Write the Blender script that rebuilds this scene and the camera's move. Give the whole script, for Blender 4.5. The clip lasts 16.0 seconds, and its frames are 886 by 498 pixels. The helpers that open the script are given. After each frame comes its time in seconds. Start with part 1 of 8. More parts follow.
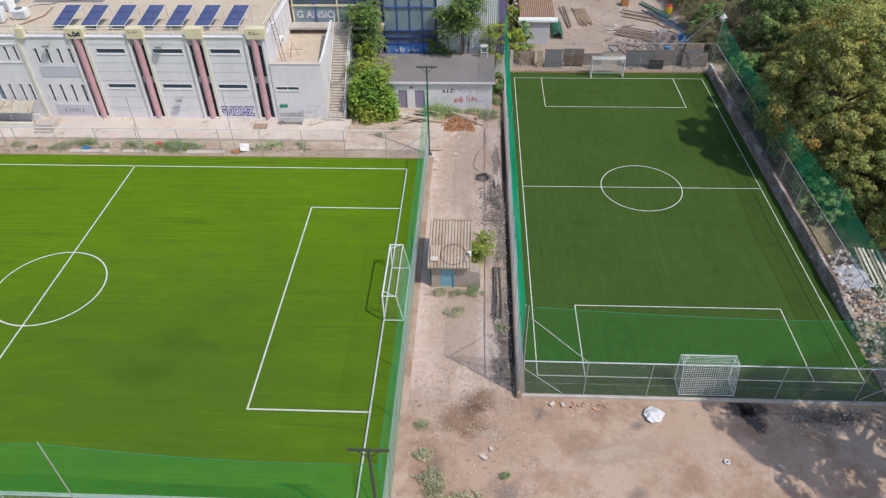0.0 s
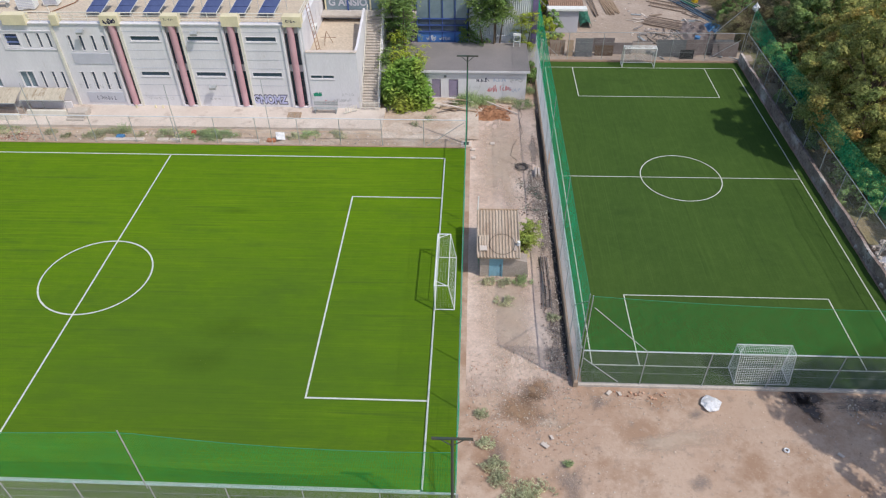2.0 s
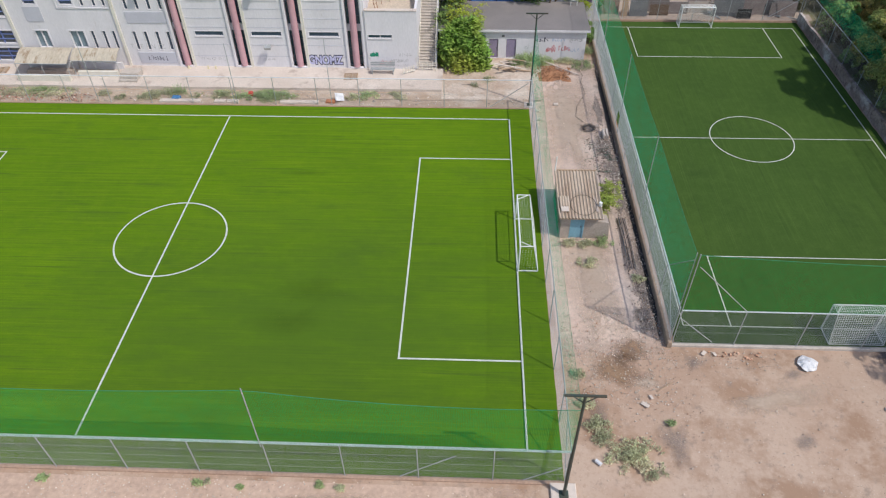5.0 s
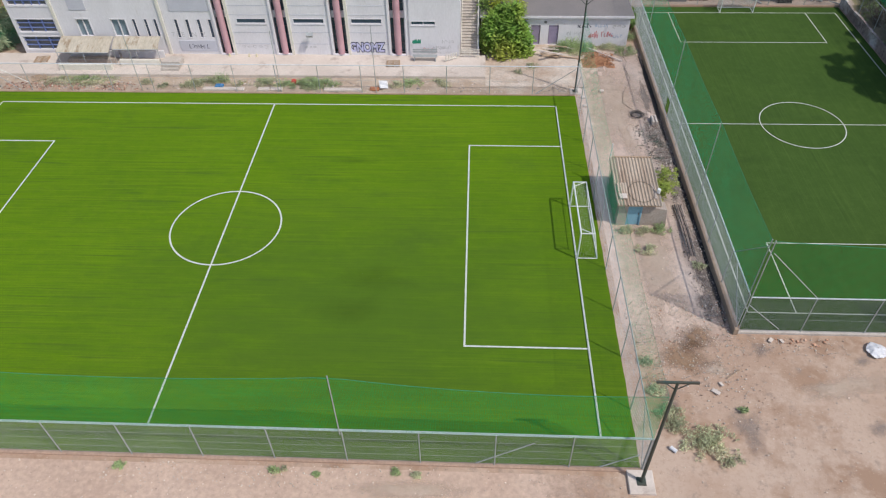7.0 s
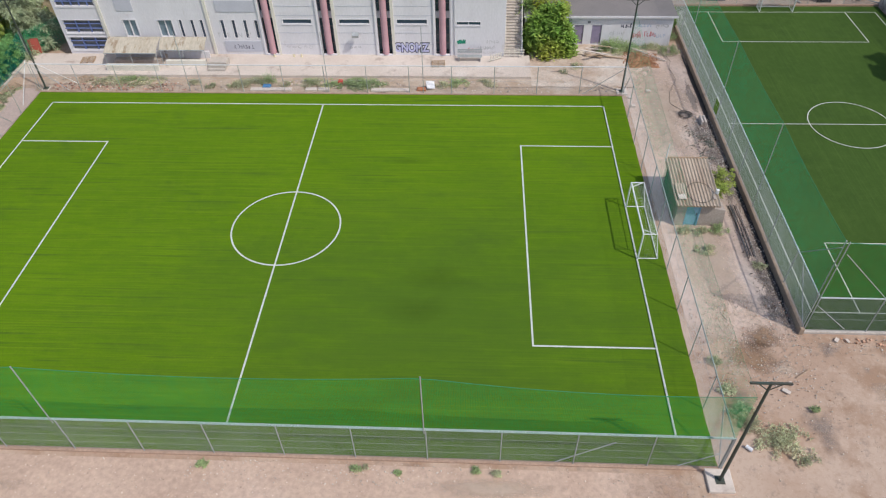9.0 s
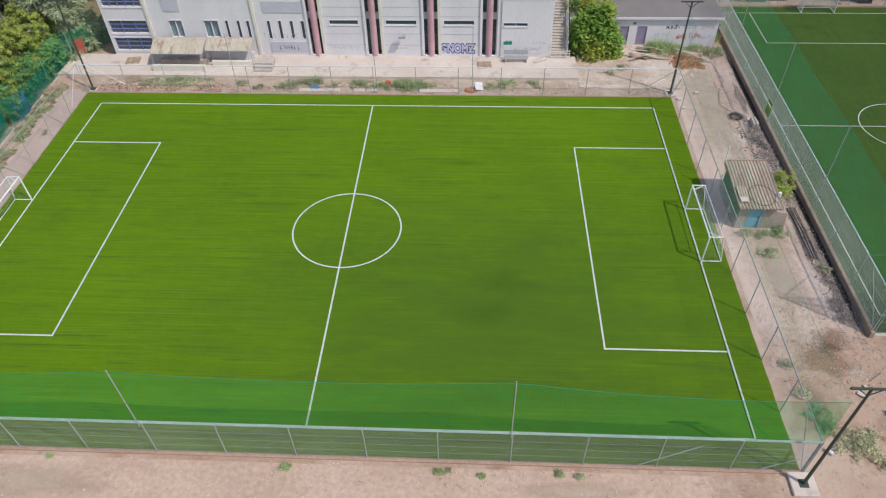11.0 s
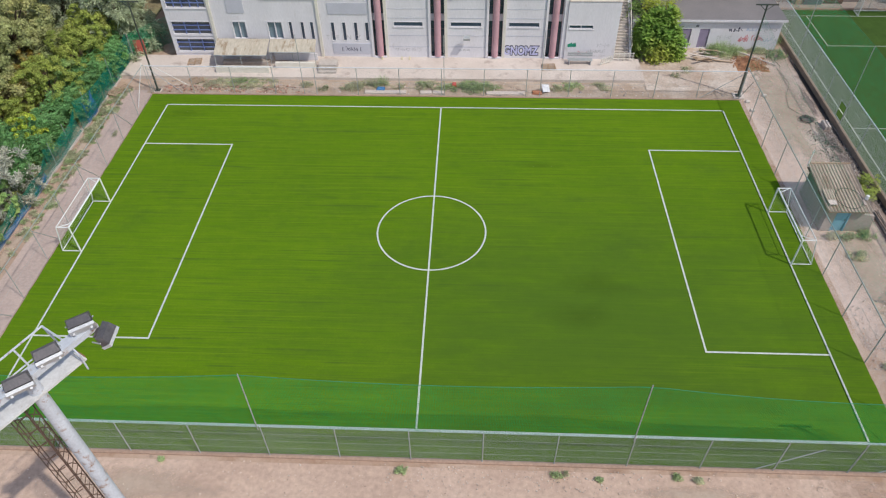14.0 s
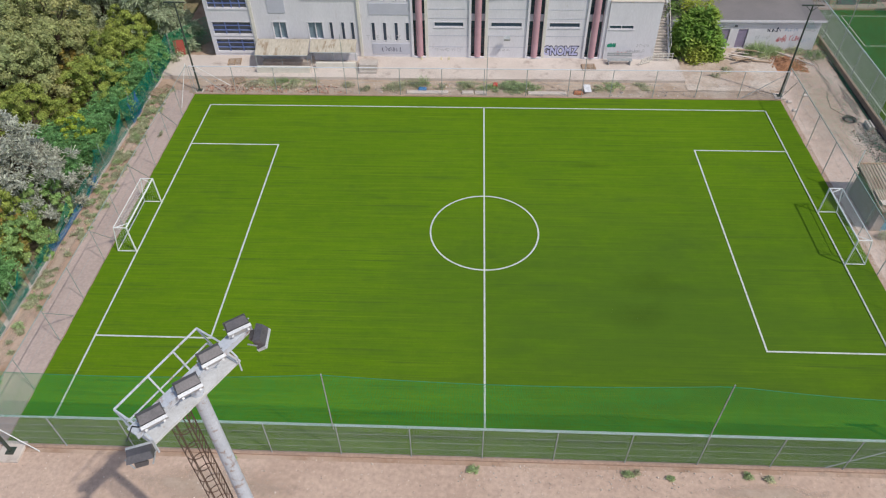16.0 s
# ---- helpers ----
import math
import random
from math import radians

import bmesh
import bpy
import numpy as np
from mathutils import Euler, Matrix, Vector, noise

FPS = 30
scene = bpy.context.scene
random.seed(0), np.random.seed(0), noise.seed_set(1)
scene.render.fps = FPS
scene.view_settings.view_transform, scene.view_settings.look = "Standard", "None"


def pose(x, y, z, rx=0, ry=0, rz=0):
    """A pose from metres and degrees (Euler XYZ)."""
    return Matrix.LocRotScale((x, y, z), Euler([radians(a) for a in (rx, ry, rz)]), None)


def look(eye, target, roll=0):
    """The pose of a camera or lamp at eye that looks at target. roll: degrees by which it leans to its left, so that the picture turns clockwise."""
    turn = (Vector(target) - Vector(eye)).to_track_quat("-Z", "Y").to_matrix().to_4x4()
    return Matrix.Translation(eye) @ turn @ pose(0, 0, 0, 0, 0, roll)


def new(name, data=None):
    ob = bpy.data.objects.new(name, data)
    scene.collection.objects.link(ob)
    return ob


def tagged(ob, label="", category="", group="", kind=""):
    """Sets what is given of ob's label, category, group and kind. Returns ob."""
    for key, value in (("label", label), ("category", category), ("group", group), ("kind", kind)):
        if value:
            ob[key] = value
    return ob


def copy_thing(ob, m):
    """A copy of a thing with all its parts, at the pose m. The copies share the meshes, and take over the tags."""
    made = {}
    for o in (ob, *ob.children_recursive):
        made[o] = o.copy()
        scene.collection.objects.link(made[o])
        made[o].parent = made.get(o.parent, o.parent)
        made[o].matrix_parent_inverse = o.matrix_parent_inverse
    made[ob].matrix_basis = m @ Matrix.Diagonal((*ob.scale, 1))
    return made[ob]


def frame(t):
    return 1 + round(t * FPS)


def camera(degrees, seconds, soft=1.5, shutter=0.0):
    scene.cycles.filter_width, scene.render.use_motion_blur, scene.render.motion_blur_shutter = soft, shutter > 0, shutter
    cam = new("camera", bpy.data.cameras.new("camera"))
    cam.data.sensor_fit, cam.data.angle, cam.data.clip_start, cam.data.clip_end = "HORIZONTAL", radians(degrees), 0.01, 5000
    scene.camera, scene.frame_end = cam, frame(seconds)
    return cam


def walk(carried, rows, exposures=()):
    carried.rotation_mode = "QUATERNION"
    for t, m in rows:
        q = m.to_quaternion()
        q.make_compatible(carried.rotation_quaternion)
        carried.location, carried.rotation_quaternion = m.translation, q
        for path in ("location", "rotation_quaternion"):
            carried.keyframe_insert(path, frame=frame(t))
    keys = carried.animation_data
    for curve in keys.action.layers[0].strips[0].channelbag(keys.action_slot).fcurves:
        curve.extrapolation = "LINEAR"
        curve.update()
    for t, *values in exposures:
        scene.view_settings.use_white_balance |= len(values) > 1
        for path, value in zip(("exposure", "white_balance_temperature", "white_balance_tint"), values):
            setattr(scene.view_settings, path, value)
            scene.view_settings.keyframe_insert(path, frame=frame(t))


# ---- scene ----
# ---- camera and its flight ----
cam = camera(65.0, 16.0, soft=1.2)
ROWS = [
    (0.0, 29.069, -33.954, 32.170, 50.324, 0.862, 2.515),
    (1.0, 27.290, -34.084, 32.257, 49.883, 0.684, 2.413),
    (2.5, 24.603, -34.130, 32.274, 49.195, 0.460, 2.260),
    (3.0, 23.695, -34.124, 32.143, 48.930, 0.417, 2.223),
    (3.5, 22.774, -34.252, 31.970, 48.474, 0.389, 2.208),
    (4.0, 21.897, -34.275, 31.806, 47.929, 0.407, 2.233),
    (6.5, 17.560, -34.401, 31.421, 46.064, 0.854, 2.357),
    (7.0, 16.702, -34.418, 31.428, 46.032, 0.947, 2.413),
    (8.0, 14.845, -34.560, 31.653, 45.898, 1.061, 2.472),
    (9.0, 12.881, -34.687, 31.991, 45.703, 1.091, 2.505),
    (11.5, 7.610, -34.698, 32.470, 45.419, 0.943, 2.470),
    (12.5, 5.578, -34.739, 32.517, 45.415, 0.831, 2.408),
    (13.0, 4.579, -34.749, 32.489, 45.470, 0.785, 2.377),
    (14.5, 1.695, -34.868, 32.540, 45.534, 0.740, 2.343),
    (16.0, -1.023, -35.045, 32.800, 45.387, 0.719, 2.307),
]
walk(cam, [(t, pose(x, y, z, rx, ry, rz)) for t, x, y, z, rx, ry, rz in ROWS], exposures=((0.0, 0.0), (8.0, -0.04), (12.0, -0.09), (15.0, -0.10), (16.0, -0.18)))

# ---- sky, sun, exposure ----
SUN_FROM = Vector((0.84, -0.545, 1.36)).normalized()   # towards the sun, from the shadows of posts and goals
world = bpy.data.worlds.new("sky")
scene.world = world
world.use_nodes = True
wn = world.node_tree.nodes
sky = wn.new("ShaderNodeTexSky")
sky.sky_type, sky.sun_disc = "NISHITA", False
sky.sun_elevation = math.asin(SUN_FROM.z)
sky.sun_rotation = math.atan2(SUN_FROM.x, SUN_FROM.y)
sky.air_density, sky.dust_density, sky.ozone_density = 1.0, 1.6, 1.0
wn["Background"].inputs["Strength"].default_value = 0.155
world.node_tree.links.new(sky.outputs[0], wn["Background"].inputs["Color"])
sun = new("sun", bpy.data.lights.new("sun", "SUN"))
sun.data.energy, sun.data.angle, sun.data.color = 3.0, radians(0.55), (1.0, 0.95, 0.87)
sun.matrix_world = look(SUN_FROM * 100, (0, 0, 0))


# ---- mesh helpers ----
class B:
    """Collects vertices and faces for one mesh."""

    def __init__(self):
        self.v, self.f = [], []

    def add(self, verts, faces):
        n = len(self.v)
        self.v.extend(verts)
        self.f.extend([tuple(i + n for i in f) for f in faces])
        return self

    def box(self, x0, y0, z0, x1, y1, z1):
        return self.add([(x0, y0, z0), (x1, y0, z0), (x1, y1, z0), (x0, y1, z0), (x0, y0, z1), (x1, y0, z1), (x1, y1, z1), (x0, y1, z1)],
                        [(3, 2, 1, 0), (4, 5, 6, 7), (0, 1, 5, 4), (1, 2, 6, 5), (2, 3, 7, 6), (3, 0, 4, 7)])

    def cbox(self, x0, y0, z0, x1, y1, z1, c=0.03):
        """A box with its top edges chamfered by c."""
        q = [(x0, y0, z0), (x1, y0, z0), (x1, y1, z0), (x0, y1, z0), (x0, y0, z1 - c), (x1, y0, z1 - c), (x1, y1, z1 - c), (x0, y1, z1 - c),
             (x0 + c, y0 + c, z1), (x1 - c, y0 + c, z1), (x1 - c, y1 - c, z1), (x0 + c, y1 - c, z1)]
        return self.add(q, [(3, 2, 1, 0), (0, 1, 5, 4), (1, 2, 6, 5), (2, 3, 7, 6), (3, 0, 4, 7), (4, 5, 9, 8), (5, 6, 10, 9), (6, 7, 11, 10), (7, 4, 8, 11), (8, 9, 10, 11)])

    def obox(self, m, sx, sy, sz):
        """A box of that size about the origin, carried by the matrix m."""
        t = B().box(-sx / 2, -sy / 2, -sz / 2, sx / 2, sy / 2, sz / 2)
        return self.add([tuple(m @ Vector(p)) for p in t.v], t.f)

    def tube(self, p, q, r, n=8, r2=None, caps=True):
        p, q = Vector(p), Vector(q)
        d = (q - p).normalized()
        a = d.orthogonal().normalized()
        b = d.cross(a)
        r2 = r if r2 is None else r2
        vs = []
        for c, rr in ((p, r), (q, r2)):
            for i in range(n):
                w = 2 * math.pi * i / n
                vs.append(tuple(c + (a * math.cos(w) + b * math.sin(w)) * rr))
        fs = [(i, (i + 1) % n, n + (i + 1) % n, n + i) for i in range(n)]
        if caps:
            fs += [tuple(range(n - 1, -1, -1)), tuple(range(n, 2 * n))]
        return self.add(vs, fs)

    def path(self, pts, r, n=6):
        for p, q in zip(pts[:-1], pts[1:]):
            self.tube(p, q, r, n)
        return self

    def sheet(self, fn, nu, nv):
        vs = [tuple(fn(i / nu, j / nv)) for j in range(nv + 1) for i in range(nu + 1)]
        return self.add(vs, [(j * (nu + 1) + i, j * (nu + 1) + i + 1, (j + 1) * (nu + 1) + i + 1, (j + 1) * (nu + 1) + i) for j in range(nv) for i in range(nu)])

    def strip(self, p, q, w, up):
        """A flat thread from p to q, w wide, its flat side across the direction up."""
        p, q = Vector(p), Vector(q)
        s = (q - p).cross(Vector(up)).normalized() * w / 2
        return self.add([tuple(p - s), tuple(q - s), tuple(q + s), tuple(p + s)], [(0, 1, 2, 3)])


def thread(b, p, q, w):
    """A thin three-sided cord from p to q."""
    b.tube(p, q, w / 2, 3, caps=False)


def spot(ob):
    p = Vector((0, 0, 0))
    while ob is not None:
        p = p + ob.location
        ob = ob.parent
    return p


def part(name, b, material, parent=None, label="", smooth=False, at=None):
    """Links the collected mesh, given in the world's coordinates, as one object under a thing or a part."""
    base = spot(parent)
    loc = Vector(at) if at is not None else base
    me = bpy.data.meshes.new(name)
    me.from_pydata([(x - loc.x, y - loc.y, z - loc.z) for x, y, z in b.v], [], b.f)
    me.update()
    me.materials.append(material)
    if smooth:
        me.polygons.foreach_set("use_smooth", [True] * len(me.polygons))
    ob = new(name, me)
    ob.location = loc - base
    ob.parent = parent
    return tagged(ob, label)


def thing(name, at, label, category, group="", kind=""):
    ob = new(name)
    ob.location = at
    ob.empty_display_size = 0.2
    return tagged(ob, label, category, group, kind)


def solid(name, b, material, label, category="", group="", kind="", at=(0, 0, 0), smooth=False):
    """A thing that is one mesh."""
    ob = part(name, b, material, None, "", smooth, at)
    return tagged(ob, label, category, group, kind)


# ---- materials ----
def mat(name, a, b=None, rough=0.8, scale=1.0, fine=None, bump=0.15, metal=0.0, c=None, stain=0.0, stain_col=(0.1, 0.08, 0.06), stretch=(1, 1, 1), island=0.0, spec=0.5, fine_amt=0.25, dist=0.02, randomv=0.0):
    """A surface of two base colours mixed by coarse noise, a finer grain, stains with an outline of their own, and fine relief."""
    m = bpy.data.materials.new(name)
    m.use_nodes = True
    nt = m.node_tree
    n, l = nt.nodes, nt.links
    p = n["Principled BSDF"]
    p.inputs["Roughness"].default_value = rough
    p.inputs["Metallic"].default_value = metal
    p.inputs["Specular IOR Level"].default_value = spec
    tc = n.new("ShaderNodeTexCoord")
    mp = n.new("ShaderNodeMapping")
    mp.inputs["Scale"].default_value = stretch
    l.new(tc.outputs["Object"], mp.inputs["Vector"])

    def nz(s, det, rgh=0.55):
        t = n.new("ShaderNodeTexNoise")
        t.inputs["Scale"].default_value, t.inputs["Detail"].default_value, t.inputs["Roughness"].default_value = s, det, rgh
        l.new(mp.outputs[0], t.inputs["Vector"])
        return t.outputs["Fac"]

    def ramp(src, lo, hi):
        r = n.new("ShaderNodeMapRange")
        r.inputs["From Min"].default_value, r.inputs["From Max"].default_value = lo, hi
        l.new(src, r.inputs["Value"])
        return r.outputs["Result"]

    def mix(f, x, y, mode="MIX"):
        t = n.new("ShaderNodeMix")
        t.data_type, t.blend_type = "RGBA", mode
        for s, v in ((t.inputs["Factor"], f), (t.inputs["A"], x), (t.inputs["B"], y)):
            if isinstance(v, (int, float)):
                s.default_value = v
            elif isinstance(v, tuple):
                s.default_value = (*v, 1)
            else:
                l.new(v, s)
        return t.outputs["Result"]

    b = b or tuple(x * 0.8 for x in a)
    col = mix(ramp(nz(scale, 5), 0.35, 0.65), a, b)
    if c:
        col = mix(ramp(nz(scale * 0.31 + 0.003, 4), 0.5, 0.68), col, c)
    fs = fine or scale * 14
    g = nz(fs, 6, 0.65)
    grey = n.new("ShaderNodeMapRange")
    grey.inputs["From Min"].default_value, grey.inputs["From Max"].default_value = 0.25, 0.75
    grey.inputs["To Min"].default_value, grey.inputs["To Max"].default_value = 1 - fine_amt, 1 + fine_amt
    l.new(g, grey.inputs["Value"])
    comb = n.new("ShaderNodeCombineColor")
    for i in range(3):
        l.new(grey.outputs[0], comb.inputs[i])
    col = mix(1.0, col, comb.outputs[0], "MULTIPLY")
    if stain:
        col = mix(ramp(nz(scale * 2.3, 7, 0.7), 1 - stain, 1 - stain + 0.12), col, stain_col)
    for amount, outp in ((island, "island"), (randomv, "object")):
        if amount:
            if outp == "island":
                gi = n.new("ShaderNodeNewGeometry").outputs["Random Per Island"]
            else:
                gi = n.new("ShaderNodeObjectInfo").outputs["Random"]
            r = n.new("ShaderNodeMapRange")
            r.inputs["To Min"].default_value, r.inputs["To Max"].default_value = 1 - amount, 1 + amount
            l.new(gi, r.inputs["Value"])
            cc = n.new("ShaderNodeCombineColor")
            for i in range(3):
                l.new(r.outputs[0], cc.inputs[i])
            col = mix(1.0, col, cc.outputs[0], "MULTIPLY")
    l.new(col, p.inputs["Base Color"])
    if bump:
        bp = n.new("ShaderNodeBump")
        bp.inputs["Strength"].default_value, bp.inputs["Distance"].default_value = bump, dist
        l.new(g, bp.inputs["Height"])
        l.new(bp.outputs[0], p.inputs["Normal"])
    return m


def leafmat(name, a, b, dry=None):
    """Leaves: colour by leaf and by clump, a little light let through."""
    m = mat(name, a, b, rough=0.6, scale=0.5, fine=1.6, bump=0, c=dry, island=0.42, fine_amt=0.36, spec=0.25, randomv=0.16)
    n, l = m.node_tree.nodes, m.node_tree.links
    p = n["Principled BSDF"]
    tr = n.new("ShaderNodeBsdfTranslucent")
    l.new(p.inputs["Base Color"].links[0].from_socket, tr.inputs["Color"])
    ms = n.new("ShaderNodeMixShader")
    ms.inputs[0].default_value = 0.36
    l.new(p.outputs[0], ms.inputs[1])
    l.new(tr.outputs[0], ms.inputs[2])
    l.new(ms.outputs[0], n["Material Output"].inputs["Surface"])
    return m


def turfmat(name, a, b, dark, light, streak_axis, streaks, worn=None):
    """Artificial grass: rolls that lie in one direction, brushed streaks, worn dark patches, short pile."""
    m = bpy.data.materials.new(name)
    m.use_nodes = True
    n, l = m.node_tree.nodes, m.node_tree.links
    p = n["Principled BSDF"]
    p.inputs["Roughness"].default_value, p.inputs["Specular IOR Level"].default_value = 0.9, 0.04
    tc = n.new("ShaderNodeTexCoord")

    def noise_at(scl, s, det, rgh=0.6):
        mp = n.new("ShaderNodeMapping")
        mp.inputs["Scale"].default_value = scl
        l.new(tc.outputs["Object"], mp.inputs["Vector"])
        t = n.new("ShaderNodeTexNoise")
        t.inputs["Scale"].default_value, t.inputs["Detail"].default_value, t.inputs["Roughness"].default_value = s, det, rgh
        l.new(mp.outputs[0], t.inputs["Vector"])
        return t.outputs["Fac"]

    def rng(src, lo, hi, tlo=0.0, thi=1.0):
        r = n.new("ShaderNodeMapRange")
        for k, v in (("From Min", lo), ("From Max", hi), ("To Min", tlo), ("To Max", thi)):
            r.inputs[k].default_value = v
        l.new(src, r.inputs["Value"])
        return r.outputs[0]

    def mix(f, x, y):
        t = n.new("ShaderNodeMix")
        t.data_type = "RGBA"
        l.new(f, t.inputs["Factor"])
        for s, v in ((t.inputs["A"], x), (t.inputs["B"], y)):
            if isinstance(v, tuple):
                s.default_value = (*v, 1)
            else:
                l.new(v, s)
        return t.outputs["Result"]

    def lay(k, across):
        return (k, across, 1.0) if streak_axis == "x" else (across, k, 1.0)

    k = streaks
    col = mix(rng(noise_at((1, 1, 1), 0.09, 3), 0.35, 0.65), a, b)
    col = mix(rng(noise_at(lay(0.08, 1.0), 1.1, 5), 0.42, 0.62, 0.0, 0.6 * k + 0.1), col, b)
    col = mix(rng(noise_at(lay(0.10, 2.2), 2.4, 6, 0.7), 0.45, 0.75, 0.0, 0.6 * k), col, dark)
    col = mix(rng(noise_at(lay(0.12, 2.6), 3.1, 6, 0.7), 0.48, 0.75, 0.0, 0.7 * k), col, light)
    col = mix(rng(noise_at(lay(0.05, 1.7), 1.6, 2, 0.5), 0.645, 0.685, 0.0, 0.75 * k), col, dark)
    col = mix(rng(noise_at(lay(0.035, 2.0), 2.6, 3, 0.6), 0.60, 0.66, 0.0, 0.6 * k), col, light)
    col = mix(rng(noise_at(lay(0.04, 2.3), 2.9, 3, 0.6), 0.60, 0.67, 0.0, 0.55 * k), col, dark)
    col = mix(rng(noise_at((0.7, 1.2, 1), 0.16, 8, 0.75), 0.55, 0.70, 0.0, 0.6), col, dark)
    col = mix(rng(noise_at(lay(0.022, 5.0), 2.2, 2, 0.5), 0.62, 0.66, 0.0, 0.75 * k), col, light)
    col = mix(rng(noise_at(lay(0.026, 5.6), 2.3, 2, 0.5), 0.62, 0.66, 0.0, 0.75 * k), col, dark)
    col = mix(rng(noise_at((1, 1, 1), 1.3, 6, 0.75), 0.45, 0.75, 0.0, 0.4), col, light)
    if worn:
        # the most played part, matted and darker: centre, half axes, how far
        cx, cy, rx, ry, most = worn
        mp = n.new("ShaderNodeMapping")
        mp.inputs["Location"].default_value, mp.inputs["Scale"].default_value = (-cx / rx, -cy / ry, 0), (1 / rx, 1 / ry, 0)
        l.new(tc.outputs["Object"], mp.inputs["Vector"])
        ln = n.new("ShaderNodeVectorMath")
        ln.operation = "LENGTH"
        l.new(mp.outputs[0], ln.inputs[0])
        ad = n.new("ShaderNodeMath")
        l.new(ln.outputs["Value"], ad.inputs[0])
        l.new(rng(noise_at(lay(0.35, 1.2), 0.5, 7, 0.7), 0.3, 0.7, -0.35, 0.35), ad.inputs[1])
        col = mix(rng(ad.outputs[0], 0.15, 1.1, most, 0.0), col, dark)
    grain = noise_at((1, 1, 1), 9, 6, 0.75)
    col = mix(rng(grain, 0.42, 0.72, 0.0, 0.45), col, dark)
    l.new(col, p.inputs["Base Color"])
    bp = n.new("ShaderNodeBump")
    bp.inputs["Strength"].default_value, bp.inputs["Distance"].default_value = 0.3, 0.03
    l.new(grain, bp.inputs["Height"])
    l.new(bp.outputs[0], p.inputs["Normal"])
    return m


M_TURF1 = turfmat("bright_green_turf", (0.117, 0.223, 0.006), (0.090, 0.184, 0.005), (0.062, 0.120, 0.016), (0.150, 0.245, 0.010), "x", 1.0, (11.0, -8.0, 20.0, 14.0, 0.70))
M_TURF2 = turfmat("dark_green_turf", (0.058, 0.107, 0.022), (0.045, 0.087, 0.019), (0.031, 0.060, 0.017), (0.088, 0.142, 0.034), "y", 0.45)
M_LINE = mat("white_line", (0.60, 0.62, 0.57), (0.50, 0.54, 0.46), rough=0.9, scale=2, fine=20, bump=0.1, spec=0.1)
def dirtmat(name, base, brown, pale, grey):
    """Trodden bare earth: wide pale and brown drifts, small ragged stains, grit, and single pale and dark stones."""
    m = bpy.data.materials.new(name)
    m.use_nodes = True
    n, l = m.node_tree.nodes, m.node_tree.links
    p = n["Principled BSDF"]
    p.inputs["Roughness"].default_value, p.inputs["Specular IOR Level"].default_value = 0.96, 0.2
    tc = n.new("ShaderNodeTexCoord")

    def nz(s, det, rgh, off):
        mp = n.new("ShaderNodeMapping")
        mp.inputs["Location"].default_value = (off, off * 0.7, 0)
        l.new(tc.outputs["Object"], mp.inputs["Vector"])
        t = n.new("ShaderNodeTexNoise")
        t.inputs["Scale"].default_value, t.inputs["Detail"].default_value, t.inputs["Roughness"].default_value = s, det, rgh
        l.new(mp.outputs[0], t.inputs["Vector"])
        return t.outputs["Fac"]

    def rng(src, lo, hi, thi, tlo=0.0):
        r = n.new("ShaderNodeMapRange")
        for k, v in (("From Min", lo), ("From Max", hi), ("To Min", tlo), ("To Max", thi)):
            r.inputs[k].default_value = v
        l.new(src, r.inputs["Value"])
        return r.outputs[0]

    def mix(f, x, y):
        t = n.new("ShaderNodeMix")
        t.data_type = "RGBA"
        l.new(f, t.inputs["Factor"])
        for q, v in ((t.inputs["A"], x), (t.inputs["B"], y)):
            if isinstance(v, tuple):
                q.default_value = (*v, 1)
            else:
                l.new(v, q)
        return t.outputs["Result"]

    col = mix(rng(nz(0.11, 4, 0.55, 0), 0.40, 0.58, 1.0), base, pale)
    col = mix(rng(nz(0.23, 8, 0.68, 11), 0.49, 0.61, 0.85), col, brown)
    col = mix(rng(nz(0.75, 9, 0.72, 23), 0.52, 0.64, 0.8), col, pale)
    col = mix(rng(nz(1.1, 9, 0.75, 37), 0.56, 0.66, 0.7), col, grey)
    grit = nz(5.0, 7, 0.75, 5)
    col = mix(rng(grit, 0.50, 0.72, 0.5), col, brown)
    for scl, size, shade, off in ((3.3, 0.10, pale, 3), (2.1, 0.07, grey, 17), (6.0, 0.13, tuple(min(1, c * 1.25) for c in pale), 29)):
        mp = n.new("ShaderNodeMapping")
        mp.inputs["Location"].default_value = (off, off, 0)
        l.new(tc.outputs["Object"], mp.inputs["Vector"])
        v = n.new("ShaderNodeTexVoronoi")
        v.inputs["Scale"].default_value = scl
        l.new(mp.outputs[0], v.inputs["Vector"])
        col = mix(rng(v.outputs["Distance"], size * 0.6, size, 0.0, 0.8), col, shade)
    l.new(col, p.inputs["Base Color"])
    bp = n.new("ShaderNodeBump")
    bp.inputs["Strength"].default_value, bp.inputs["Distance"].default_value = 0.45, 0.03
    l.new(grit, bp.inputs["Height"])
    l.new(bp.outputs[0], p.inputs["Normal"])
    return m


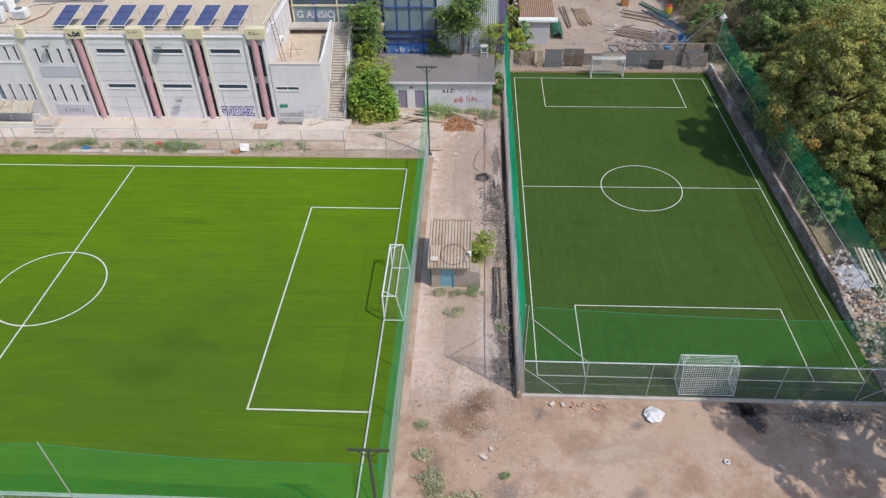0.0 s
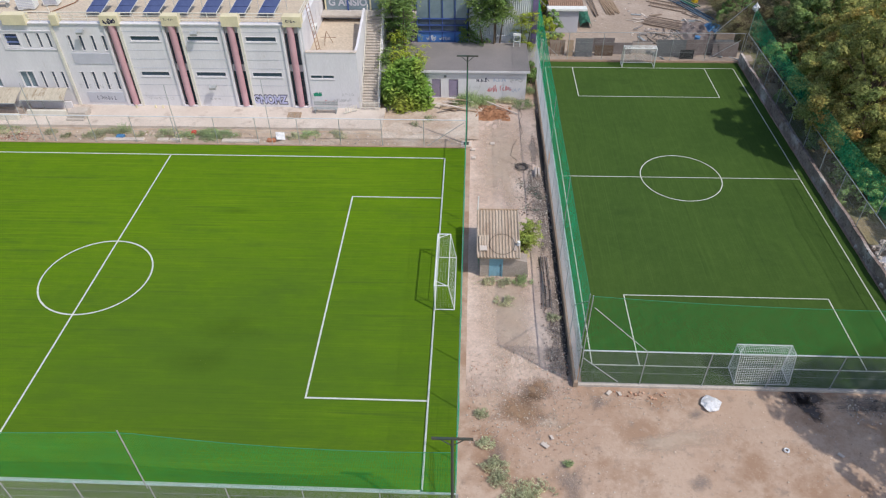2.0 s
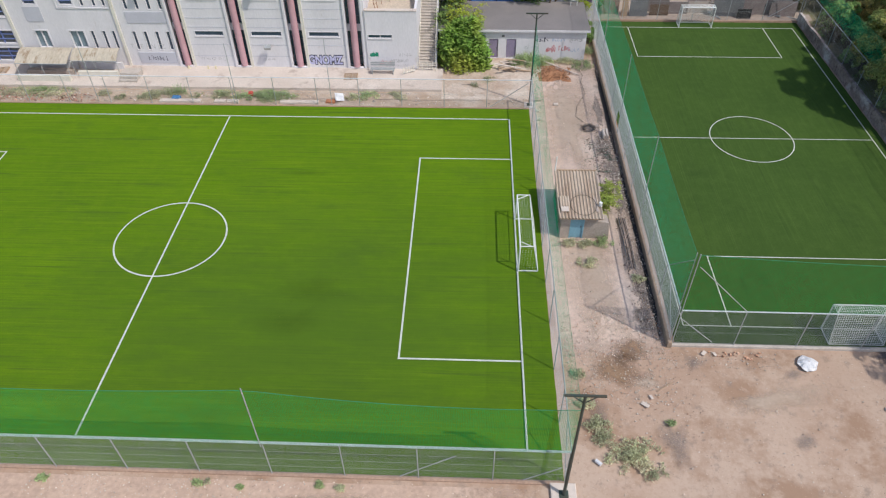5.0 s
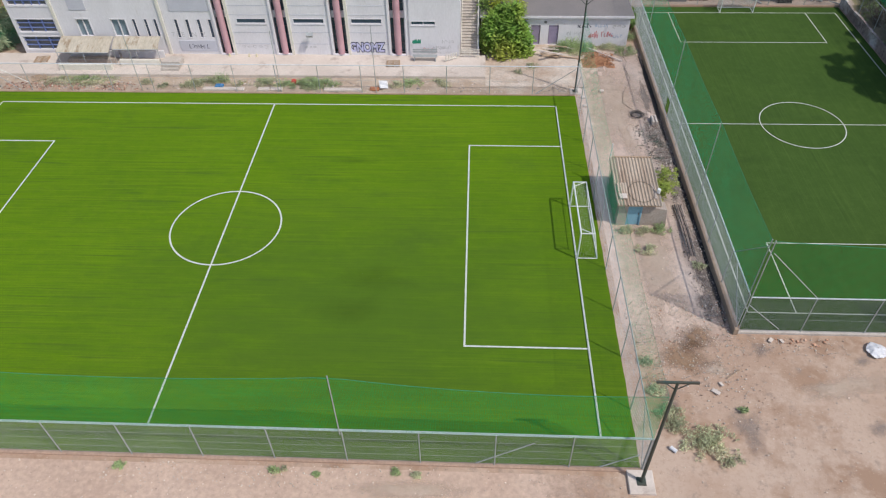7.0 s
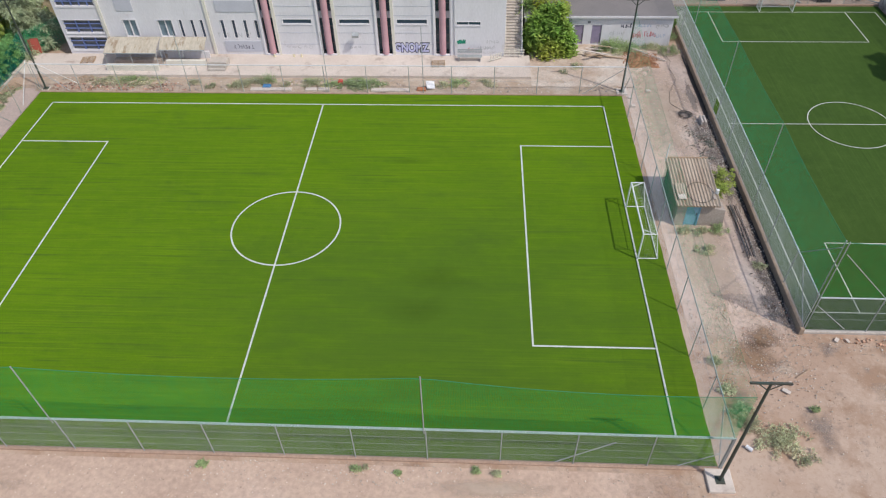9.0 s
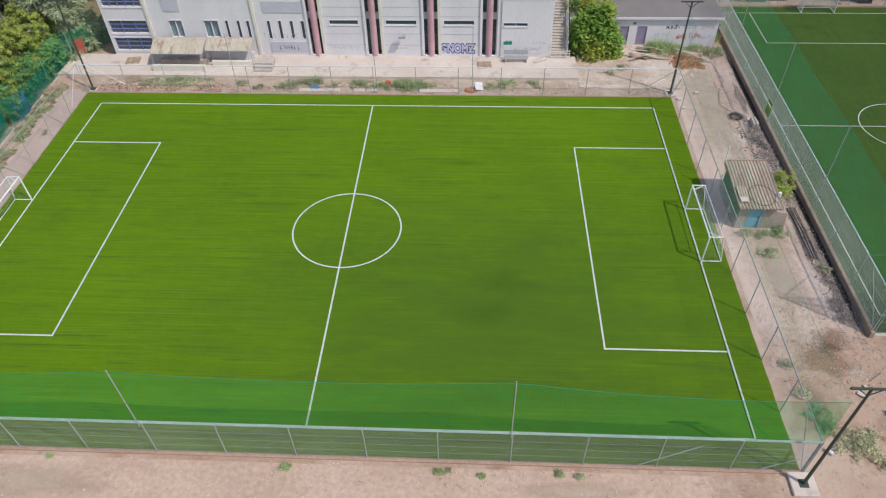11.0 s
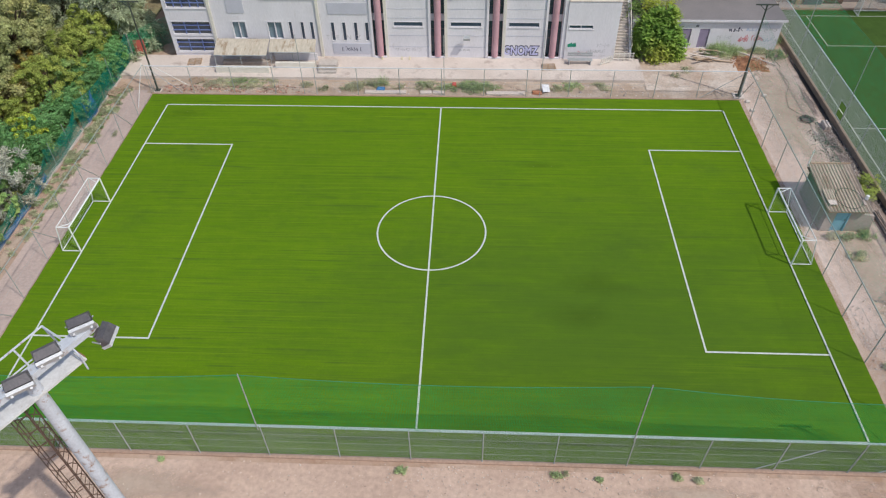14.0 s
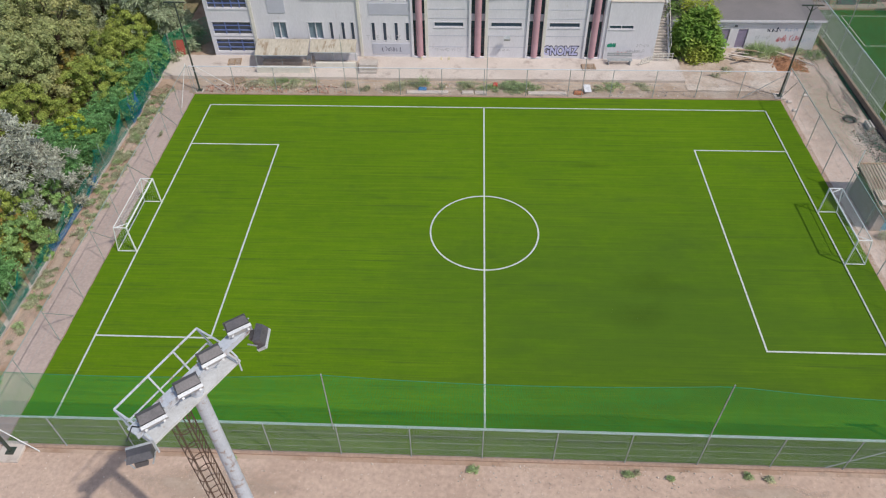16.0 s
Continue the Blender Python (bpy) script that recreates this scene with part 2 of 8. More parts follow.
M_DIRT = dirtmat("pinkish_dirt", (0.415, 0.290, 0.218), (0.315, 0.200, 0.135), (0.485, 0.365, 0.288), (0.255, 0.200, 0.168))
M_APRON = mat("pale_concrete", (0.62, 0.545, 0.49), (0.535, 0.455, 0.40), rough=0.9, scale=0.28, fine=6, bump=0.2, c=(0.58, 0.50, 0.445), stain=0.44, stain_col=(0.40, 0.325, 0.28), fine_amt=0.10)
M_PATH = mat("worn_path_concrete", (0.52, 0.40, 0.35), (0.45, 0.345, 0.30), rough=0.9, scale=0.35, fine=5, bump=0.2, c=(0.42, 0.33, 0.29), stain=0.33, stain_col=(0.34, 0.25, 0.2), fine_amt=0.15)
M_YARD = mat("yard_concrete", (0.42, 0.34, 0.285), (0.345, 0.27, 0.22), rough=0.9, scale=0.4, fine=5, bump=0.2, c=(0.33, 0.26, 0.21), stain=0.42, stain_col=(0.23, 0.175, 0.14), fine_amt=0.25)
M_SOIL = mat("dusty_rubbly_soil", (0.44, 0.34, 0.265), (0.38, 0.285, 0.21), rough=1, scale=0.9, fine=9, bump=0.5, c=(0.50, 0.42, 0.35), stain=0.36, stain_col=(0.27, 0.21, 0.14))
M_WALL = mat("white_render", (0.705, 0.685, 0.715), (0.645, 0.625, 0.655), rough=0.85, scale=0.6, fine=9, bump=0.08, stain=0.38, stain_col=(0.52, 0.48, 0.455), fine_amt=0.08, stretch=(1, 1, 0.3))
M_CREAM = mat("cream_paint", (0.70, 0.665, 0.59), (0.64, 0.60, 0.53), rough=0.7, scale=1.2, fine=12, bump=0.08, fine_amt=0.08)
M_YELLOW = mat("pale_yellow_paint", (0.70, 0.63, 0.43), (0.62, 0.55, 0.38), rough=0.7, scale=1.0, fine=12, bump=0.08, fine_amt=0.08, stain=0.28, stain_col=(0.5, 0.45, 0.3))
M_PINK = mat("dusty_pink_paint", (0.52, 0.31, 0.35), (0.46, 0.265, 0.30), rough=0.6, scale=0.8, fine=9, bump=0.06, fine_amt=0.07, stain=0.3, stain_col=(0.42, 0.24, 0.27))
M_GREYPAN = mat("grey_panel", (0.52, 0.52, 0.58), (0.48, 0.48, 0.54), rough=0.8, scale=0.8, fine=9, bump=0.05, fine_amt=0.05)
M_ROOFTOP = mat("roof_screed", (0.56, 0.47, 0.37), (0.50, 0.41, 0.32), rough=0.9, scale=0.4, fine=6, bump=0.15, stain=0.36, stain_col=(0.36, 0.29, 0.23))
M_FELT = mat("grey_roofing_felt", (0.22, 0.20, 0.20), (0.19, 0.175, 0.175), rough=0.9, scale=0.35, fine=8, bump=0.15, c=(0.27, 0.24, 0.23), stain=0.3, stain_col=(0.3, 0.26, 0.23), fine_amt=0.12)
M_GLASS = mat("dark_window_glass", (0.055, 0.08, 0.12), (0.08, 0.11, 0.155), rough=0.12, scale=0.7, fine=4, bump=0, fine_amt=0.1)
M_TEAL = mat("greenish_glass", (0.035, 0.075, 0.095), (0.055, 0.10, 0.13), rough=0.12, scale=0.7, fine=4, bump=0, fine_amt=0.1)
M_CURT = mat("hazy_curtain_glass", (0.22, 0.29, 0.33), (0.16, 0.22, 0.26), rough=0.2, scale=0.4, fine=3, bump=0, c=(0.28, 0.33, 0.33), fine_amt=0.1)
M_BLUE = mat("royal_blue_paint", (0.045, 0.085, 0.27), (0.055, 0.11, 0.33), rough=0.5, scale=1, fine=9, bump=0.03, fine_amt=0.1)
M_BLUEP = mat("bright_blue_panel", (0.07, 0.18, 0.50), (0.09, 0.23, 0.56), rough=0.5, scale=1, fine=9, bump=0.03, fine_amt=0.1, stain=0.36, stain_col=(0.4, 0.45, 0.5))
M_PURPLE = mat("mauve_paint", (0.20, 0.15, 0.30), (0.17, 0.13, 0.26), rough=0.6, scale=1, bump=0.03)
M_GALV = mat("galvanised_steel", (0.42, 0.44, 0.45), (0.34, 0.36, 0.37), rough=0.5, scale=3, fine=20, bump=0.03, metal=0.25)
M_CHAINW = mat("pale_chain_link_wire", (0.74, 0.74, 0.76), (0.66, 0.66, 0.68), rough=0.6, scale=0.4, bump=0, fine_amt=0.1)
M_CHAING = mat("grey_chain_link_wire", (0.53, 0.55, 0.57), (0.47, 0.49, 0.51), rough=0.7, scale=0.4, bump=0, fine_amt=0.1, spec=0.2)
M_DULLRAIL = mat("dull_teal_grey_rail", (0.25, 0.33, 0.31), (0.30, 0.34, 0.32), rough=0.6, scale=2, bump=0.02)
M_CHAIND = mat("dull_chain_link_wire", (0.24, 0.26, 0.25), (0.19, 0.21, 0.20), rough=0.6, scale=0.4, bump=0, fine_amt=0.1)
M_BARBLUE = mat("faded_blue_bars", (0.13, 0.18, 0.40), (0.17, 0.22, 0.42), rough=0.5, scale=1, fine=9, bump=0.03, fine_amt=0.1)
M_GLASSG = mat("greyish_window_glass", (0.17, 0.17, 0.165), (0.11, 0.115, 0.13), rough=0.12, scale=0.9, fine=4, bump=0, fine_amt=0.15)
M_CHAIN = mat("chain_link_wire", (0.31, 0.32, 0.30), (0.25, 0.26, 0.24), rough=0.6, scale=0.4, bump=0, fine_amt=0.1)
M_RAIL = mat("bright_galvanised_rail", (0.66, 0.69, 0.74), (0.56, 0.59, 0.64), rough=0.5, scale=2, fine=16, bump=0.02, fine_amt=0.08)
M_NET = mat("green_netting", (0.003, 0.275, 0.062), (0.003, 0.24, 0.056), rough=0.8, scale=0.3, bump=0, fine_amt=0.12, spec=0.1)
M_NET2 = mat("teal_green_netting", (0.010, 0.45, 0.225), (0.010, 0.40, 0.195), rough=0.9, scale=0.3, bump=0, fine_amt=0.12, spec=0.02)
M_NETDARK = mat("dark_teal_netting", (0.008, 0.24, 0.17), (0.008, 0.20, 0.15), rough=0.9, scale=0.3, bump=0, fine_amt=0.12, spec=0.02)
M_NETEDGE = mat("teal_rope", (0.035, 0.25, 0.13), rough=0.8, scale=2, bump=0.1, spec=0.2)
M_WHITEMET = mat("white_painted_steel", (0.80, 0.81, 0.80), (0.72, 0.73, 0.72), rough=0.4, scale=2, fine=18, bump=0.03, fine_amt=0.07)
M_GOALNET = mat("white_netting", (0.88, 0.89, 0.88), rough=0.8, scale=2, bump=0)
M_POLE = mat("dark_green_pole_paint", (0.035, 0.06, 0.05), (0.06, 0.055, 0.04), rough=0.6, scale=1.5, fine=20, bump=0.1, stain=0.32, stain_col=(0.14, 0.08, 0.05))
M_MAST = mat("grey_white_mast_paint", (0.56, 0.59, 0.64), (0.48, 0.51, 0.56), rough=0.6, scale=1.6, fine=14, bump=0.08, stain=0.45, stain_col=(0.27, 0.15, 0.09), fine_amt=0.15)
M_CAGE = mat("dark_rusted_ladder_steel", (0.085, 0.05, 0.038), (0.12, 0.07, 0.045), rough=0.9, scale=3, fine=30, bump=0.1)
M_DECK = mat("rusty_white_platform", (0.63, 0.63, 0.63), (0.53, 0.52, 0.51), rough=0.7, scale=2.5, fine=14, bump=0.1, stain=0.38, stain_col=(0.34, 0.24, 0.16), fine_amt=0.15)
M_RUST = mat("rusty_steel", (0.19, 0.09, 0.05), (0.26, 0.13, 0.07), rough=0.9, scale=3, fine=30, bump=0.2)
M_LAMP = mat("dark_grey_lamp_housing", (0.10, 0.095, 0.10), (0.13, 0.12, 0.125), rough=0.45, scale=3, fine=20, bump=0.03, metal=0.3)
M_ALU = mat("bare_aluminium", (0.60, 0.61, 0.62), (0.50, 0.51, 0.52), rough=0.6, scale=3, bump=0.02, metal=0.3)
M_KERB = mat("brownish_concrete_kerb", (0.40, 0.275, 0.205), (0.34, 0.23, 0.17), rough=0.95, scale=0.9, fine=8, bump=0.3, stain=0.35, stain_col=(0.22, 0.15, 0.11))
M_STEP = mat("worn_stair_concrete", (0.50, 0.45, 0.41), (0.43, 0.38, 0.34), rough=0.9, scale=1.2, fine=9, bump=0.15, stain=0.3, stain_col=(0.3, 0.26, 0.23))
M_BROWNW = mat("brown_retaining_wall", (0.33, 0.25, 0.185), (0.27, 0.20, 0.15), rough=0.95, scale=0.8, fine=8, bump=0.4, stain=0.36, stain_col=(0.12, 0.08, 0.06))
M_STONE = mat("stained_stone_wall", (0.36, 0.275, 0.245), (0.22, 0.165, 0.145), rough=0.95, scale=0.9, fine=6, bump=0.5, c=(0.64, 0.60, 0.58), stain=0.46, stain_col=(0.13, 0.085, 0.075), fine_amt=0.4)
M_CORR = mat("weathered_corrugated_sheet", (0.50, 0.42, 0.34), (0.36, 0.275, 0.21), rough=0.9, scale=0.9, fine=9, bump=0.1, stain=0.40, stain_col=(0.24, 0.17, 0.12), spec=0.2, stretch=(1, 0.3, 1))
M_SHACK = mat("rough_grey_render", (0.42, 0.36, 0.32), (0.36, 0.30, 0.26), rough=0.95, scale=1.2, fine=12, bump=0.3, stain=0.35, stain_col=(0.26, 0.21, 0.18))
M_DOOR = mat("faded_blue_door_paint", (0.22, 0.42, 0.52), (0.19, 0.36, 0.46), rough=0.7, scale=2, fine=16, bump=0.08)
M_WHITECORR = mat("white_profiled_sheet", (0.66, 0.68, 0.70), (0.58, 0.60, 0.62), rough=0.6, scale=0.7, fine=8, bump=0.05, fine_amt=0.08)
M_AWN = mat("dirty_translucent_sheet", (0.43, 0.375, 0.295), (0.48, 0.43, 0.35), rough=0.6, scale=0.9, fine=6, bump=0.1, stain=0.46, stain_col=(0.27, 0.19, 0.12), stretch=(1, 0.35, 0.35))
M_WOOD = mat("weathered_timber", (0.40, 0.29, 0.20), (0.32, 0.23, 0.16), rough=0.9, scale=1.5, fine=14, bump=0.2, island=0.35)
M_BLACK = mat("black_plastic", (0.02, 0.02, 0.022), (0.03, 0.03, 0.032), rough=0.5, scale=3, bump=0.05)
M_SOLAR = mat("solar_glass", (0.065, 0.085, 0.19), (0.085, 0.11, 0.23), rough=0.12, scale=0.8, fine=5, bump=0, fine_amt=0.1)
M_RUBBLE = mat("broken_rubble", (0.52, 0.46, 0.42), (0.40, 0.34, 0.30), rough=0.95, scale=0.8, fine=10, bump=0.3, island=0.5)
M_PEBBLE = mat("pale_pebbles", (0.62, 0.54, 0.47), (0.48, 0.39, 0.32), rough=0.95, scale=2, bump=0.1, island=0.4)
M_REDEARTH = mat("orange_earth", (0.40, 0.20, 0.11), (0.34, 0.17, 0.09), rough=1, scale=1.5, fine=9, bump=0.5)
M_BARK = mat("grey_brown_bark", (0.16, 0.115, 0.08), (0.11, 0.08, 0.055), rough=0.95, scale=2, fine=16, bump=0.4, stretch=(1, 1, 0.3))
M_TARP = mat("white_plastic_bag", (0.72, 0.72, 0.74), (0.60, 0.60, 0.64), rough=0.5, scale=3, fine=12, bump=0.3)
M_SLATE = mat("dark_grey_sheet", (0.13, 0.135, 0.145), (0.17, 0.17, 0.175), rough=0.7, scale=1, fine=9, bump=0.08, stain=0.3, stain_col=(0.2, 0.14, 0.1))
M_RED = mat("red_paint", (0.52, 0.05, 0.03), (0.45, 0.05, 0.03), rough=0.5, scale=2, bump=0.05)
M_YEL = mat("yellow_paint", (0.75, 0.52, 0.03), (0.7, 0.46, 0.03), rough=0.5, scale=2, bump=0.05)
M_BLUETARP = mat("blue_tarpaulin", (0.05, 0.20, 0.42), (0.04, 0.15, 0.33), rough=0.55, scale=2, fine=8, bump=0.3)
M_GREENTARP = mat("dark_green_tarpaulin", (0.02, 0.13, 0.085), (0.015, 0.10, 0.06), rough=0.7, scale=2, fine=8, bump=0.3)
L_OLIVE = leafmat("olive_leaves", (0.30, 0.36, 0.12), (0.44, 0.42, 0.13), (0.58, 0.36, 0.11))
L_GOLDEN = leafmat("yellowing_leaves", (0.40, 0.37, 0.11), (0.54, 0.40, 0.12), (0.60, 0.33, 0.10))
L_DEEP = leafmat("deep_green_leaves", (0.25, 0.40, 0.14), (0.36, 0.47, 0.16), (0.40, 0.37, 0.15))
L_BRIGHT = leafmat("bright_green_leaves", (0.20, 0.37, 0.08), (0.33, 0.47, 0.09), (0.52, 0.54, 0.12))
L_GREYG = leafmat("grey_green_needles", (0.35, 0.41, 0.27), (0.46, 0.50, 0.33), (0.32, 0.35, 0.22))
L_SILVER = leafmat("silver_grey_needles", (0.52, 0.54, 0.45), (0.63, 0.64, 0.55), (0.50, 0.48, 0.38))
L_YELG = leafmat("yellow_green_leaves", (0.33, 0.39, 0.17), (0.46, 0.47, 0.20), (0.58, 0.50, 0.22))
L_WEED = leafmat("dusty_weed_leaves", (0.44, 0.46, 0.29), (0.52, 0.52, 0.34), (0.55, 0.49, 0.36))
L_WEEDG = leafmat("fresh_weed_leaves", (0.34, 0.45, 0.22), (0.42, 0.50, 0.25), (0.46, 0.46, 0.30))
L_WOODG = leafmat("mid_green_leaves", (0.16, 0.27, 0.08), (0.23, 0.32, 0.09), (0.31, 0.31, 0.10))
L_TEAL = leafmat("shaded_shrub_leaves", (0.15, 0.33, 0.12), (0.22, 0.40, 0.14), (0.28, 0.40, 0.20))
L_CITRUS = leafmat("citrus_leaves", (0.30, 0.39, 0.09), (0.42, 0.47, 0.11), (0.52, 0.46, 0.14))
L_LIME = leafmat("lime_green_leaves", (0.34, 0.43, 0.055), (0.44, 0.48, 0.07))
L_RUSTY = leafmat("autumn_leaves", (0.33, 0.28, 0.08), (0.46, 0.27, 0.07), (0.26, 0.30, 0.08))
L_DRY = leafmat("half_dead_leaves", (0.30, 0.25, 0.15), (0.25, 0.26, 0.12), (0.38, 0.31, 0.21))


def softmat(m, lo=0.75, hi=1.12, most=0.85, grain=1.6):
    """Lets a ground stain thin out towards its ragged rim, by the mesh's own fade value."""
    n, l = m.node_tree.nodes, m.node_tree.links
    at = n.new("ShaderNodeAttribute")
    at.attribute_name = "fade"
    tx = n.new("ShaderNodeTexNoise")
    tx.inputs["Scale"].default_value, tx.inputs["Detail"].default_value, tx.inputs["Roughness"].default_value = grain, 9, 0.75
    tc = n.new("ShaderNodeTexCoord")
    l.new(tc.outputs["Object"], tx.inputs["Vector"])
    ad = n.new("ShaderNodeMath")
    l.new(at.outputs["Fac"], ad.inputs[0])
    l.new(tx.outputs["Fac"], ad.inputs[1])
    mr = n.new("ShaderNodeMapRange")
    mr.inputs["From Min"].default_value, mr.inputs["From Max"].default_value = lo, hi
    mr.inputs["To Max"].default_value = most
    l.new(ad.outputs[0], mr.inputs["Value"])
    tr = n.new("ShaderNodeBsdfTransparent")
    ms = n.new("ShaderNodeMixShader")
    l.new(mr.outputs[0], ms.inputs[0])
    l.new(tr.outputs[0], ms.inputs[1])
    l.new(n["Principled BSDF"].outputs[0], ms.inputs[2])
    l.new(ms.outputs[0], n["Material Output"].inputs["Surface"])
    return m


# ---- ground, pitches, paved surfaces ----
def ground_z(x, y):
    """Bare earth rolls by a few centimetres away from the pitches."""
    d1 = max(abs(x) - 25.6, abs(y) - 17.3, 0)
    d2 = max(abs(x - 42.4) - 10.9, abs(y - 12.6) - 21.4, 0)
    k = min(1.0, min(d1, d2) / 2.5)
    w = noise.noise((x * 0.21, y * 0.21, 0)) * 0.09 + noise.noise((x * 0.8, y * 0.8, 3)) * 0.04
    return -0.05 + k * w


gb = B()
xs = [-900, -300, -120] + [-60 + i * 0.9 for i in range(167)] + [130, 300, 900]
ys = [-900, -300, -90] + [-40 + i * 0.9 for i in range(134)] + [120, 300, 900]
gb.v = [(x, y, ground_z(x, y)) for y in ys for x in xs]
nx = len(xs)
gb.f = [(j * nx + i, j * nx + i + 1, (j + 1) * nx + i + 1, (j + 1) * nx + i) for j in range(len(ys) - 1) for i in range(nx - 1)]
solid("ground", gb, M_DIRT, "pinkish dry earth with stones and pale patches", "ground", kind="structure", smooth=True)


def band(b, x0, y0, x1, y1, z, w):
    """A straight painted line w wide."""
    d = Vector((x1 - x0, y1 - y0, 0)).normalized()
    s = Vector((-d.y, d.x, 0)) * w / 2
    e = d * w / 2
    p, q = Vector((x0, y0, z)) - e, Vector((x1, y1, z)) + e
    return b.add([tuple(p - s), tuple(q - s), tuple(q + s), tuple(p + s)], [(0, 1, 2, 3)])


def ring(b, cx, cy, r, z, w, n=72):
    return b.sheet(lambda u, v: (cx + (r + (v - 0.5) * w) * math.cos(2 * math.pi * u), cy + (r + (v - 0.5) * w) * math.sin(2 * math.pi * u), z), n, 1)


def pitch(name, x0, x1, y0, y1, lx0, lx1, ly0, ly1, boxes, half, circle, material, label, w):
    t = B()
    t.sheet(lambda u, v: (x0 + (x1 - x0) * u + 0.05 * noise.noise((u * 30, v * 30, 1)) * (abs(u - 0.5) > 0.49), y0 + (y1 - y0) * v, 0.012 * noise.noise((u * 14, v * 14, 5))), 60, 60)
    t.box(x0, y0, -0.06, x1, y1, -0.03)
    turf = solid(name, t, material, label, "pitch", kind="structure")
    z = 0.017
    for n, a in (("touchline", (lx0, ly0, lx1, ly0)), ("touchline", (lx0, ly1, lx1, ly1)), ("goal_line", (lx0, ly0, lx0, ly1)), ("goal_line", (lx1, ly0, lx1, ly1)), ("halfway_line", half)):
        part(n, band(B(), *a, z, w), M_LINE, turf)
    for poly in boxes:
        b = B()
        for i, (p, q) in enumerate(zip(poly[:-1], poly[1:])):
            band(b, *p, *q, z + 0.003 + 0.002 * i, w)
        part("penalty_box_line", b, M_LINE, turf)
    part("centre_circle", ring(B(), *circle, z + 0.004, w), M_LINE, turf)
    return turf


pitch("pitch_1", -25.25, 25.1, -17.0, 16.85, -23.38, 23.38, -15.4, 15.22,
      [[(-23.38, 9.6), (-16.34, 9.6), (-16.34, -9.8), (-23.38, -9.8)], [(23.38, 9.6), (16.36, 9.6), (16.36, -9.8), (23.38, -9.8)]],
      (0, -15.4, 0, 15.22), (0, -0.03, 3.705), M_TURF1, "bright green artificial turf football pitch with white lines", 0.11)
pitch("pitch_2", 32.25, 52.75, -8.15, 33.75, 33.0, 51.95, -6.8, 32.45,
      [[(35.8, -6.8), (35.8, -0.8), (49.05, -0.8), (49.05, -6.8)], [(35.75, 32.45), (35.75, 26.36), (49.05, 26.36), (49.05, 32.45)]],
      (33.0, 12.9, 51.95, 12.95), (42.5, 12.93, 3.19), M_TURF2, "dark green artificial turf five-a-side pitch with white lines", 0.072)


def slab(name, x0, y0, x1, y1, z0, z1, material, label, uneven=0.015, n=24):
    b = B()
    b.sheet(lambda u, v: (x0 + (x1 - x0) * u, y0 + (y1 - y0) * v, z1 + uneven * noise.noise((x0 + (x1 - x0) * u * 0.7, (y0 + (y1 - y0) * v) * 0.7, 2))), n, max(4, n // 3))
    b.add([(x0, y0, z0), (x1, y0, z0), (x1, y1, z0), (x0, y1, z0), (x0, y0, z1 - uneven), (x1, y0, z1 - uneven), (x1, y1, z1 - uneven), (x0, y1, z1 - uneven)],
          [(0, 1, 5, 4), (1, 2, 6, 5), (2, 3, 7, 6), (3, 0, 4, 7)])
    return solid(name, b, material, label, "paving", kind="structure")


slab("apron", -29.0, 19.35, 17.6, 23.1, -0.06, 0.30, M_APRON, "pale stained concrete apron along the school building")
M_BROKEN = mat("broken_dusty_concrete", (0.58, 0.50, 0.43), (0.46, 0.36, 0.29), rough=0.95, scale=0.8, fine=6, bump=0.4, c=(0.43, 0.32, 0.245), stain=0.42, stain_col=(0.35, 0.26, 0.2), fine_amt=0.25)
slab("pavement_east_apron", 17.6, 18.2, 26.2, 25.6, -0.06, 0.08, M_BROKEN, "pale cracked dusty concrete beside the low building", uneven=0.06, n=60)
slab("path_west", -27.55, -17.6, -25.3, 17.4, -0.06, 0.03, M_PATH, "worn pinkish concrete path beside the pitch", n=60)
slab("yard", 32.3, 34.1, 57, 70, -0.06, 0.05, M_YARD, "pale dusty concrete storage yard")
slab("verge_north", -25.8, 16.95, 25.0, 19.35, -0.06, 0.05, M_SOIL, "reddish rubble strewn earth verge behind the pitch", uneven=0.09, n=90)


def kerb(name, x0, y0, x1, y1, z1, label, material=M_KERB):
    return solid(name, B().cbox(x0, y0, -0.08, x1, y1, z1), material, label, "kerb", kind="structure")


kerb("kerb_near", -25.4, -17.26, 25.2, -17.04, 0.08, "low brown concrete kerb under the near fence")
kerb("kerb_far", -25.4, 16.86, 25.2, 17.0, 0.07, "thin concrete kerb behind the far touchline")
kerb("kerb_pitch_south", 31.75, -8.42, 53.2, -8.2, 0.13, "low concrete base under the pitch fence", M_STEP)
kerb("wall_west", 31.7, -8.5, 31.95, 34.0, 0.42, "low brown retaining wall along the small pitch", M_BROWNW)
kerb("wall_pitch_north", 31.96, 33.85, 53.2, 34.05, 0.14, "low concrete base wall behind the far goal")


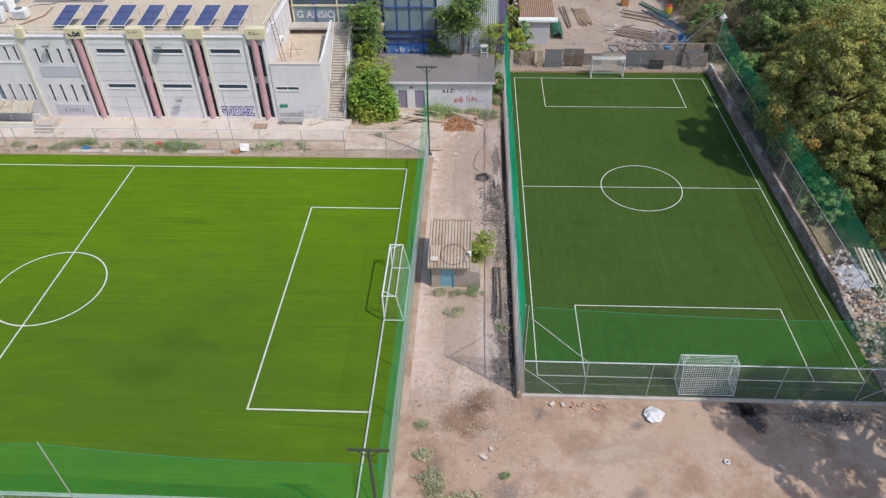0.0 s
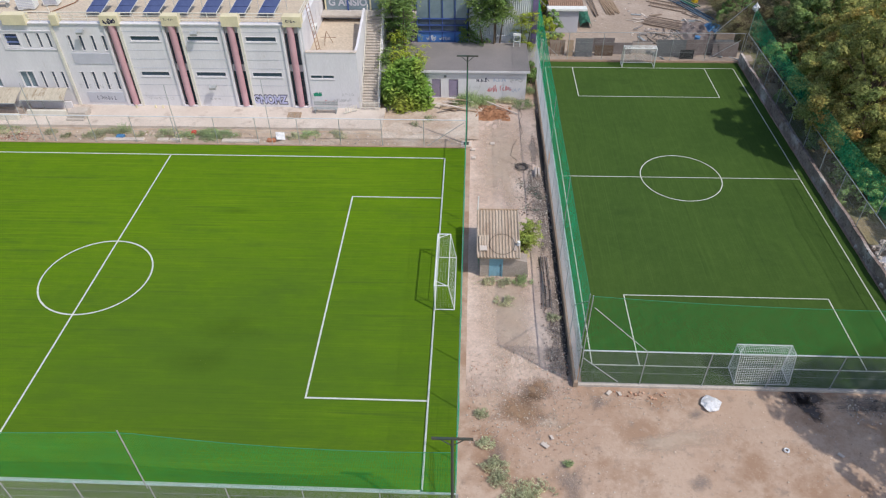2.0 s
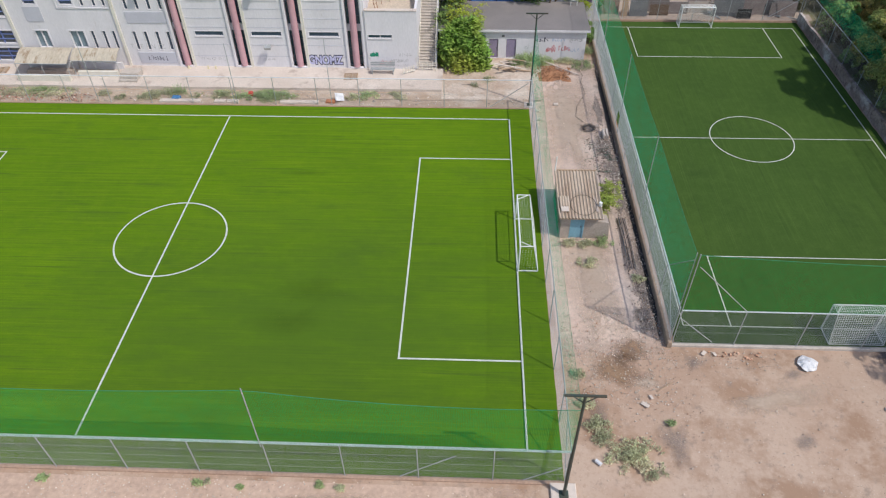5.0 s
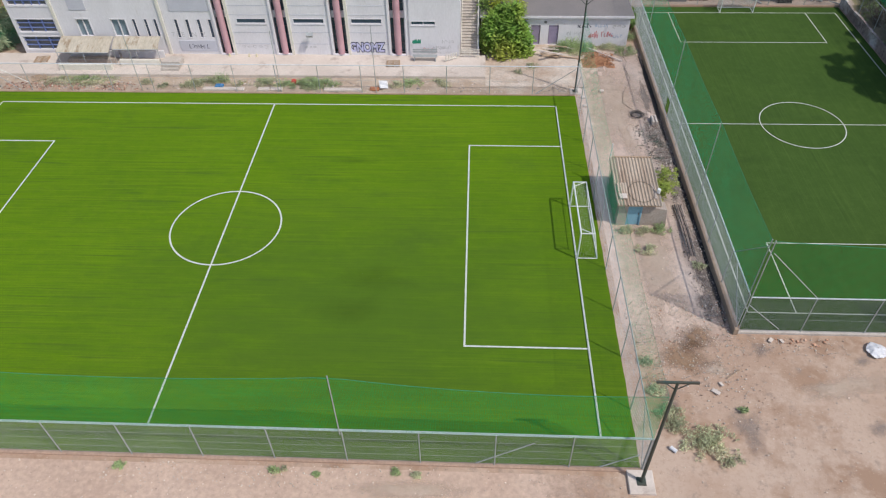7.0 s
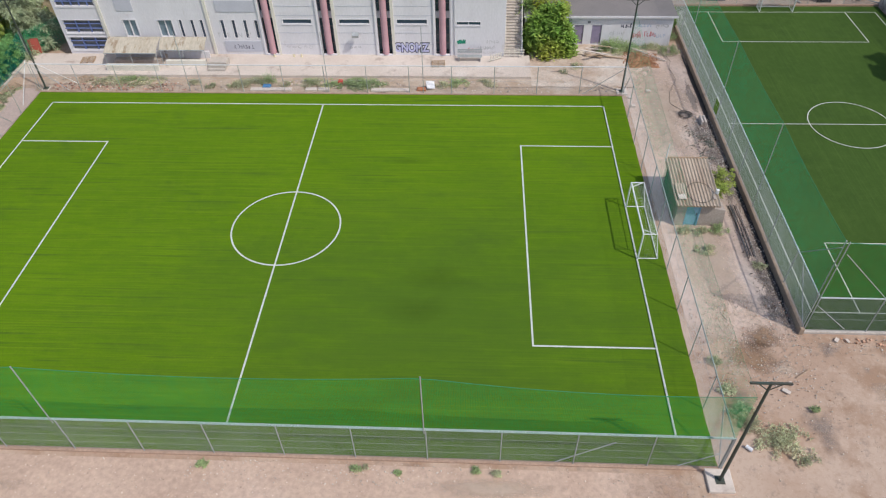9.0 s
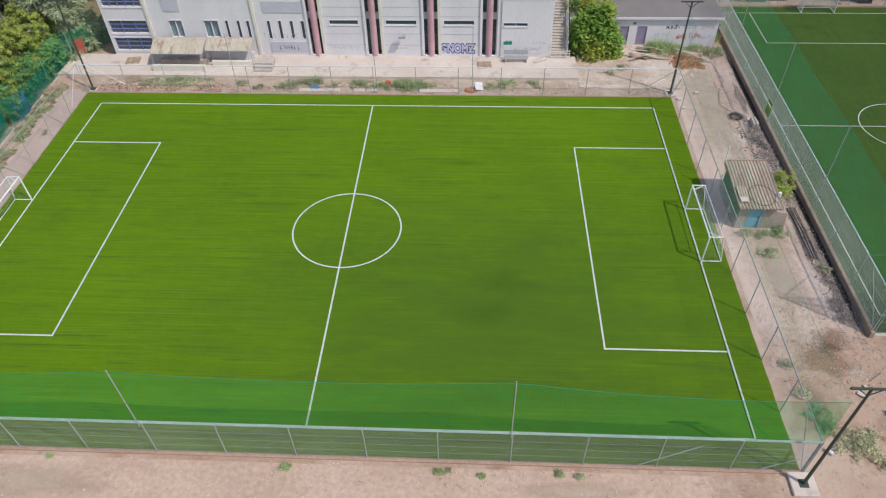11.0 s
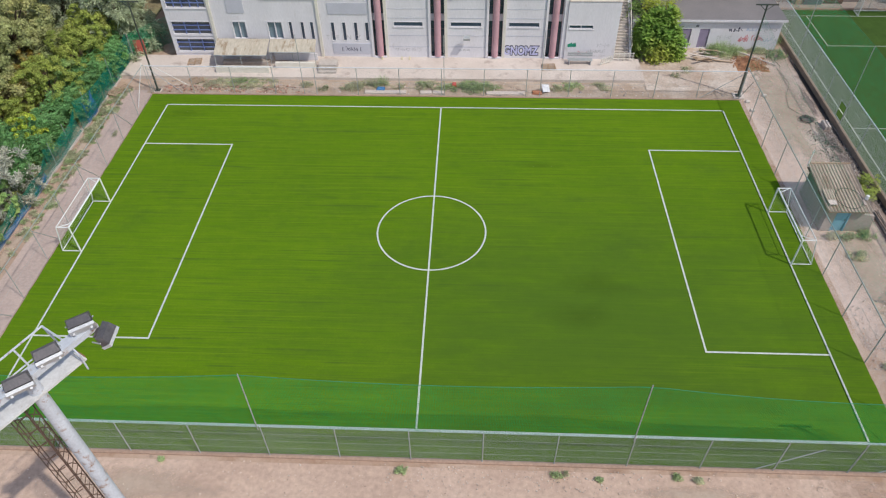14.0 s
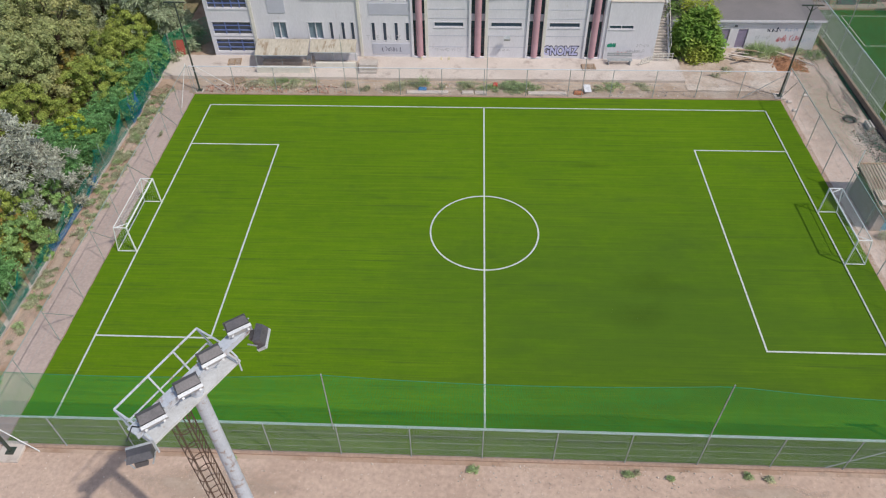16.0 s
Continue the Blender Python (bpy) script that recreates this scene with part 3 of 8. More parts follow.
# ---- chain-link fences and nets ----
def mesh_wires(b, p0, p1, z0, z1, cell, w, gap=None):
    """Diamond mesh in the upright plane from p0 to p1, as flat wires; gap is an opening (from, to, low, high)."""
    p0, p1 = Vector((*p0, 0)), Vector((*p1, 0))
    d = p1 - p0
    length = d.length
    d.normalize()
    nrm = Vector((-d.y, d.x, 0))
    h = z1 - z0
    step = cell * math.sqrt(2)
    k = int((length + h) / step) + 1
    for s in (1, -1):
        for i in range(k):
            a = -h + i * step if s == 1 else i * step
            # wire runs from (a, z0) to (a + s*h, z1), clipped at the ends
            ua, ub, za, zb = a, a + s * h, z0, z1
            lo, hi = 0.0, 1.0
            for lim, sign in ((0.0, 1), (length, -1)):
                fa, fb = (ua - lim) * sign, (ub - lim) * sign
                if fa < 0 and fb < 0:
                    lo, hi = 1, 0
                elif fa < 0:
                    lo = max(lo, fa / (fa - fb))
                elif fb < 0:
                    hi = min(hi, fa / (fa - fb))
            runs = [(lo, hi)]
            if gap:
                f0, f1 = sorted(((gap[0] - ua) / (ub - ua), (gap[1] - ua) / (ub - ua)))
                g0, g1 = max(f0, (gap[2] - z0) / h), min(f1, (gap[3] - z0) / h)
                if g1 > g0:
                    runs = [(lo, min(hi, g0)), (max(lo, g1), hi)]
            for t0, t1 in runs:
                if t1 > t0:
                    q = [p0 + d * (ua + (ub - ua) * t) + Vector((0, 0, za + (zb - za) * t)) + nrm * 0.004 * s for t in (t0, t1)]
                    thread(b, q[0], q[1], w)
    return b


def net_threads(b, p0, p1, zlow, ztop, cell, w, sway=0.05):
    """Square netting hung in the upright plane from p0 to p1; ztop is a function of the way along, 0 to 1."""
    p0, p1 = Vector((*p0, 0)), Vector((*p1, 0))
    d = p1 - p0
    length = d.length
    nrm = Vector((-d.y, d.x, 0)).normalized()
    nu, h = max(2, int(length / cell)), ztop(0.5) - zlow
    nv = max(2, int(h / cell))

    def at(u, v):
        bulge = sway * noise.noise((p0.x + u * length * 0.35, v * 1.7, p0.y)) * math.sin(math.pi * min(1, v * 1.0))
        return p0 + d * u + nrm * bulge + Vector((0, 0, zlow + (ztop(u) - zlow) * v))

    for i in range(nu + 1):
        for j in range(3):
            thread(b, at(i / nu, j / 3), at(i / nu, (j + 1) / 3), w)
    seg = max(4, int(length / 1.2))
    for j in range(nv + 1):
        for i in range(seg):
            thread(b, at(i / seg, j / nv), at((i + 1) / seg, j / nv), w)
    return b


def fence(name, p0, p1, posts, z0, rail, label, wires=(0.9, 1.9), braces=(), cell=0.05, w=0.0075, post_r=0.03, mid_rail=None, top_r=0.035, rail_m=None, chain=None, gap=None):
    a, c = Vector((*p0, 0)), Vector((*p1, 0))
    d = (c - a).normalized()
    f = thing(name, (*p0, z0), label, "fence", kind="structure")
    for s in posts:
        q = a + d * s
        part("post", B().tube((q.x, q.y, z0 - 0.1), (q.x, q.y, rail), post_r, 8), M_GALV if rail_m is not M_DULLRAIL else M_DULLRAIL, f)
    part("top_rail", B().tube((a.x, a.y, rail), (c.x, c.y, rail), top_r, 8), rail_m or M_RAIL, f)
    if mid_rail:
        part("mid_rail", B().tube((a.x, a.y, mid_rail), (c.x, c.y, mid_rail), 0.025, 6), M_GALV, f)
    for z in wires:
        part("tension_wire", B().tube((a.x, a.y, z0 + z), (c.x, c.y, z0 + z), 0.006, 4), M_GALV, f)
    for s0, za, s1, zb in braces:
        q0, q1 = a + d * s0, a + d * s1
        part("brace", B().tube((q0.x, q0.y, za), (q1.x, q1.y, zb), 0.026, 6), M_GALV, f)
    tagged(part("wire_mesh", mesh_wires(B(), p0, p1, z0 + 0.03, rail, cell, w, gap), chain or M_CHAIN, f), kind="stuff")
    if gap:
        c4 = [a + d * gap[k] + Vector((0, 0, gap[m])) for k, m in ((0, 2), (1, 2), (1, 3), (0, 3), (0, 2))]
        part("hatch_frame", B().path([tuple(q) for q in c4], 0.025, 6), M_GALV, f)
    return f


SP = 3.625
near_posts = [0.05] + [3.3 + i * SP for i in range(14)] + [50.35]
fence("fence_near", (-25.2, -17.14), (25.15, -17.14), near_posts, 0.1, 2.85, "galvanised chain-link fence with a steel top rail", w=0.0052, top_r=0.055, wires=(0.7, 1.35, 2.0), braces=((45.9 - SP, 0.2, 45.9 - 0.9, 2.2), (48.3, 0.2, 50.0, 1.4)))
fence("fence_east", (25.12, -17.1), (25.12, 17.1), [i * 3.42 for i in range(11)], 0.0, 2.95, "galvanised chain-link fence beside the alley", w=0.0028, cell=0.06, chain=M_CHAINW, rail_m=M_DULLRAIL, braces=((0.1, 0.2, 1.8, 2.7), (34.1, 0.2, 32.4, 2.7)))
fence("fence_north", (-25.2, 16.98), (25.12, 16.98), [i * 3.59 + 0.05 for i in range(15)], 0.05, 2.65, "thin chain-link fence behind the far touchline", cell=0.09, w=0.003, braces=((50.1, 2.4, 47.0, 0.1), (0.2, 2.4, 2.6, 0.1)), wires=(1.2,))
fence("fence_west", (-25.3, -17.1), (-25.3, 16.9), [i * 3.4 for i in range(11)], 0.0, 2.8, "thin chain-link fence beside the concrete path", cell=0.10, w=0.0028, top_r=0.024, post_r=0.02, rail_m=M_DULLRAIL, braces=tuple((i * 6.8, 2.6, i * 6.8 + 1.9, 0.1) for i in range(1, 5)), wires=(1.4,))
fence("fence_pitch_south", (31.95, -8.3), (53.1, -8.3), [0.05, 3.55, 7.1, 10.7, 14.3, 18.7, 21.1], 0.13, 2.95, "galvanised chain-link fence behind the goal", top_r=0.04, wires=(1.0,), w=0.006, chain=M_CHAIND, braces=((0.2, 6.3, 3.5, 3.0), (0.1, 2.3, 2.3, 0.3), (20.9, 2.2, 18.9, 0.3), (21.0, 6.2, 18.0, 3.0)))
fence("fence_pitch_west", (31.85, -8.3), (31.85, 34.0), [i * 3.525 for i in range(13)], 0.42, 3.15, "galvanised chain-link fence on a low brown wall", braces=((0.2, 0.6, 2.6, 3.0), (0.2, 6.6, 3.4, 3.1), (41.8, 6.4, 38.8, 3.1)), w=0.0074, cell=0.06, chain=M_CHAING, top_r=0.04, gap=(21.2, 22.3, 0.6, 1.95))
fence("fence_pitch_north", (31.85, 33.92), (52.9, 33.92), [i * 3.5 for i in range(7)], 0.14, 3.1, "galvanised chain-link fence behind the far goal", top_r=0.028, rail_m=M_GALV, braces=((0.3, 6.3, 3.4, 3.1), (0.3, 2.6, 2.6, 0.5), (20.9, 6.4, 17.9, 3.1), (20.7, 2.4, 18.0, 0.5)), cell=0.08, w=0.004)
fence("fence_pitch_east", (53.1, -8.3), (53.1, 34.0), [i * 3.525 for i in range(13)], 0.9, 3.1, "galvanised chain-link fence above the stained wall", cell=0.08, w=0.004, wires=(0.9,), top_r=0.03, rail_m=M_GALV)


def hung_net(p0, p1, zlow, posts, ztop, label, cell=0.075, w=0.009, post_z=7.2, sway=0.08, material=None, rope=0.014):
    a, c = Vector((*p0, 0)), Vector((*p1, 0))
    t = thing("ball_net", (*p0, zlow), label, "net", "tall ball nets")
    for s in posts:
        q = a + (c - a) * s
        part("net_post", B().tube((q.x, q.y, zlow - 0.3), (q.x, q.y, post_z), 0.03, 8), M_GALV, t)
    tagged(part("netting", net_threads(B(), p0, p1, zlow, ztop, cell, w, sway), material or M_NET, t), kind="stuff")
    n = 40
    b = B()
    for i in range(n):
        q0, q1 = a + (c - a) * (i / n), a + (c - a) * ((i + 1) / n)
        b.tube((q0.x, q0.y, ztop(i / n)), (q1.x, q1.y, ztop((i + 1) / n)), rope, 5, caps=False)
    part("edge_rope", b, M_NETEDGE, t)
    return t


def sag(stops, depth):
    """A top edge that hangs between fixed points (way along, height)."""
    def top(u):
        for (u0, z0), (u1, z1) in zip(stops[:-1], stops[1:]):
            if u <= u1 + 1e-9:
                k = (u - u0) / (u1 - u0)
                return z0 + (z1 - z0) * k - depth * 4 * k * (1 - k)
        return stops[-1][1]
    return top


LN = 50.35
hung_net((-25.2, -17.2), (25.15, -17.2), 2.88, [17.7 / LN, 35.85 / LN], sag([(0, 6.9), (17.7 / LN, 7.15), (35.85 / LN, 7.1), (1, 6.3)], 0.4), "fine green ball net above the near fence")
hung_net((25.16, -17.2), (25.16, 17.3), 2.98, [], sag([(0, 6.3), (0.5, 6.2), (1, 7.3)], 0.25), "sparse green ball net above the alley fence", cell=0.12, w=0.0032, material=M_NET2, rope=0.007)
hung_net((31.9, -8.32), (53.05, -8.32), 2.98, [0.003, 0.997], sag([(0, 7.15), (1, 6.6)], 0.28), "fine green ball net behind the goal", w=0.008)
hung_net((31.82, -8.3), (31.82, 34.0), 3.18, [0.002, 0.25, 0.5, 0.75, 0.998], sag([(0, 7.15), (0.25, 7.2), (0.5, 7.2), (0.75, 7.2), (1, 7.2)], 0.12), "dense green ball net along the small pitch", w=0.0046, material=M_NET2)
hung_net((53.12, -8.3), (53.12, 33.9), 3.32, [0.002, 0.3, 0.62, 0.998], sag([(0, 6.0), (0.3, 5.7), (0.62, 5.5), (1, 5.8)], 0.5), "dark green ball net in front of the trees", w=0.0058, material=M_NET2, post_z=6.0)

def litter_floor(name, x0, y0, x1, y1, label, n):
    b = B().sheet(lambda u, v: (x0 + (x1 - x0) * u, y0 + (y1 - y0) * v, 0.06 + 0.10 * noise.noise((u * 30, v * 30, 8)) + 0.05 * noise.noise((u * 90, v * 90, 3))), n, n)
    return solid(name, b, M_HUMUS, label, "ground", kind="structure", smooth=True)


M_HUMUS = mat("leaf_littered_earth", (0.21, 0.175, 0.09), (0.27, 0.215, 0.14), rough=1, scale=0.5, fine=7, bump=0.6, c=(0.14, 0.165, 0.06), fine_amt=0.5)
litter_floor("ground_wood_east", 54.0, 4.5, 100, 90, "dark leaf-littered earth under the trees", 60)
litter_floor("ground_wood_west", -70, -25, -29.8, 60, "dark leaf-littered earth under the shrubs", 60)
# stained wall along the east side of the small pitch, broken down at its south end
wb = B()
NW = 90
for i in range(NW):
    y0, y1 = -3.5 + 37.5 * i / NW, -3.5 + 37.5 * (i + 1) / NW
    h = 0.92 + 0.14 * noise.noise((y0 * 0.5, 0, 0)) - (0.55 * max(0, 1 - (y0 + 3.5) / 4.0))
    o = 0.04 * noise.noise((y0 * 0.9, 4, 0))
    wb.box(52.92 + o, y0, -0.06, 53.14 + o, y1, h)
solid("wall_east", wb, M_STONE, "stained crumbling stone and concrete retaining wall", "wall", kind="structure")


# ---- damp stains and dark or pale patches on the bare ground, as thin films ----
def patch(cx, cy, rx, ry, material, label, seed, z=0.012, turn=0.0):
    n, rings = 44, 6
    g, fade = B(), []
    for k in range(rings + 1):
        q = k / rings
        for i in range(n):
            w = 2 * math.pi * i / n
            f = 0.85 + 0.5 * noise.noise((math.cos(w) * 1.6 + seed, math.sin(w) * 1.6, seed * 0.7))
            a, b = 1.35 * rx * f * q * math.cos(w), 1.35 * ry * f * q * math.sin(w)
            x, y = cx + a * math.cos(turn) - b * math.sin(turn), cy + a * math.sin(turn) + b * math.cos(turn)
            g.v.append((x, y, max(ground_z(x, y) + 0.004 + z, -0.02)))
            fade.append(1.0 - q)
    for k in range(rings):
        for i in range(n):
            j = (i + 1) % n
            g.f.append((k * n + i, (k + 1) * n + i, (k + 1) * n + j, k * n + j))
    ob = solid("ground_patch", g, material, label, "ground patch", kind="structure")
    at = ob.data.attributes.new("fade", "FLOAT", "POINT")
    at.data.foreach_set("value", fade)
    return ob


M_DAMP = softmat(mat("damp_brown_earth", (0.33, 0.21, 0.13), (0.28, 0.175, 0.105), rough=0.9, scale=1.4, fine=8, bump=0.3, fine_amt=0.35), 0.62, 1.2, 0.75, 1.9)
# near-black narrow strips that follow the foot of the low alley wall
M_FOOTDARK = softmat(mat("near_black_foot_strip", (0.022, 0.02, 0.022), (0.04, 0.034, 0.034), rough=0.6, scale=1.2, fine=6, bump=0.3), 0.85, 0.95, 0.95, 1.2)
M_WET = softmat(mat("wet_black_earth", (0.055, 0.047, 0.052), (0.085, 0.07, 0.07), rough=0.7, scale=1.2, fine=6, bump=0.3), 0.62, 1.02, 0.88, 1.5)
# darker grey-brown patches, mostly beside the alley wall, one below the south fence
M_DARKGREY = softmat(mat("dark_grey_brown_ground", (0.25, 0.205, 0.18), (0.34, 0.285, 0.25), rough=0.95, scale=2.5, fine=11, bump=0.4, fine_amt=0.45), 0.68, 1.15, 0.8, 2.2)
M_PALE = softmat(mat("pale_sand", (0.56, 0.45, 0.36), (0.52, 0.40, 0.31), rough=0.95, scale=0.7, fine=5, bump=0.3, fine_amt=0.15), 0.65, 1.3, 0.7)
M_GREYEARTH = softmat(mat("grey_ashy_earth", (0.30, 0.25, 0.225), (0.24, 0.195, 0.17), rough=0.95, scale=1.0, fine=6, bump=0.3), 0.7, 1.35, 0.5)
for a in ((28.7, -10.3, 1.5, 1.2, M_DAMP, 1, 0.2), (29.5, -8.8, 1.2, 0.8, M_DAMP, 2, 0.5), (31.0, -14.8, 0.8, 1.8, M_GREYEARTH, 3, 0.1), (37.6, -14.4, 0.7, 0.6, M_GREYEARTH, 4, 0.4), (33.0, -9.6, 0.7, 0.6, M_GREYEARTH, 5, 0.2), (44.6, -8.85, 1.3, 0.55, M_WET, 6.5, 0.0), (44.7, -9.5, 0.62, 1.15, M_WET, 7.5, 0.25), (48.6, -9.2, 3.4, 0.6, M_DARKGREY, 5.2, 0.0), (30.2, -10.9, 0.9, 0.7, M_PALE, 8, 0.4), (36.5, -12.0, 3.0, 1.0, M_PALE, 9, 0.2), (50.0, -9.4, 3.2, 0.6, M_GREYEARTH, 6, 0.0),
          (30.6, 11.6, 1.0, 1.7, M_DARKGREY, 10, 0.0), (31.0, 8.4, 0.85, 2.2, M_DARKGREY, 11, 0.0), (31.1, 5.0, 0.6, 2.2, M_DARKGREY, 12, 0.0), (31.1, -3.2, 0.7, 3.2, M_DARKGREY, 15, 0.0), (30.9, -6.4, 0.75, 1.3, M_DARKGREY, 16, 0.0), (30.9, 17.0, 0.5, 2.6, M_DARKGREY, 19, 0.0), (29.9, 14.2, 0.8, 0.7, M_DARKGREY, 20, 0.0), 
          (30.7, 10.6, 0.6, 1.0, M_GREYEARTH, 13, 0.2), (38.3, -10.2, 0.7, 0.4, M_GREYEARTH, 14, 0.5), (-14.0, -19.0, 5.0, 1.0, M_PALE, 17, 0.0), (14.0, -18.6, 3.0, 0.7, M_PALE, 18, 0.0), (27.3, -13.4, 0.6, 1.4, M_GREYEARTH, 21, 0.1), 
          (28.3, -2.0, 2.4, 7.5, M_PALE, 0, 0.0), (28.2, 15.0, 2.3, 9.0, M_PALE, 0.5, 0.0), (-28.3, -4.0, 0.6, 9.0, M_PALE, 37, 0.0), (-28.3, 10.0, 0.6, 8.0, M_PALE, 38, 0.0), (31.0, -4.6, 0.4, 2.2, M_GREYEARTH, 25, 0.0), (31.55, 2.0, 0.2, 9.0, M_FOOTDARK, 30, 0.0), (31.5, 18.0, 0.25, 9.0, M_FOOTDARK, 31, 0.0), (31.5, -5.0, 0.2, 3.5, M_FOOTDARK, 32, 0.0)):
    patch(a[0], a[1], a[2], a[3], a[4], {M_DAMP: "brown damp patch on the dirt", M_FOOTDARK: "narrow near-black strip along the wall foot", M_PALE: "pale sandy patch on the dirt", M_GREYEARTH: "grey ashy patch on the dirt", M_WET: "wet black patch at the fence foot", M_DARKGREY: "dark grey-brown rough-grained patch on the ground"}[a[4]], a[5], z=0.006 + 0.0009 * a[5], turn=a[6])

M_WORN = softmat(mat("worn_dark_turf", (0.050, 0.090, 0.016), (0.062, 0.105, 0.016), rough=0.9, scale=2, fine=14, bump=0.1, spec=0.05), 0.6, 1.5, 0.17, 1.1)
M_TRACK = softmat(mat("pale_pinkish_dust", (0.58, 0.425, 0.335), (0.51, 0.365, 0.285), rough=0.95, scale=0.3, fine=4, bump=0.2, c=(0.61, 0.46, 0.375), stain=0.36, stain_col=(0.43, 0.30, 0.225), fine_amt=0.2), 0.55, 1.0, 0.9)
for a in ((9.6, -7.4, 2.6, 1.3, 51, 0.1), (10.6, -4.6, 3.0, 1.1, 52, -0.1), (7.8, 7.5, 1.5, 0.5, 53, 0.0), (-21.3, 13.9, 2.4, 1.0, 54, 0.1)):
    patch(a[0], a[1], a[2], a[3], M_WORN, "darker worn patch of artificial turf", a[4], z=0.068, turn=a[5])

def film(name, x0, x1, y0, y1, fade, material, label, dz):
    """A thin film of dust on the ground sheet, which fades by a function of the place."""
    b, fades = B(), []
    gx, gy = [x for x in xs if x0 < x < x1], [y for y in ys if y0 < y < y1]
    for y in gy:
        for x in gx:
            b.v.append((x, y, ground_z(x, y) + dz))
            fades.append(max(0.0, min(1.0, fade(x, y))))
    k = len(gx)
    b.f = [(j * k + i, j * k + i + 1, (j + 1) * k + i + 1, (j + 1) * k + i) for j in range(len(gy) - 1) for i in range(k - 1)]
    ob = solid(name, b, material, label, "ground patch", kind="structure", smooth=True)
    ob.data.attributes.new("fade", "FLOAT", "POINT").data.foreach_set("value", fades)
    return ob


film("ground_track", -46, 24.5, -36, -17.3, lambda x, y: min((24.5 - x) / 9.0, (x + 46) / 4.0, (-17.2 - y) / 0.9 + 0.25, (y + 36) / 3.0), M_TRACK, "pale dusty track outside the pitch fence", 0.004)
M_ALLEY = softmat(mat("pale_beige_worn_concrete", (0.63, 0.495, 0.42), (0.56, 0.425, 0.35), rough=0.95, scale=0.45, fine=6, bump=0.3, c=(0.69, 0.57, 0.495), stain=0.40, stain_col=(0.43, 0.31, 0.235), fine_amt=0.2), 0.45, 0.95, 0.92, 0.9)
film("ground_alley", 25.2, 32.0, -9.5, 26.0, lambda x, y: min((31.6 - x) / 1.6 + 0.1, (y + 9.5) / 4.5, (26 - y) / 2.0, (x - 25.0) / 1.0), M_ALLEY, "pale worn concrete of the alley between the pitches", 0.005)


for k in range(11):
    patch(-14.0 + 2.9 * k + 0.6 * math.sin(3.1 * k), 22.75, 1.3 + 0.5 * math.sin(5 * k), 0.22, M_DAMP if k % 3 else M_GREYEARTH, "brown stain along the wall foot", 80 + k, z=0.305)

# ---- school building ----
F = 23.1          # plane of the front


def wall_with(x0, x1, z0, z1, y0, y1, holes):
    """An upright wall between two y planes with rectangular holes (x0, z0, x1, z1) right through it."""
    b = B()
    cx = sorted({x0, x1, *[h[0] for h in holes], *[h[2] for h in holes]})
    for a, c in zip(cx[:-1], cx[1:]):
        m = (a + c) / 2
        cuts = sorted((h[1], h[3]) for h in holes if h[0] < m < h[2])
        z = z0
        for lo, hi in cuts:
            if lo > z:
                b.box(a, y0, z, c, y1, lo)
            z = hi
        if z1 > z:
            b.box(a, y0, z, c, y1, z1)
    return b


school = thing("school_building", (-7, F, 0), "two-storey white rendered school building with pink columns and a railed roof", "building")


def window(parent, x0, z0, x1, z1, glass=M_GLASS, depth=0.14, frame=0.05, bars=0, mull=0, bar_mat=None, y=F, sill=True, fm=None):
    w = part("window", B().box(x0 + 0.01, y + depth, z0 + 0.01, x1 - 0.01, y + depth + 0.02, z1 - 0.01), glass, parent, "dark glazing in a white frame")
    fb = B()
    fw = frame
    for a in ((x0, z0, x1, z0 + fw), (x0, z1 - fw, x1, z1), (x0, z0 + fw, x0 + fw, z1 - fw), (x1 - fw, z0 + fw, x1, z1 - fw)):
        fb.box(a[0], y - 0.03, a[1], a[2], y + depth + 0.01, a[3])
    part("frame", fb, fm or M_WALL, w)
    if sill:
        part("sill", B().box(x0 - 0.05, y - 0.06, z0 - 0.05, x1 + 0.05, y - 0.002, z0 - 0.002), M_WALL, w)
    for i in range(mull):
        xm = x0 + (x1 - x0) * (i + 1) / (mull + 1)
        part("mullion", B().box(xm - 0.03, y + 0.03, z0 + fw, xm + 0.03, y + depth, z1 - fw), bar_mat or M_WALL, w)
    for i in range(bars):
        zm = z0 + (z1 - z0) * (i + 1) / (bars + 1)
        part("bar", B().box(x0 + fw, y + 0.02, zm - 0.024, x1 - fw, y + depth - 0.01, zm + 0.024), bar_mat or M_WALL, w)
    return w


holes, wins = [], []
# three barred openings in the corner block
for z0, z1, bars, mull in ((0.62, 2.02, 2, 2), (2.32, 3.68, 2, 2), (4.85, 7.25, 4, 4)):
    wins.append((-24.75, z0, -21.05, z1, dict(bars=bars, mull=mull, bar_mat=M_BARBLUE, depth=0.2, frame=0.09, glass=M_GLASSG)))
# section with single windows and slits
for z0, z1 in ((1.92, 3.72), (5.9, 7.35)):
    style = dict(mull=1, frame=0.11, depth=0.2, glass=M_CURT) if z0 < 3 else dict(bars=2, bar_mat=M_BARBLUE, frame=0.16, depth=0.2)
    wins.append((-19.2, z0, -17.8, z1, style))
    wins.append((-16.0, z0, -14.5, z1, style))
    for x in (-13.82, -12.76, -11.9):
        wins.append((x - 0.17, z0 + 0.02, x + 0.17, z1 - 0.05, dict(frame=0.03, sill=False)))
for z0, z1 in ((1.85, 3.66), (5.65, 7.12)):
    for x in (-10.02, -9.0, -7.95, -6.95):
        wins.append((x - 0.175, z0, x + 0.175, z1, dict(frame=0.03, sill=False)))
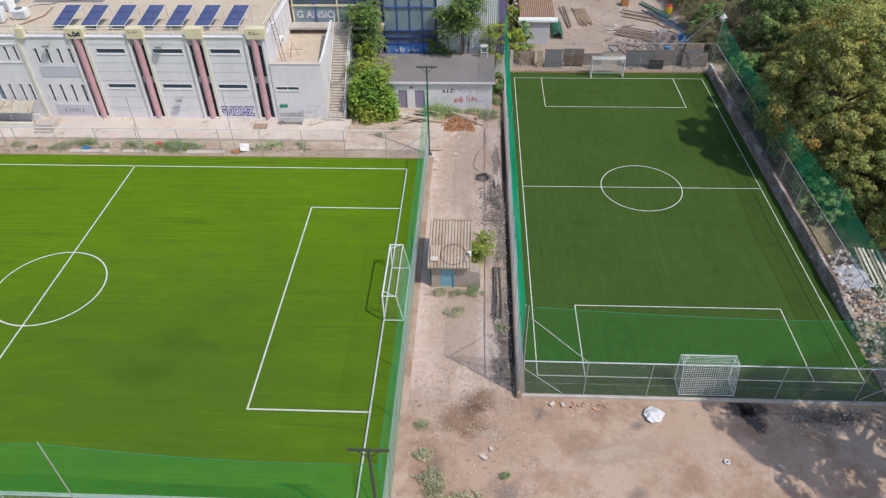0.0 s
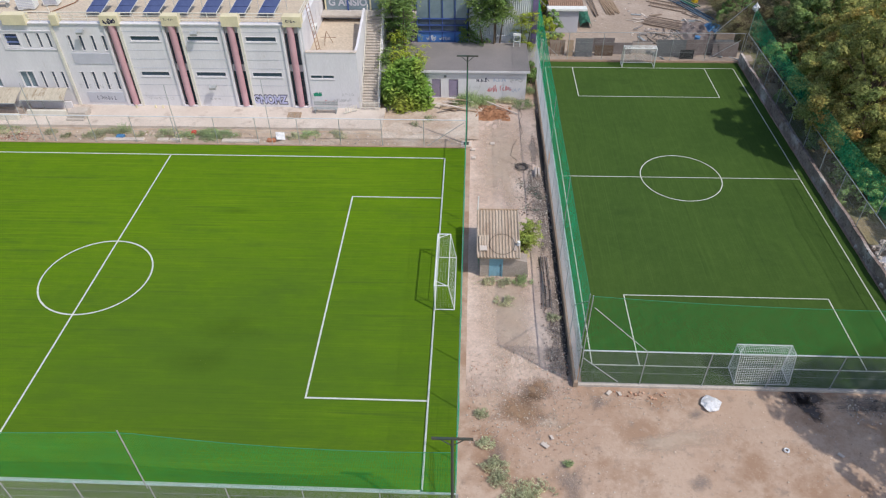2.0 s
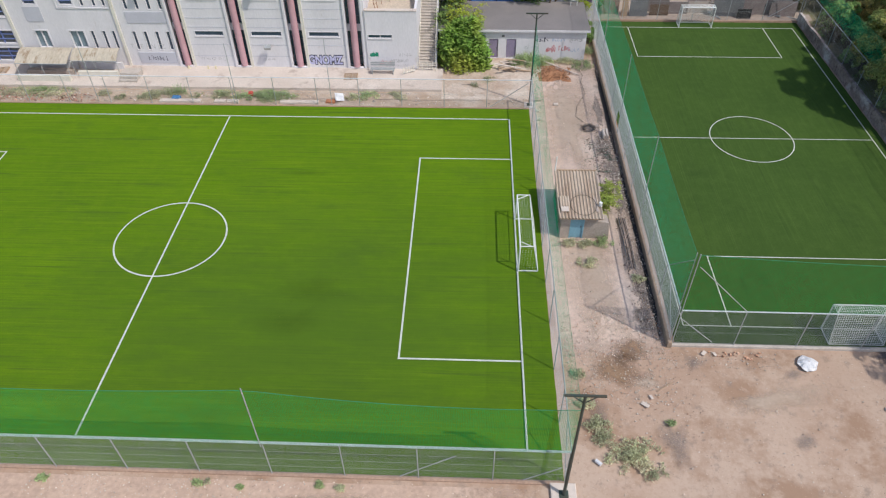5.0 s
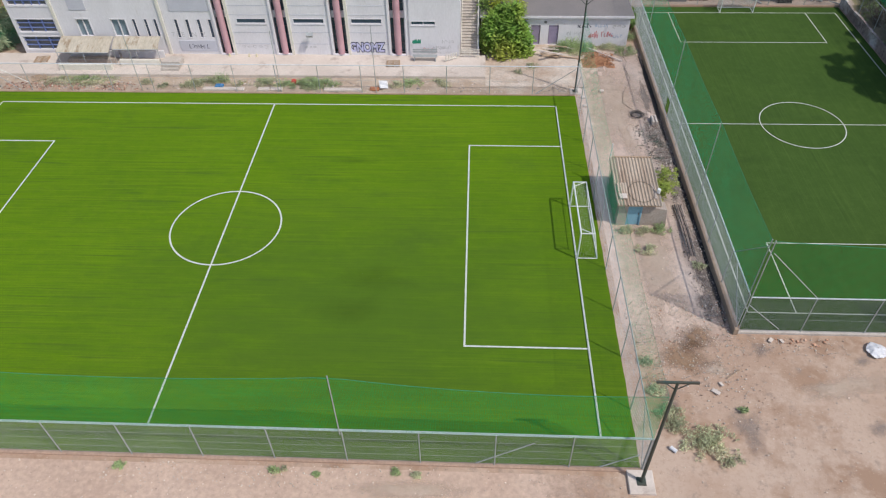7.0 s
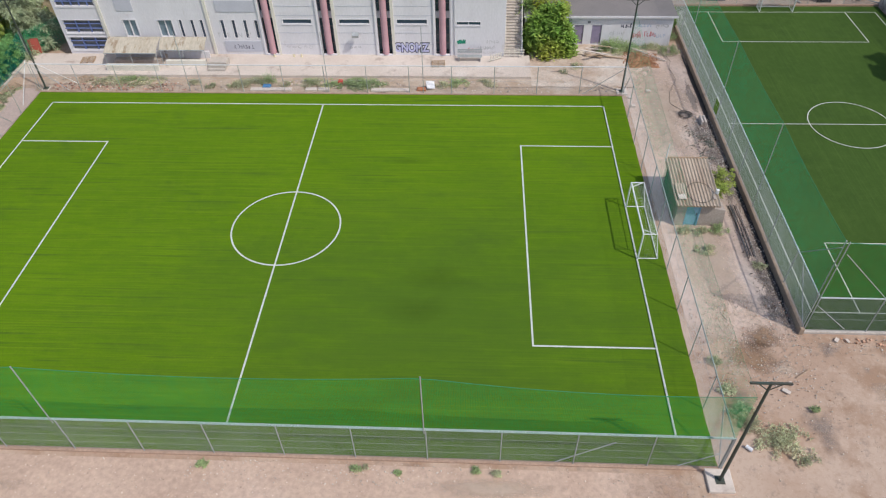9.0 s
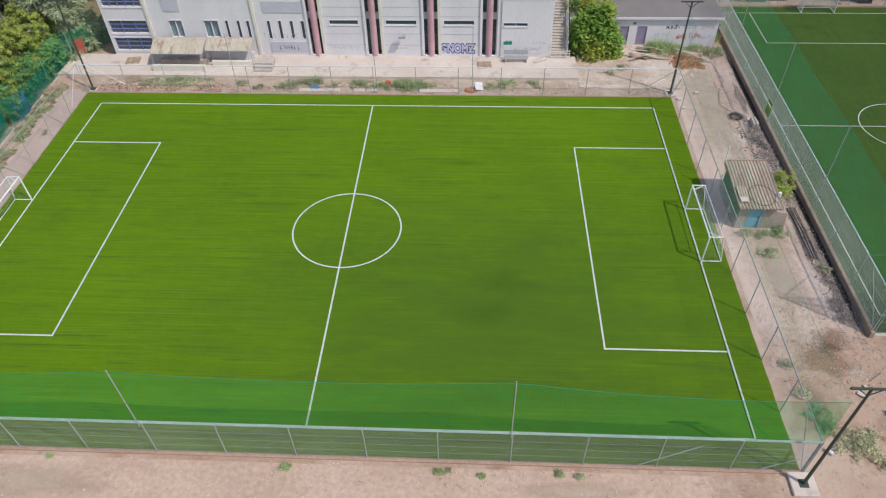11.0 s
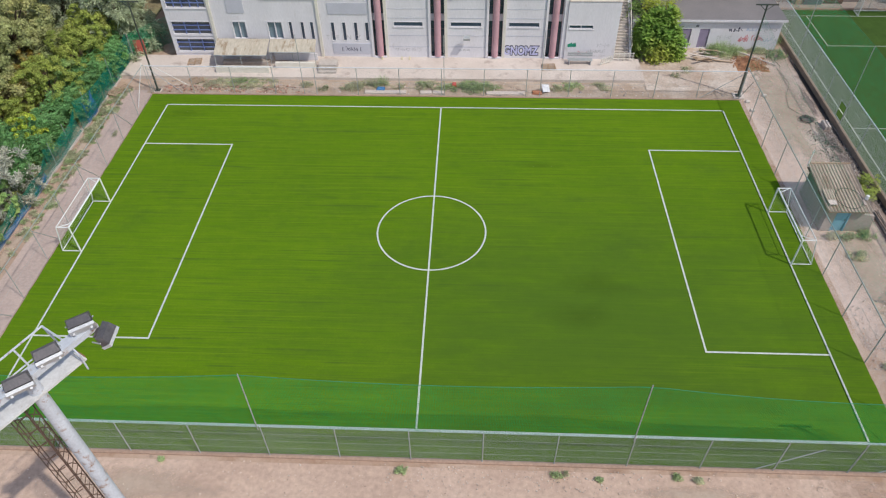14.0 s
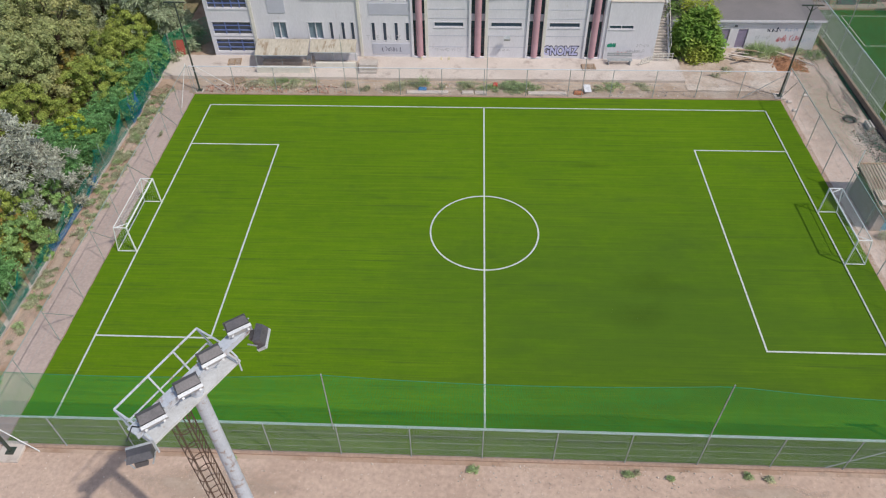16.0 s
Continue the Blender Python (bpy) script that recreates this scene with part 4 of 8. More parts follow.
for x0, x1 in ((-4.45, -2.0), (0.62, 3.2), (5.78, 8.32)):
    for k, (z0, z1) in enumerate(((3.32, 3.70), (6.66, 7.06))):
        wins.append((x0 - 0.1, z0 - 0.06, x1 + 0.12, z1 + 0.07, dict(frame=0.06, mull=0, depth=0.09)))
for w in wins:
    holes.append(w[:4])
RECESS = ((-6.42, -5.32), (-1.22, 0.0), (3.94, 5.18), (9.14, 10.38))
for a, c in RECESS:
    holes.append((a, 0.45, c, 8.15))
part("front_wall", wall_with(-25.0, 10.8, -0.05, 8.15, F, F + 0.35, holes), M_WALL, school)
part("rear_wall", B().box(-25, 37.6, -0.05, 10.8, 38, 8.15), M_WALL, school)
part("west_wall", B().box(-25, F + 0.36, -0.05, -24.65, 37.6, 8.15), M_WALL, school)
for y0, y1 in zip((F + 0.36, 26.2, 27.7, 29.2, 30.7), (26.0, 27.5, 29.0, 30.5, 37.6)):
    part("east_wall", B().box(10.45, y0, -0.05, 10.8, y1, 8.15), M_WALL, school)
for y in (26.0, 27.5, 29.0, 30.5):
    part("window_apron", B().box(10.45, y, -0.05, 10.8, y + 0.2, 5.9), M_WALL, school)
    part("window_head", B().box(10.45, y, 7.4, 10.8, y + 0.2, 8.15), M_WALL, school)
for y in (26.0, 27.5, 29.0, 30.5):
    part("window", B().box(10.55, y, 5.9, 10.6, y + 0.2, 7.4), M_GLASS, school)
part("roof", B().box(-24.65, F + 0.36, 7.85, 10.45, 37.6, 8.05), M_ROOFTOP, school)
part("inner_wall", B().box(-24.6, F + 0.75, 0, 10.4, F + 0.8, 7.8), M_SLATE, school)
for x0, z0, x1, z1, kw in wins:
    window(school, x0, z0, x1, z1, **kw)
for a in ((-16.2, 5.72, -11.45, 5.82), (-16.2, 7.43, -11.45, 7.53), (-16.2, 5.82, -16.1, 7.43), (-11.55, 5.82, -11.45, 7.43)):
    part("window_surround", B().box(a[0], F - 0.07, a[1], a[2], F - 0.003, a[3]), M_WALL, school)
# grey infill panels, proud of the render
for x0, z0, x1, z1 in ((-10.2, 0.60, -6.78, 1.62), (-10.3, 4.42, -6.78, 5.45), (-19.3, 4.5, -17.75, 5.82)):
    part("infill_panel", B().box(x0, F - 0.05, z0, x1, F - 0.003, z1), M_GREYPAN, school)
# recesses with tall glazing, spandrel and a round column
for a, c in RECESS:
    for z0, z1 in ((0.5, 3.72), (4.35, 7.3)):
        g = part("window", B().box(a + 0.02, F + 0.40, z0, c - 0.02, F + 0.43, z1), M_TEAL if z0 < 1 else M_GLASS, school, "tall dark glazing behind a column")
        for i in range(1, 4):
            z = z0 + (z1 - z0) * i / 4
            part("glazing_bar", B().box(a + 0.02, F + 0.37, z - 0.02, c - 0.02, F + 0.399, z + 0.02), M_SLATE, g)
    part("spandrel", B().box(a, F + 0.30, 3.72, c, F + 0.72, 4.35), M_WALL, school)
    part("spandrel", B().box(a, F + 0.30, 7.3, c, F + 0.72, 8.15), M_WALL, school)
    xm = (a + c) / 2
    col = B().tube((xm, F + 0.02, 0.45), (xm, F + 0.02, 8.12), 0.30, 20)
    part("column", col, M_PINK, school, "dusty pink round column", smooth=False)
    part("column_foot", B().cbox(a - 0.02, F - 0.16, 0.2, c + 0.02, F + 0.3, 0.45), M_WALL, school)
# cream pilasters and panel joints
for x in (-20.85, -11.22, -6.55, -5.22, -1.36, 0.14, 3.80, 5.32, 9.0, 10.55):
    cream = x in (-20.85, -11.22, -5.22, 0.14, 5.32)
    wd = 0.26 if cream else 0.14
    part("pilaster", B().box(x - wd / 2, F - 0.12, 0.1, x + wd / 2, F - 0.003, 8.15), M_CREAM if cream else M_WALL, school)
for x0, x1 in ((-5.08, -1.44), (0.22, 3.72), (5.4, 8.92)):
    for z in (1.35, 2.45, 4.1, 4.95, 5.8, 7.5):
        part("panel_joint", B().box(x0, F - 0.022, z - 0.018, x1, F - 0.003, z + 0.018), M_GREYPAN, school)
# roof edge: coping, yellow blocks and railings
part("coping", B().cbox(-25.1, F - 0.12, 8.152, 10.9, F + 0.42, 8.27), M_WALL, school)
part("coping", B().cbox(10.4, F + 0.42, 8.152, 10.9, 38.0, 8.27), M_WALL, school)
BLOCKS = ((9.25, 10.88), (3.95, 5.45), (-1.25, 0.25), (-6.6, -5.0), (-11.0, -10.35), (-15.3, -13.2), (-21.6, -21.0))
for a, c in BLOCKS:
    part("roof_block", B().cbox(a, F - 0.28, 8.1, c, F + 0.5, 9.02), M_YELLOW, school, "pale yellow roof-edge block")
edges = [-25.0, -21.6, -21.0, -15.3, -13.2, -11.0, -10.35, -6.6, -5.0, -1.25, 0.25, 3.95, 5.45, 9.25]
for a, c in zip(edges[::2], edges[1::2]):
    rl = part("roof_railing", B().tube((a, F + 0.12, 9.12), (c, F + 0.12, 9.12), 0.045, 6).tube((a, F + 0.12, 8.85), (c, F + 0.12, 8.85), 0.03, 5).tube((a, F + 0.12, 8.55), (c, F + 0.12, 8.55), 0.03, 5), M_CREAM, school)
    k = max(2, int((c - a) / 1.1))
    for i in range(k + 1):
        x = a + (c - a) * i / k
        part("baluster", B().tube((x, F + 0.12, 8.25), (x, F + 0.12, 9.12), 0.03, 6), M_CREAM, rl)
rl = part("roof_railing", B().tube((10.65, F + 0.5, 9.12), (10.65, 37.8, 9.12), 0.045, 6).tube((10.65, F + 0.5, 8.85), (10.65, 37.8, 8.85), 0.03, 5).tube((10.65, F + 0.5, 8.55), (10.65, 37.8, 8.55), 0.03, 5), M_CREAM, school)
for i in range(12):
    y = F + 0.6 + i * 1.25
    part("baluster", B().tube((10.65, y, 8.25), (10.65, y, 9.12), 0.03, 6), M_CREAM, rl)

# solar collectors on the roof
def solar_array(x):
    s = thing("solar_array", (x, 26.6, 8.05), "tilted blue solar collector of three panels on a steel frame", "solar panel", "solar collectors on the school roof")
    a, c = Vector((x - 0.1, 24.75, 8.4)), Vector((x + 0.62, 26.9, 9.5))
    d = c - a
    for i in range(3):
        p, q = a + d * (i / 3 + 0.008), a + d * ((i + 1) / 3 - 0.008)
        sx = 0.68
        up = Vector((0, -0.045, 0.09))
        pb = B().add([tuple(v) for v in (p + Vector((-sx, 0, 0)), p + Vector((sx, 0, 0)), q + Vector((sx, 0, 0)), q + Vector((-sx, 0, 0)),
                                        p + Vector((-sx, 0, 0)) + up, p + Vector((sx, 0, 0)) + up, q + Vector((sx, 0, 0)) + up, q + Vector((-sx, 0, 0)) + up)],
                     [(3, 2, 1, 0), (4, 5, 6, 7), (0, 1, 5, 4), (1, 2, 6, 5), (2, 3, 7, 6), (3, 0, 4, 7)])
        part("panel", pb, M_SOLAR, s)
    for sx in (-0.71, 0.71):
        part("frame_rail", B().tube(tuple(a + Vector((sx, 0, 0.05))), tuple(c + Vector((sx, 0, 0.05))), 0.035, 5), M_ALU, s)
        part("leg", B().tube((a.x + sx, a.y + 0.1, 8.05), tuple(a + Vector((sx, 0.1, 0.02))), 0.03, 5), M_ALU, s)
        part("leg", B().tube((c.x + sx, c.y - 0.1, 8.05), tuple(c + Vector((sx, -0.1, -0.02))), 0.03, 5), M_ALU, s)
    return s


sa = solar_array(-7.9)
for i in range(1, 7):
    copy_thing(sa, pose(-7.9 + 2.56 * i, 26.6, 8.05))
# low roof clutter: water tank, parapet stubs, cable
for x, y in ((-17.5, 27.0), (-20.2, 29.5), (-16.0, 31.5)):
    t = thing("water_heater", (x, y, 8.05), "white cylindrical roof water heater on a stand", "water heater", "roof water heaters")
    part("tank", B().tube((x - 0.7, y, 8.75), (x + 0.7, y, 8.75), 0.3, 14), M_WHITEMET, t)
    for sx in (-0.5, 0.5):
        part("stand", B().box(x + sx - 0.03, y - 0.25, 8.05, x + sx + 0.03, y + 0.25, 8.48), M_GALV, t)
solid("roof_cable", B().path([(-14.0, 30.2, 8.07), (-13.2, 30.9, 8.07), (-12.1, 31.0, 8.07), (-11.4, 31.8, 8.07), (-5, 33, 8.07), (8, 33.6, 8.07)], 0.03, 5), M_BLACK, "black cable lying across the flat roof", "cable", at=(-13, 31, 8.05))
for x, y, s in ((-18.6, 24.9, 0.7), (-19.9, 26.1, 0.55)):
    solid("roof_box", B().cbox(x - s, y - s * 0.7, 8.05, x + s, y + s * 0.7, 8.05 + s), M_WALL, "white square rooftop box", "roof box", "rooftop boxes", at=(x, y, 8.05))

def cooling_unit(x, y, w, d, h, yaw):
    """A white sheet-metal case with a louvred front and a round fan grille, on two feet."""
    u = thing("cooling_unit", (0, 0, 0), "white and grey rooftop cooling unit with louvres", "cooling unit", "cooling units on the roof")
    part("case", B().cbox(-w / 2, -d / 2, 0.12, w / 2, d / 2, h), M_WHITEMET, u)
    for k in range(7):
        z = 0.25 + (h - 0.4) * k / 6
        part("louvre", B().box(-w / 2 + 0.08, -d / 2 - 0.03, z - 0.03, w / 2 - 0.08, -d / 2 - 0.002, z + 0.02), M_GREYPAN, u)
    part("fan_grille", B().tube((0, 0, h + 0.001), (0, 0, h + 0.05), min(w, d) * 0.36, 20), M_SLATE, u)
    for q in (-w / 3, w / 3):
        part("foot", B().box(q - 0.05, -d / 2, 0, q + 0.05, d / 2, 0.118), M_GALV, u)
    u.matrix_basis = pose(x, y, 8.05, 0, 0, yaw)


cooling_unit(-14.9, 26.7, 1.5, 1.1, 1.25, 12)
cooling_unit(-13.1, 27.6, 1.3, 0.9, 0.9, 8)
cooling_unit(-15.6, 29.6, 1.4, 1.0, 1.1, -6)
cooling_unit(-17.2, 31.2, 1.3, 1.0, 1.1, 4)
solid("roof_pipe_run", B().path([(-15.9, 25.6, 8.12), (-12.4, 25.7, 8.12), (-11.2, 28.0, 8.12), (-10.9, 29.4, 8.4)], 0.045, 6), M_RUST, "rusty brown pipe running round the cooling units", "pipe", at=(-13, 26, 8.05))
solid("roof_vent_pipe", B().tube((-12.2, 25.2, 8.05), (-12.25, 25.2, 8.75), 0.06, 8), M_CREAM, "short cream vent pipe on the roof", "pipe", at=(-12.2, 25.2, 8.05))
part("felt_strip", B().box(-14.2, 31.6, 8.052, -7.2, 37.2, 8.062), M_FELT, school, "grey felt laid over a strip of the roof")
# floodlights on brackets on the front
def wall_lamp(x, z):
    w = thing("wall_floodlight", (x, F, z), "grey floodlight on an arm bracketed to the white wall", "floodlight", "floodlights on the school front")
    part("arm", B().tube((x, F - 0.02, z), (x, F - 0.42, z + 0.06), 0.035, 6), M_GALV, w)
    part("housing", B().obox(Matrix.Translation((x, F - 0.58, z + 0.02)) @ pose(0, 0, 0, 25, 0, 0), 0.58, 0.40, 0.24), M_GALV, w)


for x, z in ((2.0, 2.5), (1.5, 7.6), (-8.5, 7.65), (-21.9, 7.6)):
    wall_lamp(x, z)


# graffiti, painted flat on the wall
def paint(name, base, rough=0.8):
    return mat(name, base, rough=rough, scale=3, fine=20, bump=0, fine_amt=0.15)


P_VIOLET, P_DARK, P_GREEN, P_RED, P_GREY, P_LBLUE = paint("violet_spray", (0.56, 0.56, 0.80)), paint("black_spray", (0.03, 0.03, 0.07)), paint("green_spray", (0.02, 0.28, 0.17)), paint("red_spray", (0.62, 0.22, 0.23)), paint("grey_spray", (0.50, 0.49, 0.50)), paint("pale_blue_spray", (0.45, 0.52, 0.66))


P_FAINT = paint("faded_grey_spray", (0.56, 0.55, 0.56))


def text_mesh(name, words, x, y, z, size, material, label, bold=0.0):
    cu = bpy.data.curves.new(name, "FONT")
    cu.body, cu.size, cu.align_x, cu.offset = words, size, "LEFT", bold
    tmp = bpy.data.objects.new("tmp", cu)
    scene.collection.objects.link(tmp)
    dg = bpy.context.evaluated_depsgraph_get()
    me = bpy.data.meshes.new_from_object(tmp.evaluated_get(dg))
    bpy.data.objects.remove(tmp)
    me.materials.clear()
    me.materials.append(material)
    me.transform(pose(0, 0, 0, 90, 0, 0))
    ob = new(name, me)
    ob.location = (x, y, z)
    return tagged(ob, label, "graffiti")


def tag_piece(words, x, z, size, y, label):
    """Fat spray-painted letters: a pale violet fill over a wider dark outline."""
    g = thing("graffiti_piece", (x, y, z), label, "graffiti")
    for name, off, material, dy in (("outline", 0.10, P_DARK, 0.004), ("fill", 0.035, P_VIOLET, 0.009)):
        ob = text_mesh(name, words, x, y - dy, z, size, material, "", off)
        ob.parent = g
        ob.location = (0, -dy, 0)
        ob.scale = (0.91, 1, 1.25)
        for key in ("label", "category"):
            if key in ob:
                del ob[key]


tag_piece("GNOMZ", 5.36, 0.66, 0.90, F, "violet block-letter graffiti with dark outlines on the white wall")


def scribble(x0, z0, w, h, y, seed, material, label, n=14, r=0.028):
    """Hand-sprayed marks: a row of letter-like strokes, none of them legible."""
    rnd = random.Random(seed)
    b = B()
    cells = max(3, n // 3)
    cw = w / cells

    def stroke(pts):
        for p, q in zip(pts[:-1], pts[1:]):
            dy = 0.006 + 0.001 * rnd.random()
            b.strip((p[0], y - dy, p[1]), (q[0], y - dy, q[1]), 1.5 * r, (0, 1, 0))

    for i in range(cells):
        cx, hh = x0 + cw * i, h * rnd.uniform(0.65, 1.0)
        lean = rnd.uniform(-0.1, 0.25) * cw
        for _ in range(rnd.choice((2, 2, 3))):
            k = rnd.randrange(4)
            if k == 0:
                u = rnd.uniform(0, 0.7) * cw
                stroke([(cx + u, z0), (cx + u + lean, z0 + hh)])
            elif k == 1:
                stroke([(cx, z0 + hh * rnd.random()), (cx + cw * 0.8, z0 + hh * rnd.random())])
            else:
                c, a0, rx, rz = (cx + cw * 0.4 + lean * 0.5, z0 + hh * rnd.uniform(0.35, 0.65)), rnd.uniform(0, 6.28), cw * rnd.uniform(0.25, 0.45), hh * rnd.uniform(0.2, 0.48)
                stroke([(c[0] + rx * math.cos(a0 + j * 0.6), c[1] + rz * math.sin(a0 + j * 0.6)) for j in range(rnd.choice((6, 8, 10)))])
    return solid("graffiti_scrawl", b, material, label, "graffiti", kind="stuff", at=(x0, y, z0))


for i, ch in enumerate("TENZ"):
    text_mesh("graffiti_letter", ch, -10.75 + 0.93 * i, F - 0.006, 2.0, 0.62, P_FAINT, "large grey spray-painted letter between the slit windows")
scribble(-9.4, 0.85, 1.9, 0.45, F - 0.05, 2, P_DARK, "dark spray scrawl on the grey panel", 22, 0.02)
scribble(-4.6, 0.9, 2.6, 0.35, F, 5, P_GREY, "faint grey spray scrawl on white render", 16, 0.014)
scribble(-6.35, 8.25, 1.1, 0.65, F - 0.28, 8, P_DARK, "black spray doodle on the yellow roof-edge block", 9, 0.07)
scribble(-1.0, 8.6, 0.9, 0.25, F - 0.28, 9, P_DARK, "small dark spray marks on the yellow roof-edge block", 6, 0.02)
scribble(9.55, 8.5, 1.0, 0.3, F - 0.28, 10, P_DARK, "small dark spray marks on the yellow roof-edge block", 8, 0.025)
scribble(1.2, 0.95, 1.2, 0.2, F, 6, P_GREY, "faint grey spray scrawl on white render", 10, 0.02)


# ---- annex with roof terrace, outside stair, buildings behind ----
annex = thing("annex_building", (12.9, F, 0), "white rendered annex with a tiled roof terrace and sloping stair parapet", "building")
AW = (10.98, 3.22, 13.15, 3.62)
part("front_wall", wall_with(10.82, 15.1, -0.05, 5.75, F - 0.12, F + 0.2, [AW]), M_WALL, annex)
window(annex, *AW, glass=M_TEAL, y=F - 0.12, mull=1)
part("inner_wall", B().box(10.9, F + 0.35, 0.2, 15.0, F + 0.4, 4.9), M_SLATE, annex)
part("terrace_floor", B().box(10.82, F + 0.2, 4.95, 15.1, 32.0, 5.1), M_ROOFTOP, annex)
sw = B()
sw.box(15.1, F - 0.12, -0.05, 15.32, 30.2, 5.75)
sw.add([(15.1, 24.6, 5.75), (15.32, 24.6, 5.75), (15.32, 30.2, 5.75), (15.1, 30.2, 5.75), (15.1, 30.2, 6.9), (15.32, 30.2, 6.9)], [(0, 4, 5, 1), (1, 5, 2), (0, 3, 4), (3, 2, 5, 4)])
part("stair_parapet", sw, M_WALL, annex)
part("coping", B().cbox(10.8, F - 0.17, 5.752, 15.36, F + 0.25, 5.84), M_APRON, annex)
part("opening", B().box(15.325, 25.6, 1.8, 15.34, 26.1, 3.0), M_SLATE, annex, "dark narrow opening beside the stair")
lad = thing("roof_ladder", (11.0, 25.2, 5.1), "dark metal ladder leaning on the school wall from the terrace", "ladder")
la, lc = Vector((11.75, 24.4, 5.1)), Vector((10.98, 25.4, 9.1))
for s in (-0.22, 0.22):
    part("stringer", B().tube(tuple(la + Vector((s * 0.4, s, 0))), tuple(lc + Vector((s * 0.4, s, 0))), 0.03, 6), M_RUST, lad)
for i in range(1, 13):
    c = la + (lc - la) * i / 13
    part("rung", B().tube(tuple(c + Vector((-0.088, -0.22, 0))), tuple(c + Vector((0.088, 0.22, 0))), 0.018, 5), M_RUST, lad)
ac = thing("air_conditioner", (11.0, 27.2, 5.1), "white outdoor air conditioner unit on a bracket", "air conditioner")
part("case", B().cbox(10.83, 26.9, 6.0, 11.15, 27.6, 6.5), M_WHITEMET, ac)
part("fan_grille", B().tube((11.15, 27.15, 6.25), (11.165, 27.15, 6.25), 0.18, 14), M_SLATE, ac)
part("bracket", B().box(10.83, 27.0, 5.95, 11.15, 27.05, 6.0).box(10.83, 27.45, 5.95, 11.15, 27.5, 6.0), M_GALV, ac)
an = thing("drying_rack", (12.2, 26.3, 5.1), "thin rusty tripod rack standing on the terrace", "rack")
for dx, dy in ((0.5, 0.1), (-0.4, 0.4), (-0.2, -0.5)):
    part("leg", B().tube((12.2 + dx, 26.3 + dy, 5.1), (12.2, 26.3, 6.3), 0.02, 5), M_RUST, an)
part("bar", B().tube((11.6, 26.2, 5.75), (13.0, 26.4, 5.65), 0.02, 5), M_RUST, an)

# outside stair, 1.4 m wide
stair = thing("outside_stair", (16.0, 23.4, 0), "long straight worn concrete outside stair with rails", "stairs", kind="structure")
NS = 32
for i in range(NS):
    y0 = 23.5 + i * 0.235
    z1 = 0.3 + 0.172 * (i + 1)
    part("step", B().box(15.36, y0, z1 - 0.172 if i else 0, 16.8, y0 + 0.26, z1 - 0.04), M_STEP, stair)
    part("tread", B().box(15.35, y0 - 0.03, z1 - 0.04, 16.81, y0 + 0.235, z1), M_STEP, stair)
part("landing", B().box(10.82, 31.1, 5.6, 20.0, 32.4, 5.80), M_STEP, stair)
part("side_wall", B().add([(16.82, 23.5, -0.05), (17.0, 23.5, -0.05), (17.0, 31.2, -0.05), (16.82, 31.2, -0.05), (16.82, 23.5, 0.6), (17.0, 23.5, 0.6), (17.0, 31.2, 6.1), (16.82, 31.2, 6.1)],
                          [(3, 2, 1, 0), (4, 5, 6, 7), (0, 1, 5, 4), (1, 2, 6, 5), (2, 3, 7, 6), (3, 0, 4, 7)]), M_WALL, stair)
for x in (15.42, 16.9):
    part("handrail", B().tube((x, 23.4, 1.45), (x, 31.0, 6.95), 0.03, 6), M_CREAM, stair)
    for i in range(9):
        y = 23.5 + i * 0.93
        z = 0.45 + (y - 23.5) * 0.73
        part("rail_post", B().tube((x, y, z - 0.1), (x, y, z + 1.0), 0.022, 6), M_CREAM, stair)
# yellow rails at the foot of the stair
fr = thing("stair_foot_railing", (15.6, 22.6, 0.3), "low cream railing with fallen sections at the stair foot", "railing")
for x in (15.3, 15.75, 16.2, 16.65, 17.0):
    part("post", B().tube((x, 22.7, 0.3), (x, 22.7, 1.15), 0.025, 6), M_CREAM, fr)
for z in (0.55, 0.8, 1.05):
    part("bar", B().tube((15.2, 22.7, z), (17.1, 22.7, z), 0.03, 6), M_CREAM, fr)
sx = thing("fallen_railing", (14.3, 22.0, 0.3), "cream slatted railing section leaning askew", "railing")
for i in range(5):
    part("slat", B().obox(Matrix.Translation((14.1 + i * 0.22, 21.9 + i * 0.12, 0.62)) @ pose(0, 0, 0, 12, 0, 24), 0.10, 0.05, 0.8), M_CREAM, sx)
part("rail", B().tube((13.9, 21.75, 0.5), (15.2, 22.45, 0.5), 0.03, 6), M_CREAM, sx)

# low flat-roofed building
low = thing("low_building", (24, 25.6, 0), "low white building with a grey felt flat roof and graffiti", "building")
LD = [(21.75, 0.12, 22.6, 2.0), (23.35, 0.12, 24.25, 2.0)]
part("front_wall", wall_with(17.2, 30.6, -0.05, 2.85, 25.6, 25.85, LD), M_WALL, low)
part("east_wall", B().box(30.35, 25.86, -0.05, 30.6, 31.2, 2.85), M_WALL, low)
part("rear_wall", B().box(17.2, 31.0, -0.05, 30.34, 31.2, 2.85), M_WALL, low)
part("west_wall", B().box(17.2, 25.86, -0.05, 17.4, 31.0, 2.85), M_WALL, low)
part("roof", B().cbox(17.05, 25.35, 2.86, 30.85, 31.45, 3.02, 0.02), M_FELT, low, "grey felt flat roof")
part("fascia", B().box(17.04, 25.30, 2.80, 30.87, 25.345, 3.0), M_WALL, low)
M_VDOOR = mat("grey_violet_door_paint", (0.30, 0.25, 0.36), (0.25, 0.21, 0.30), rough=0.6, scale=1.5, fine=12, bump=0.05)
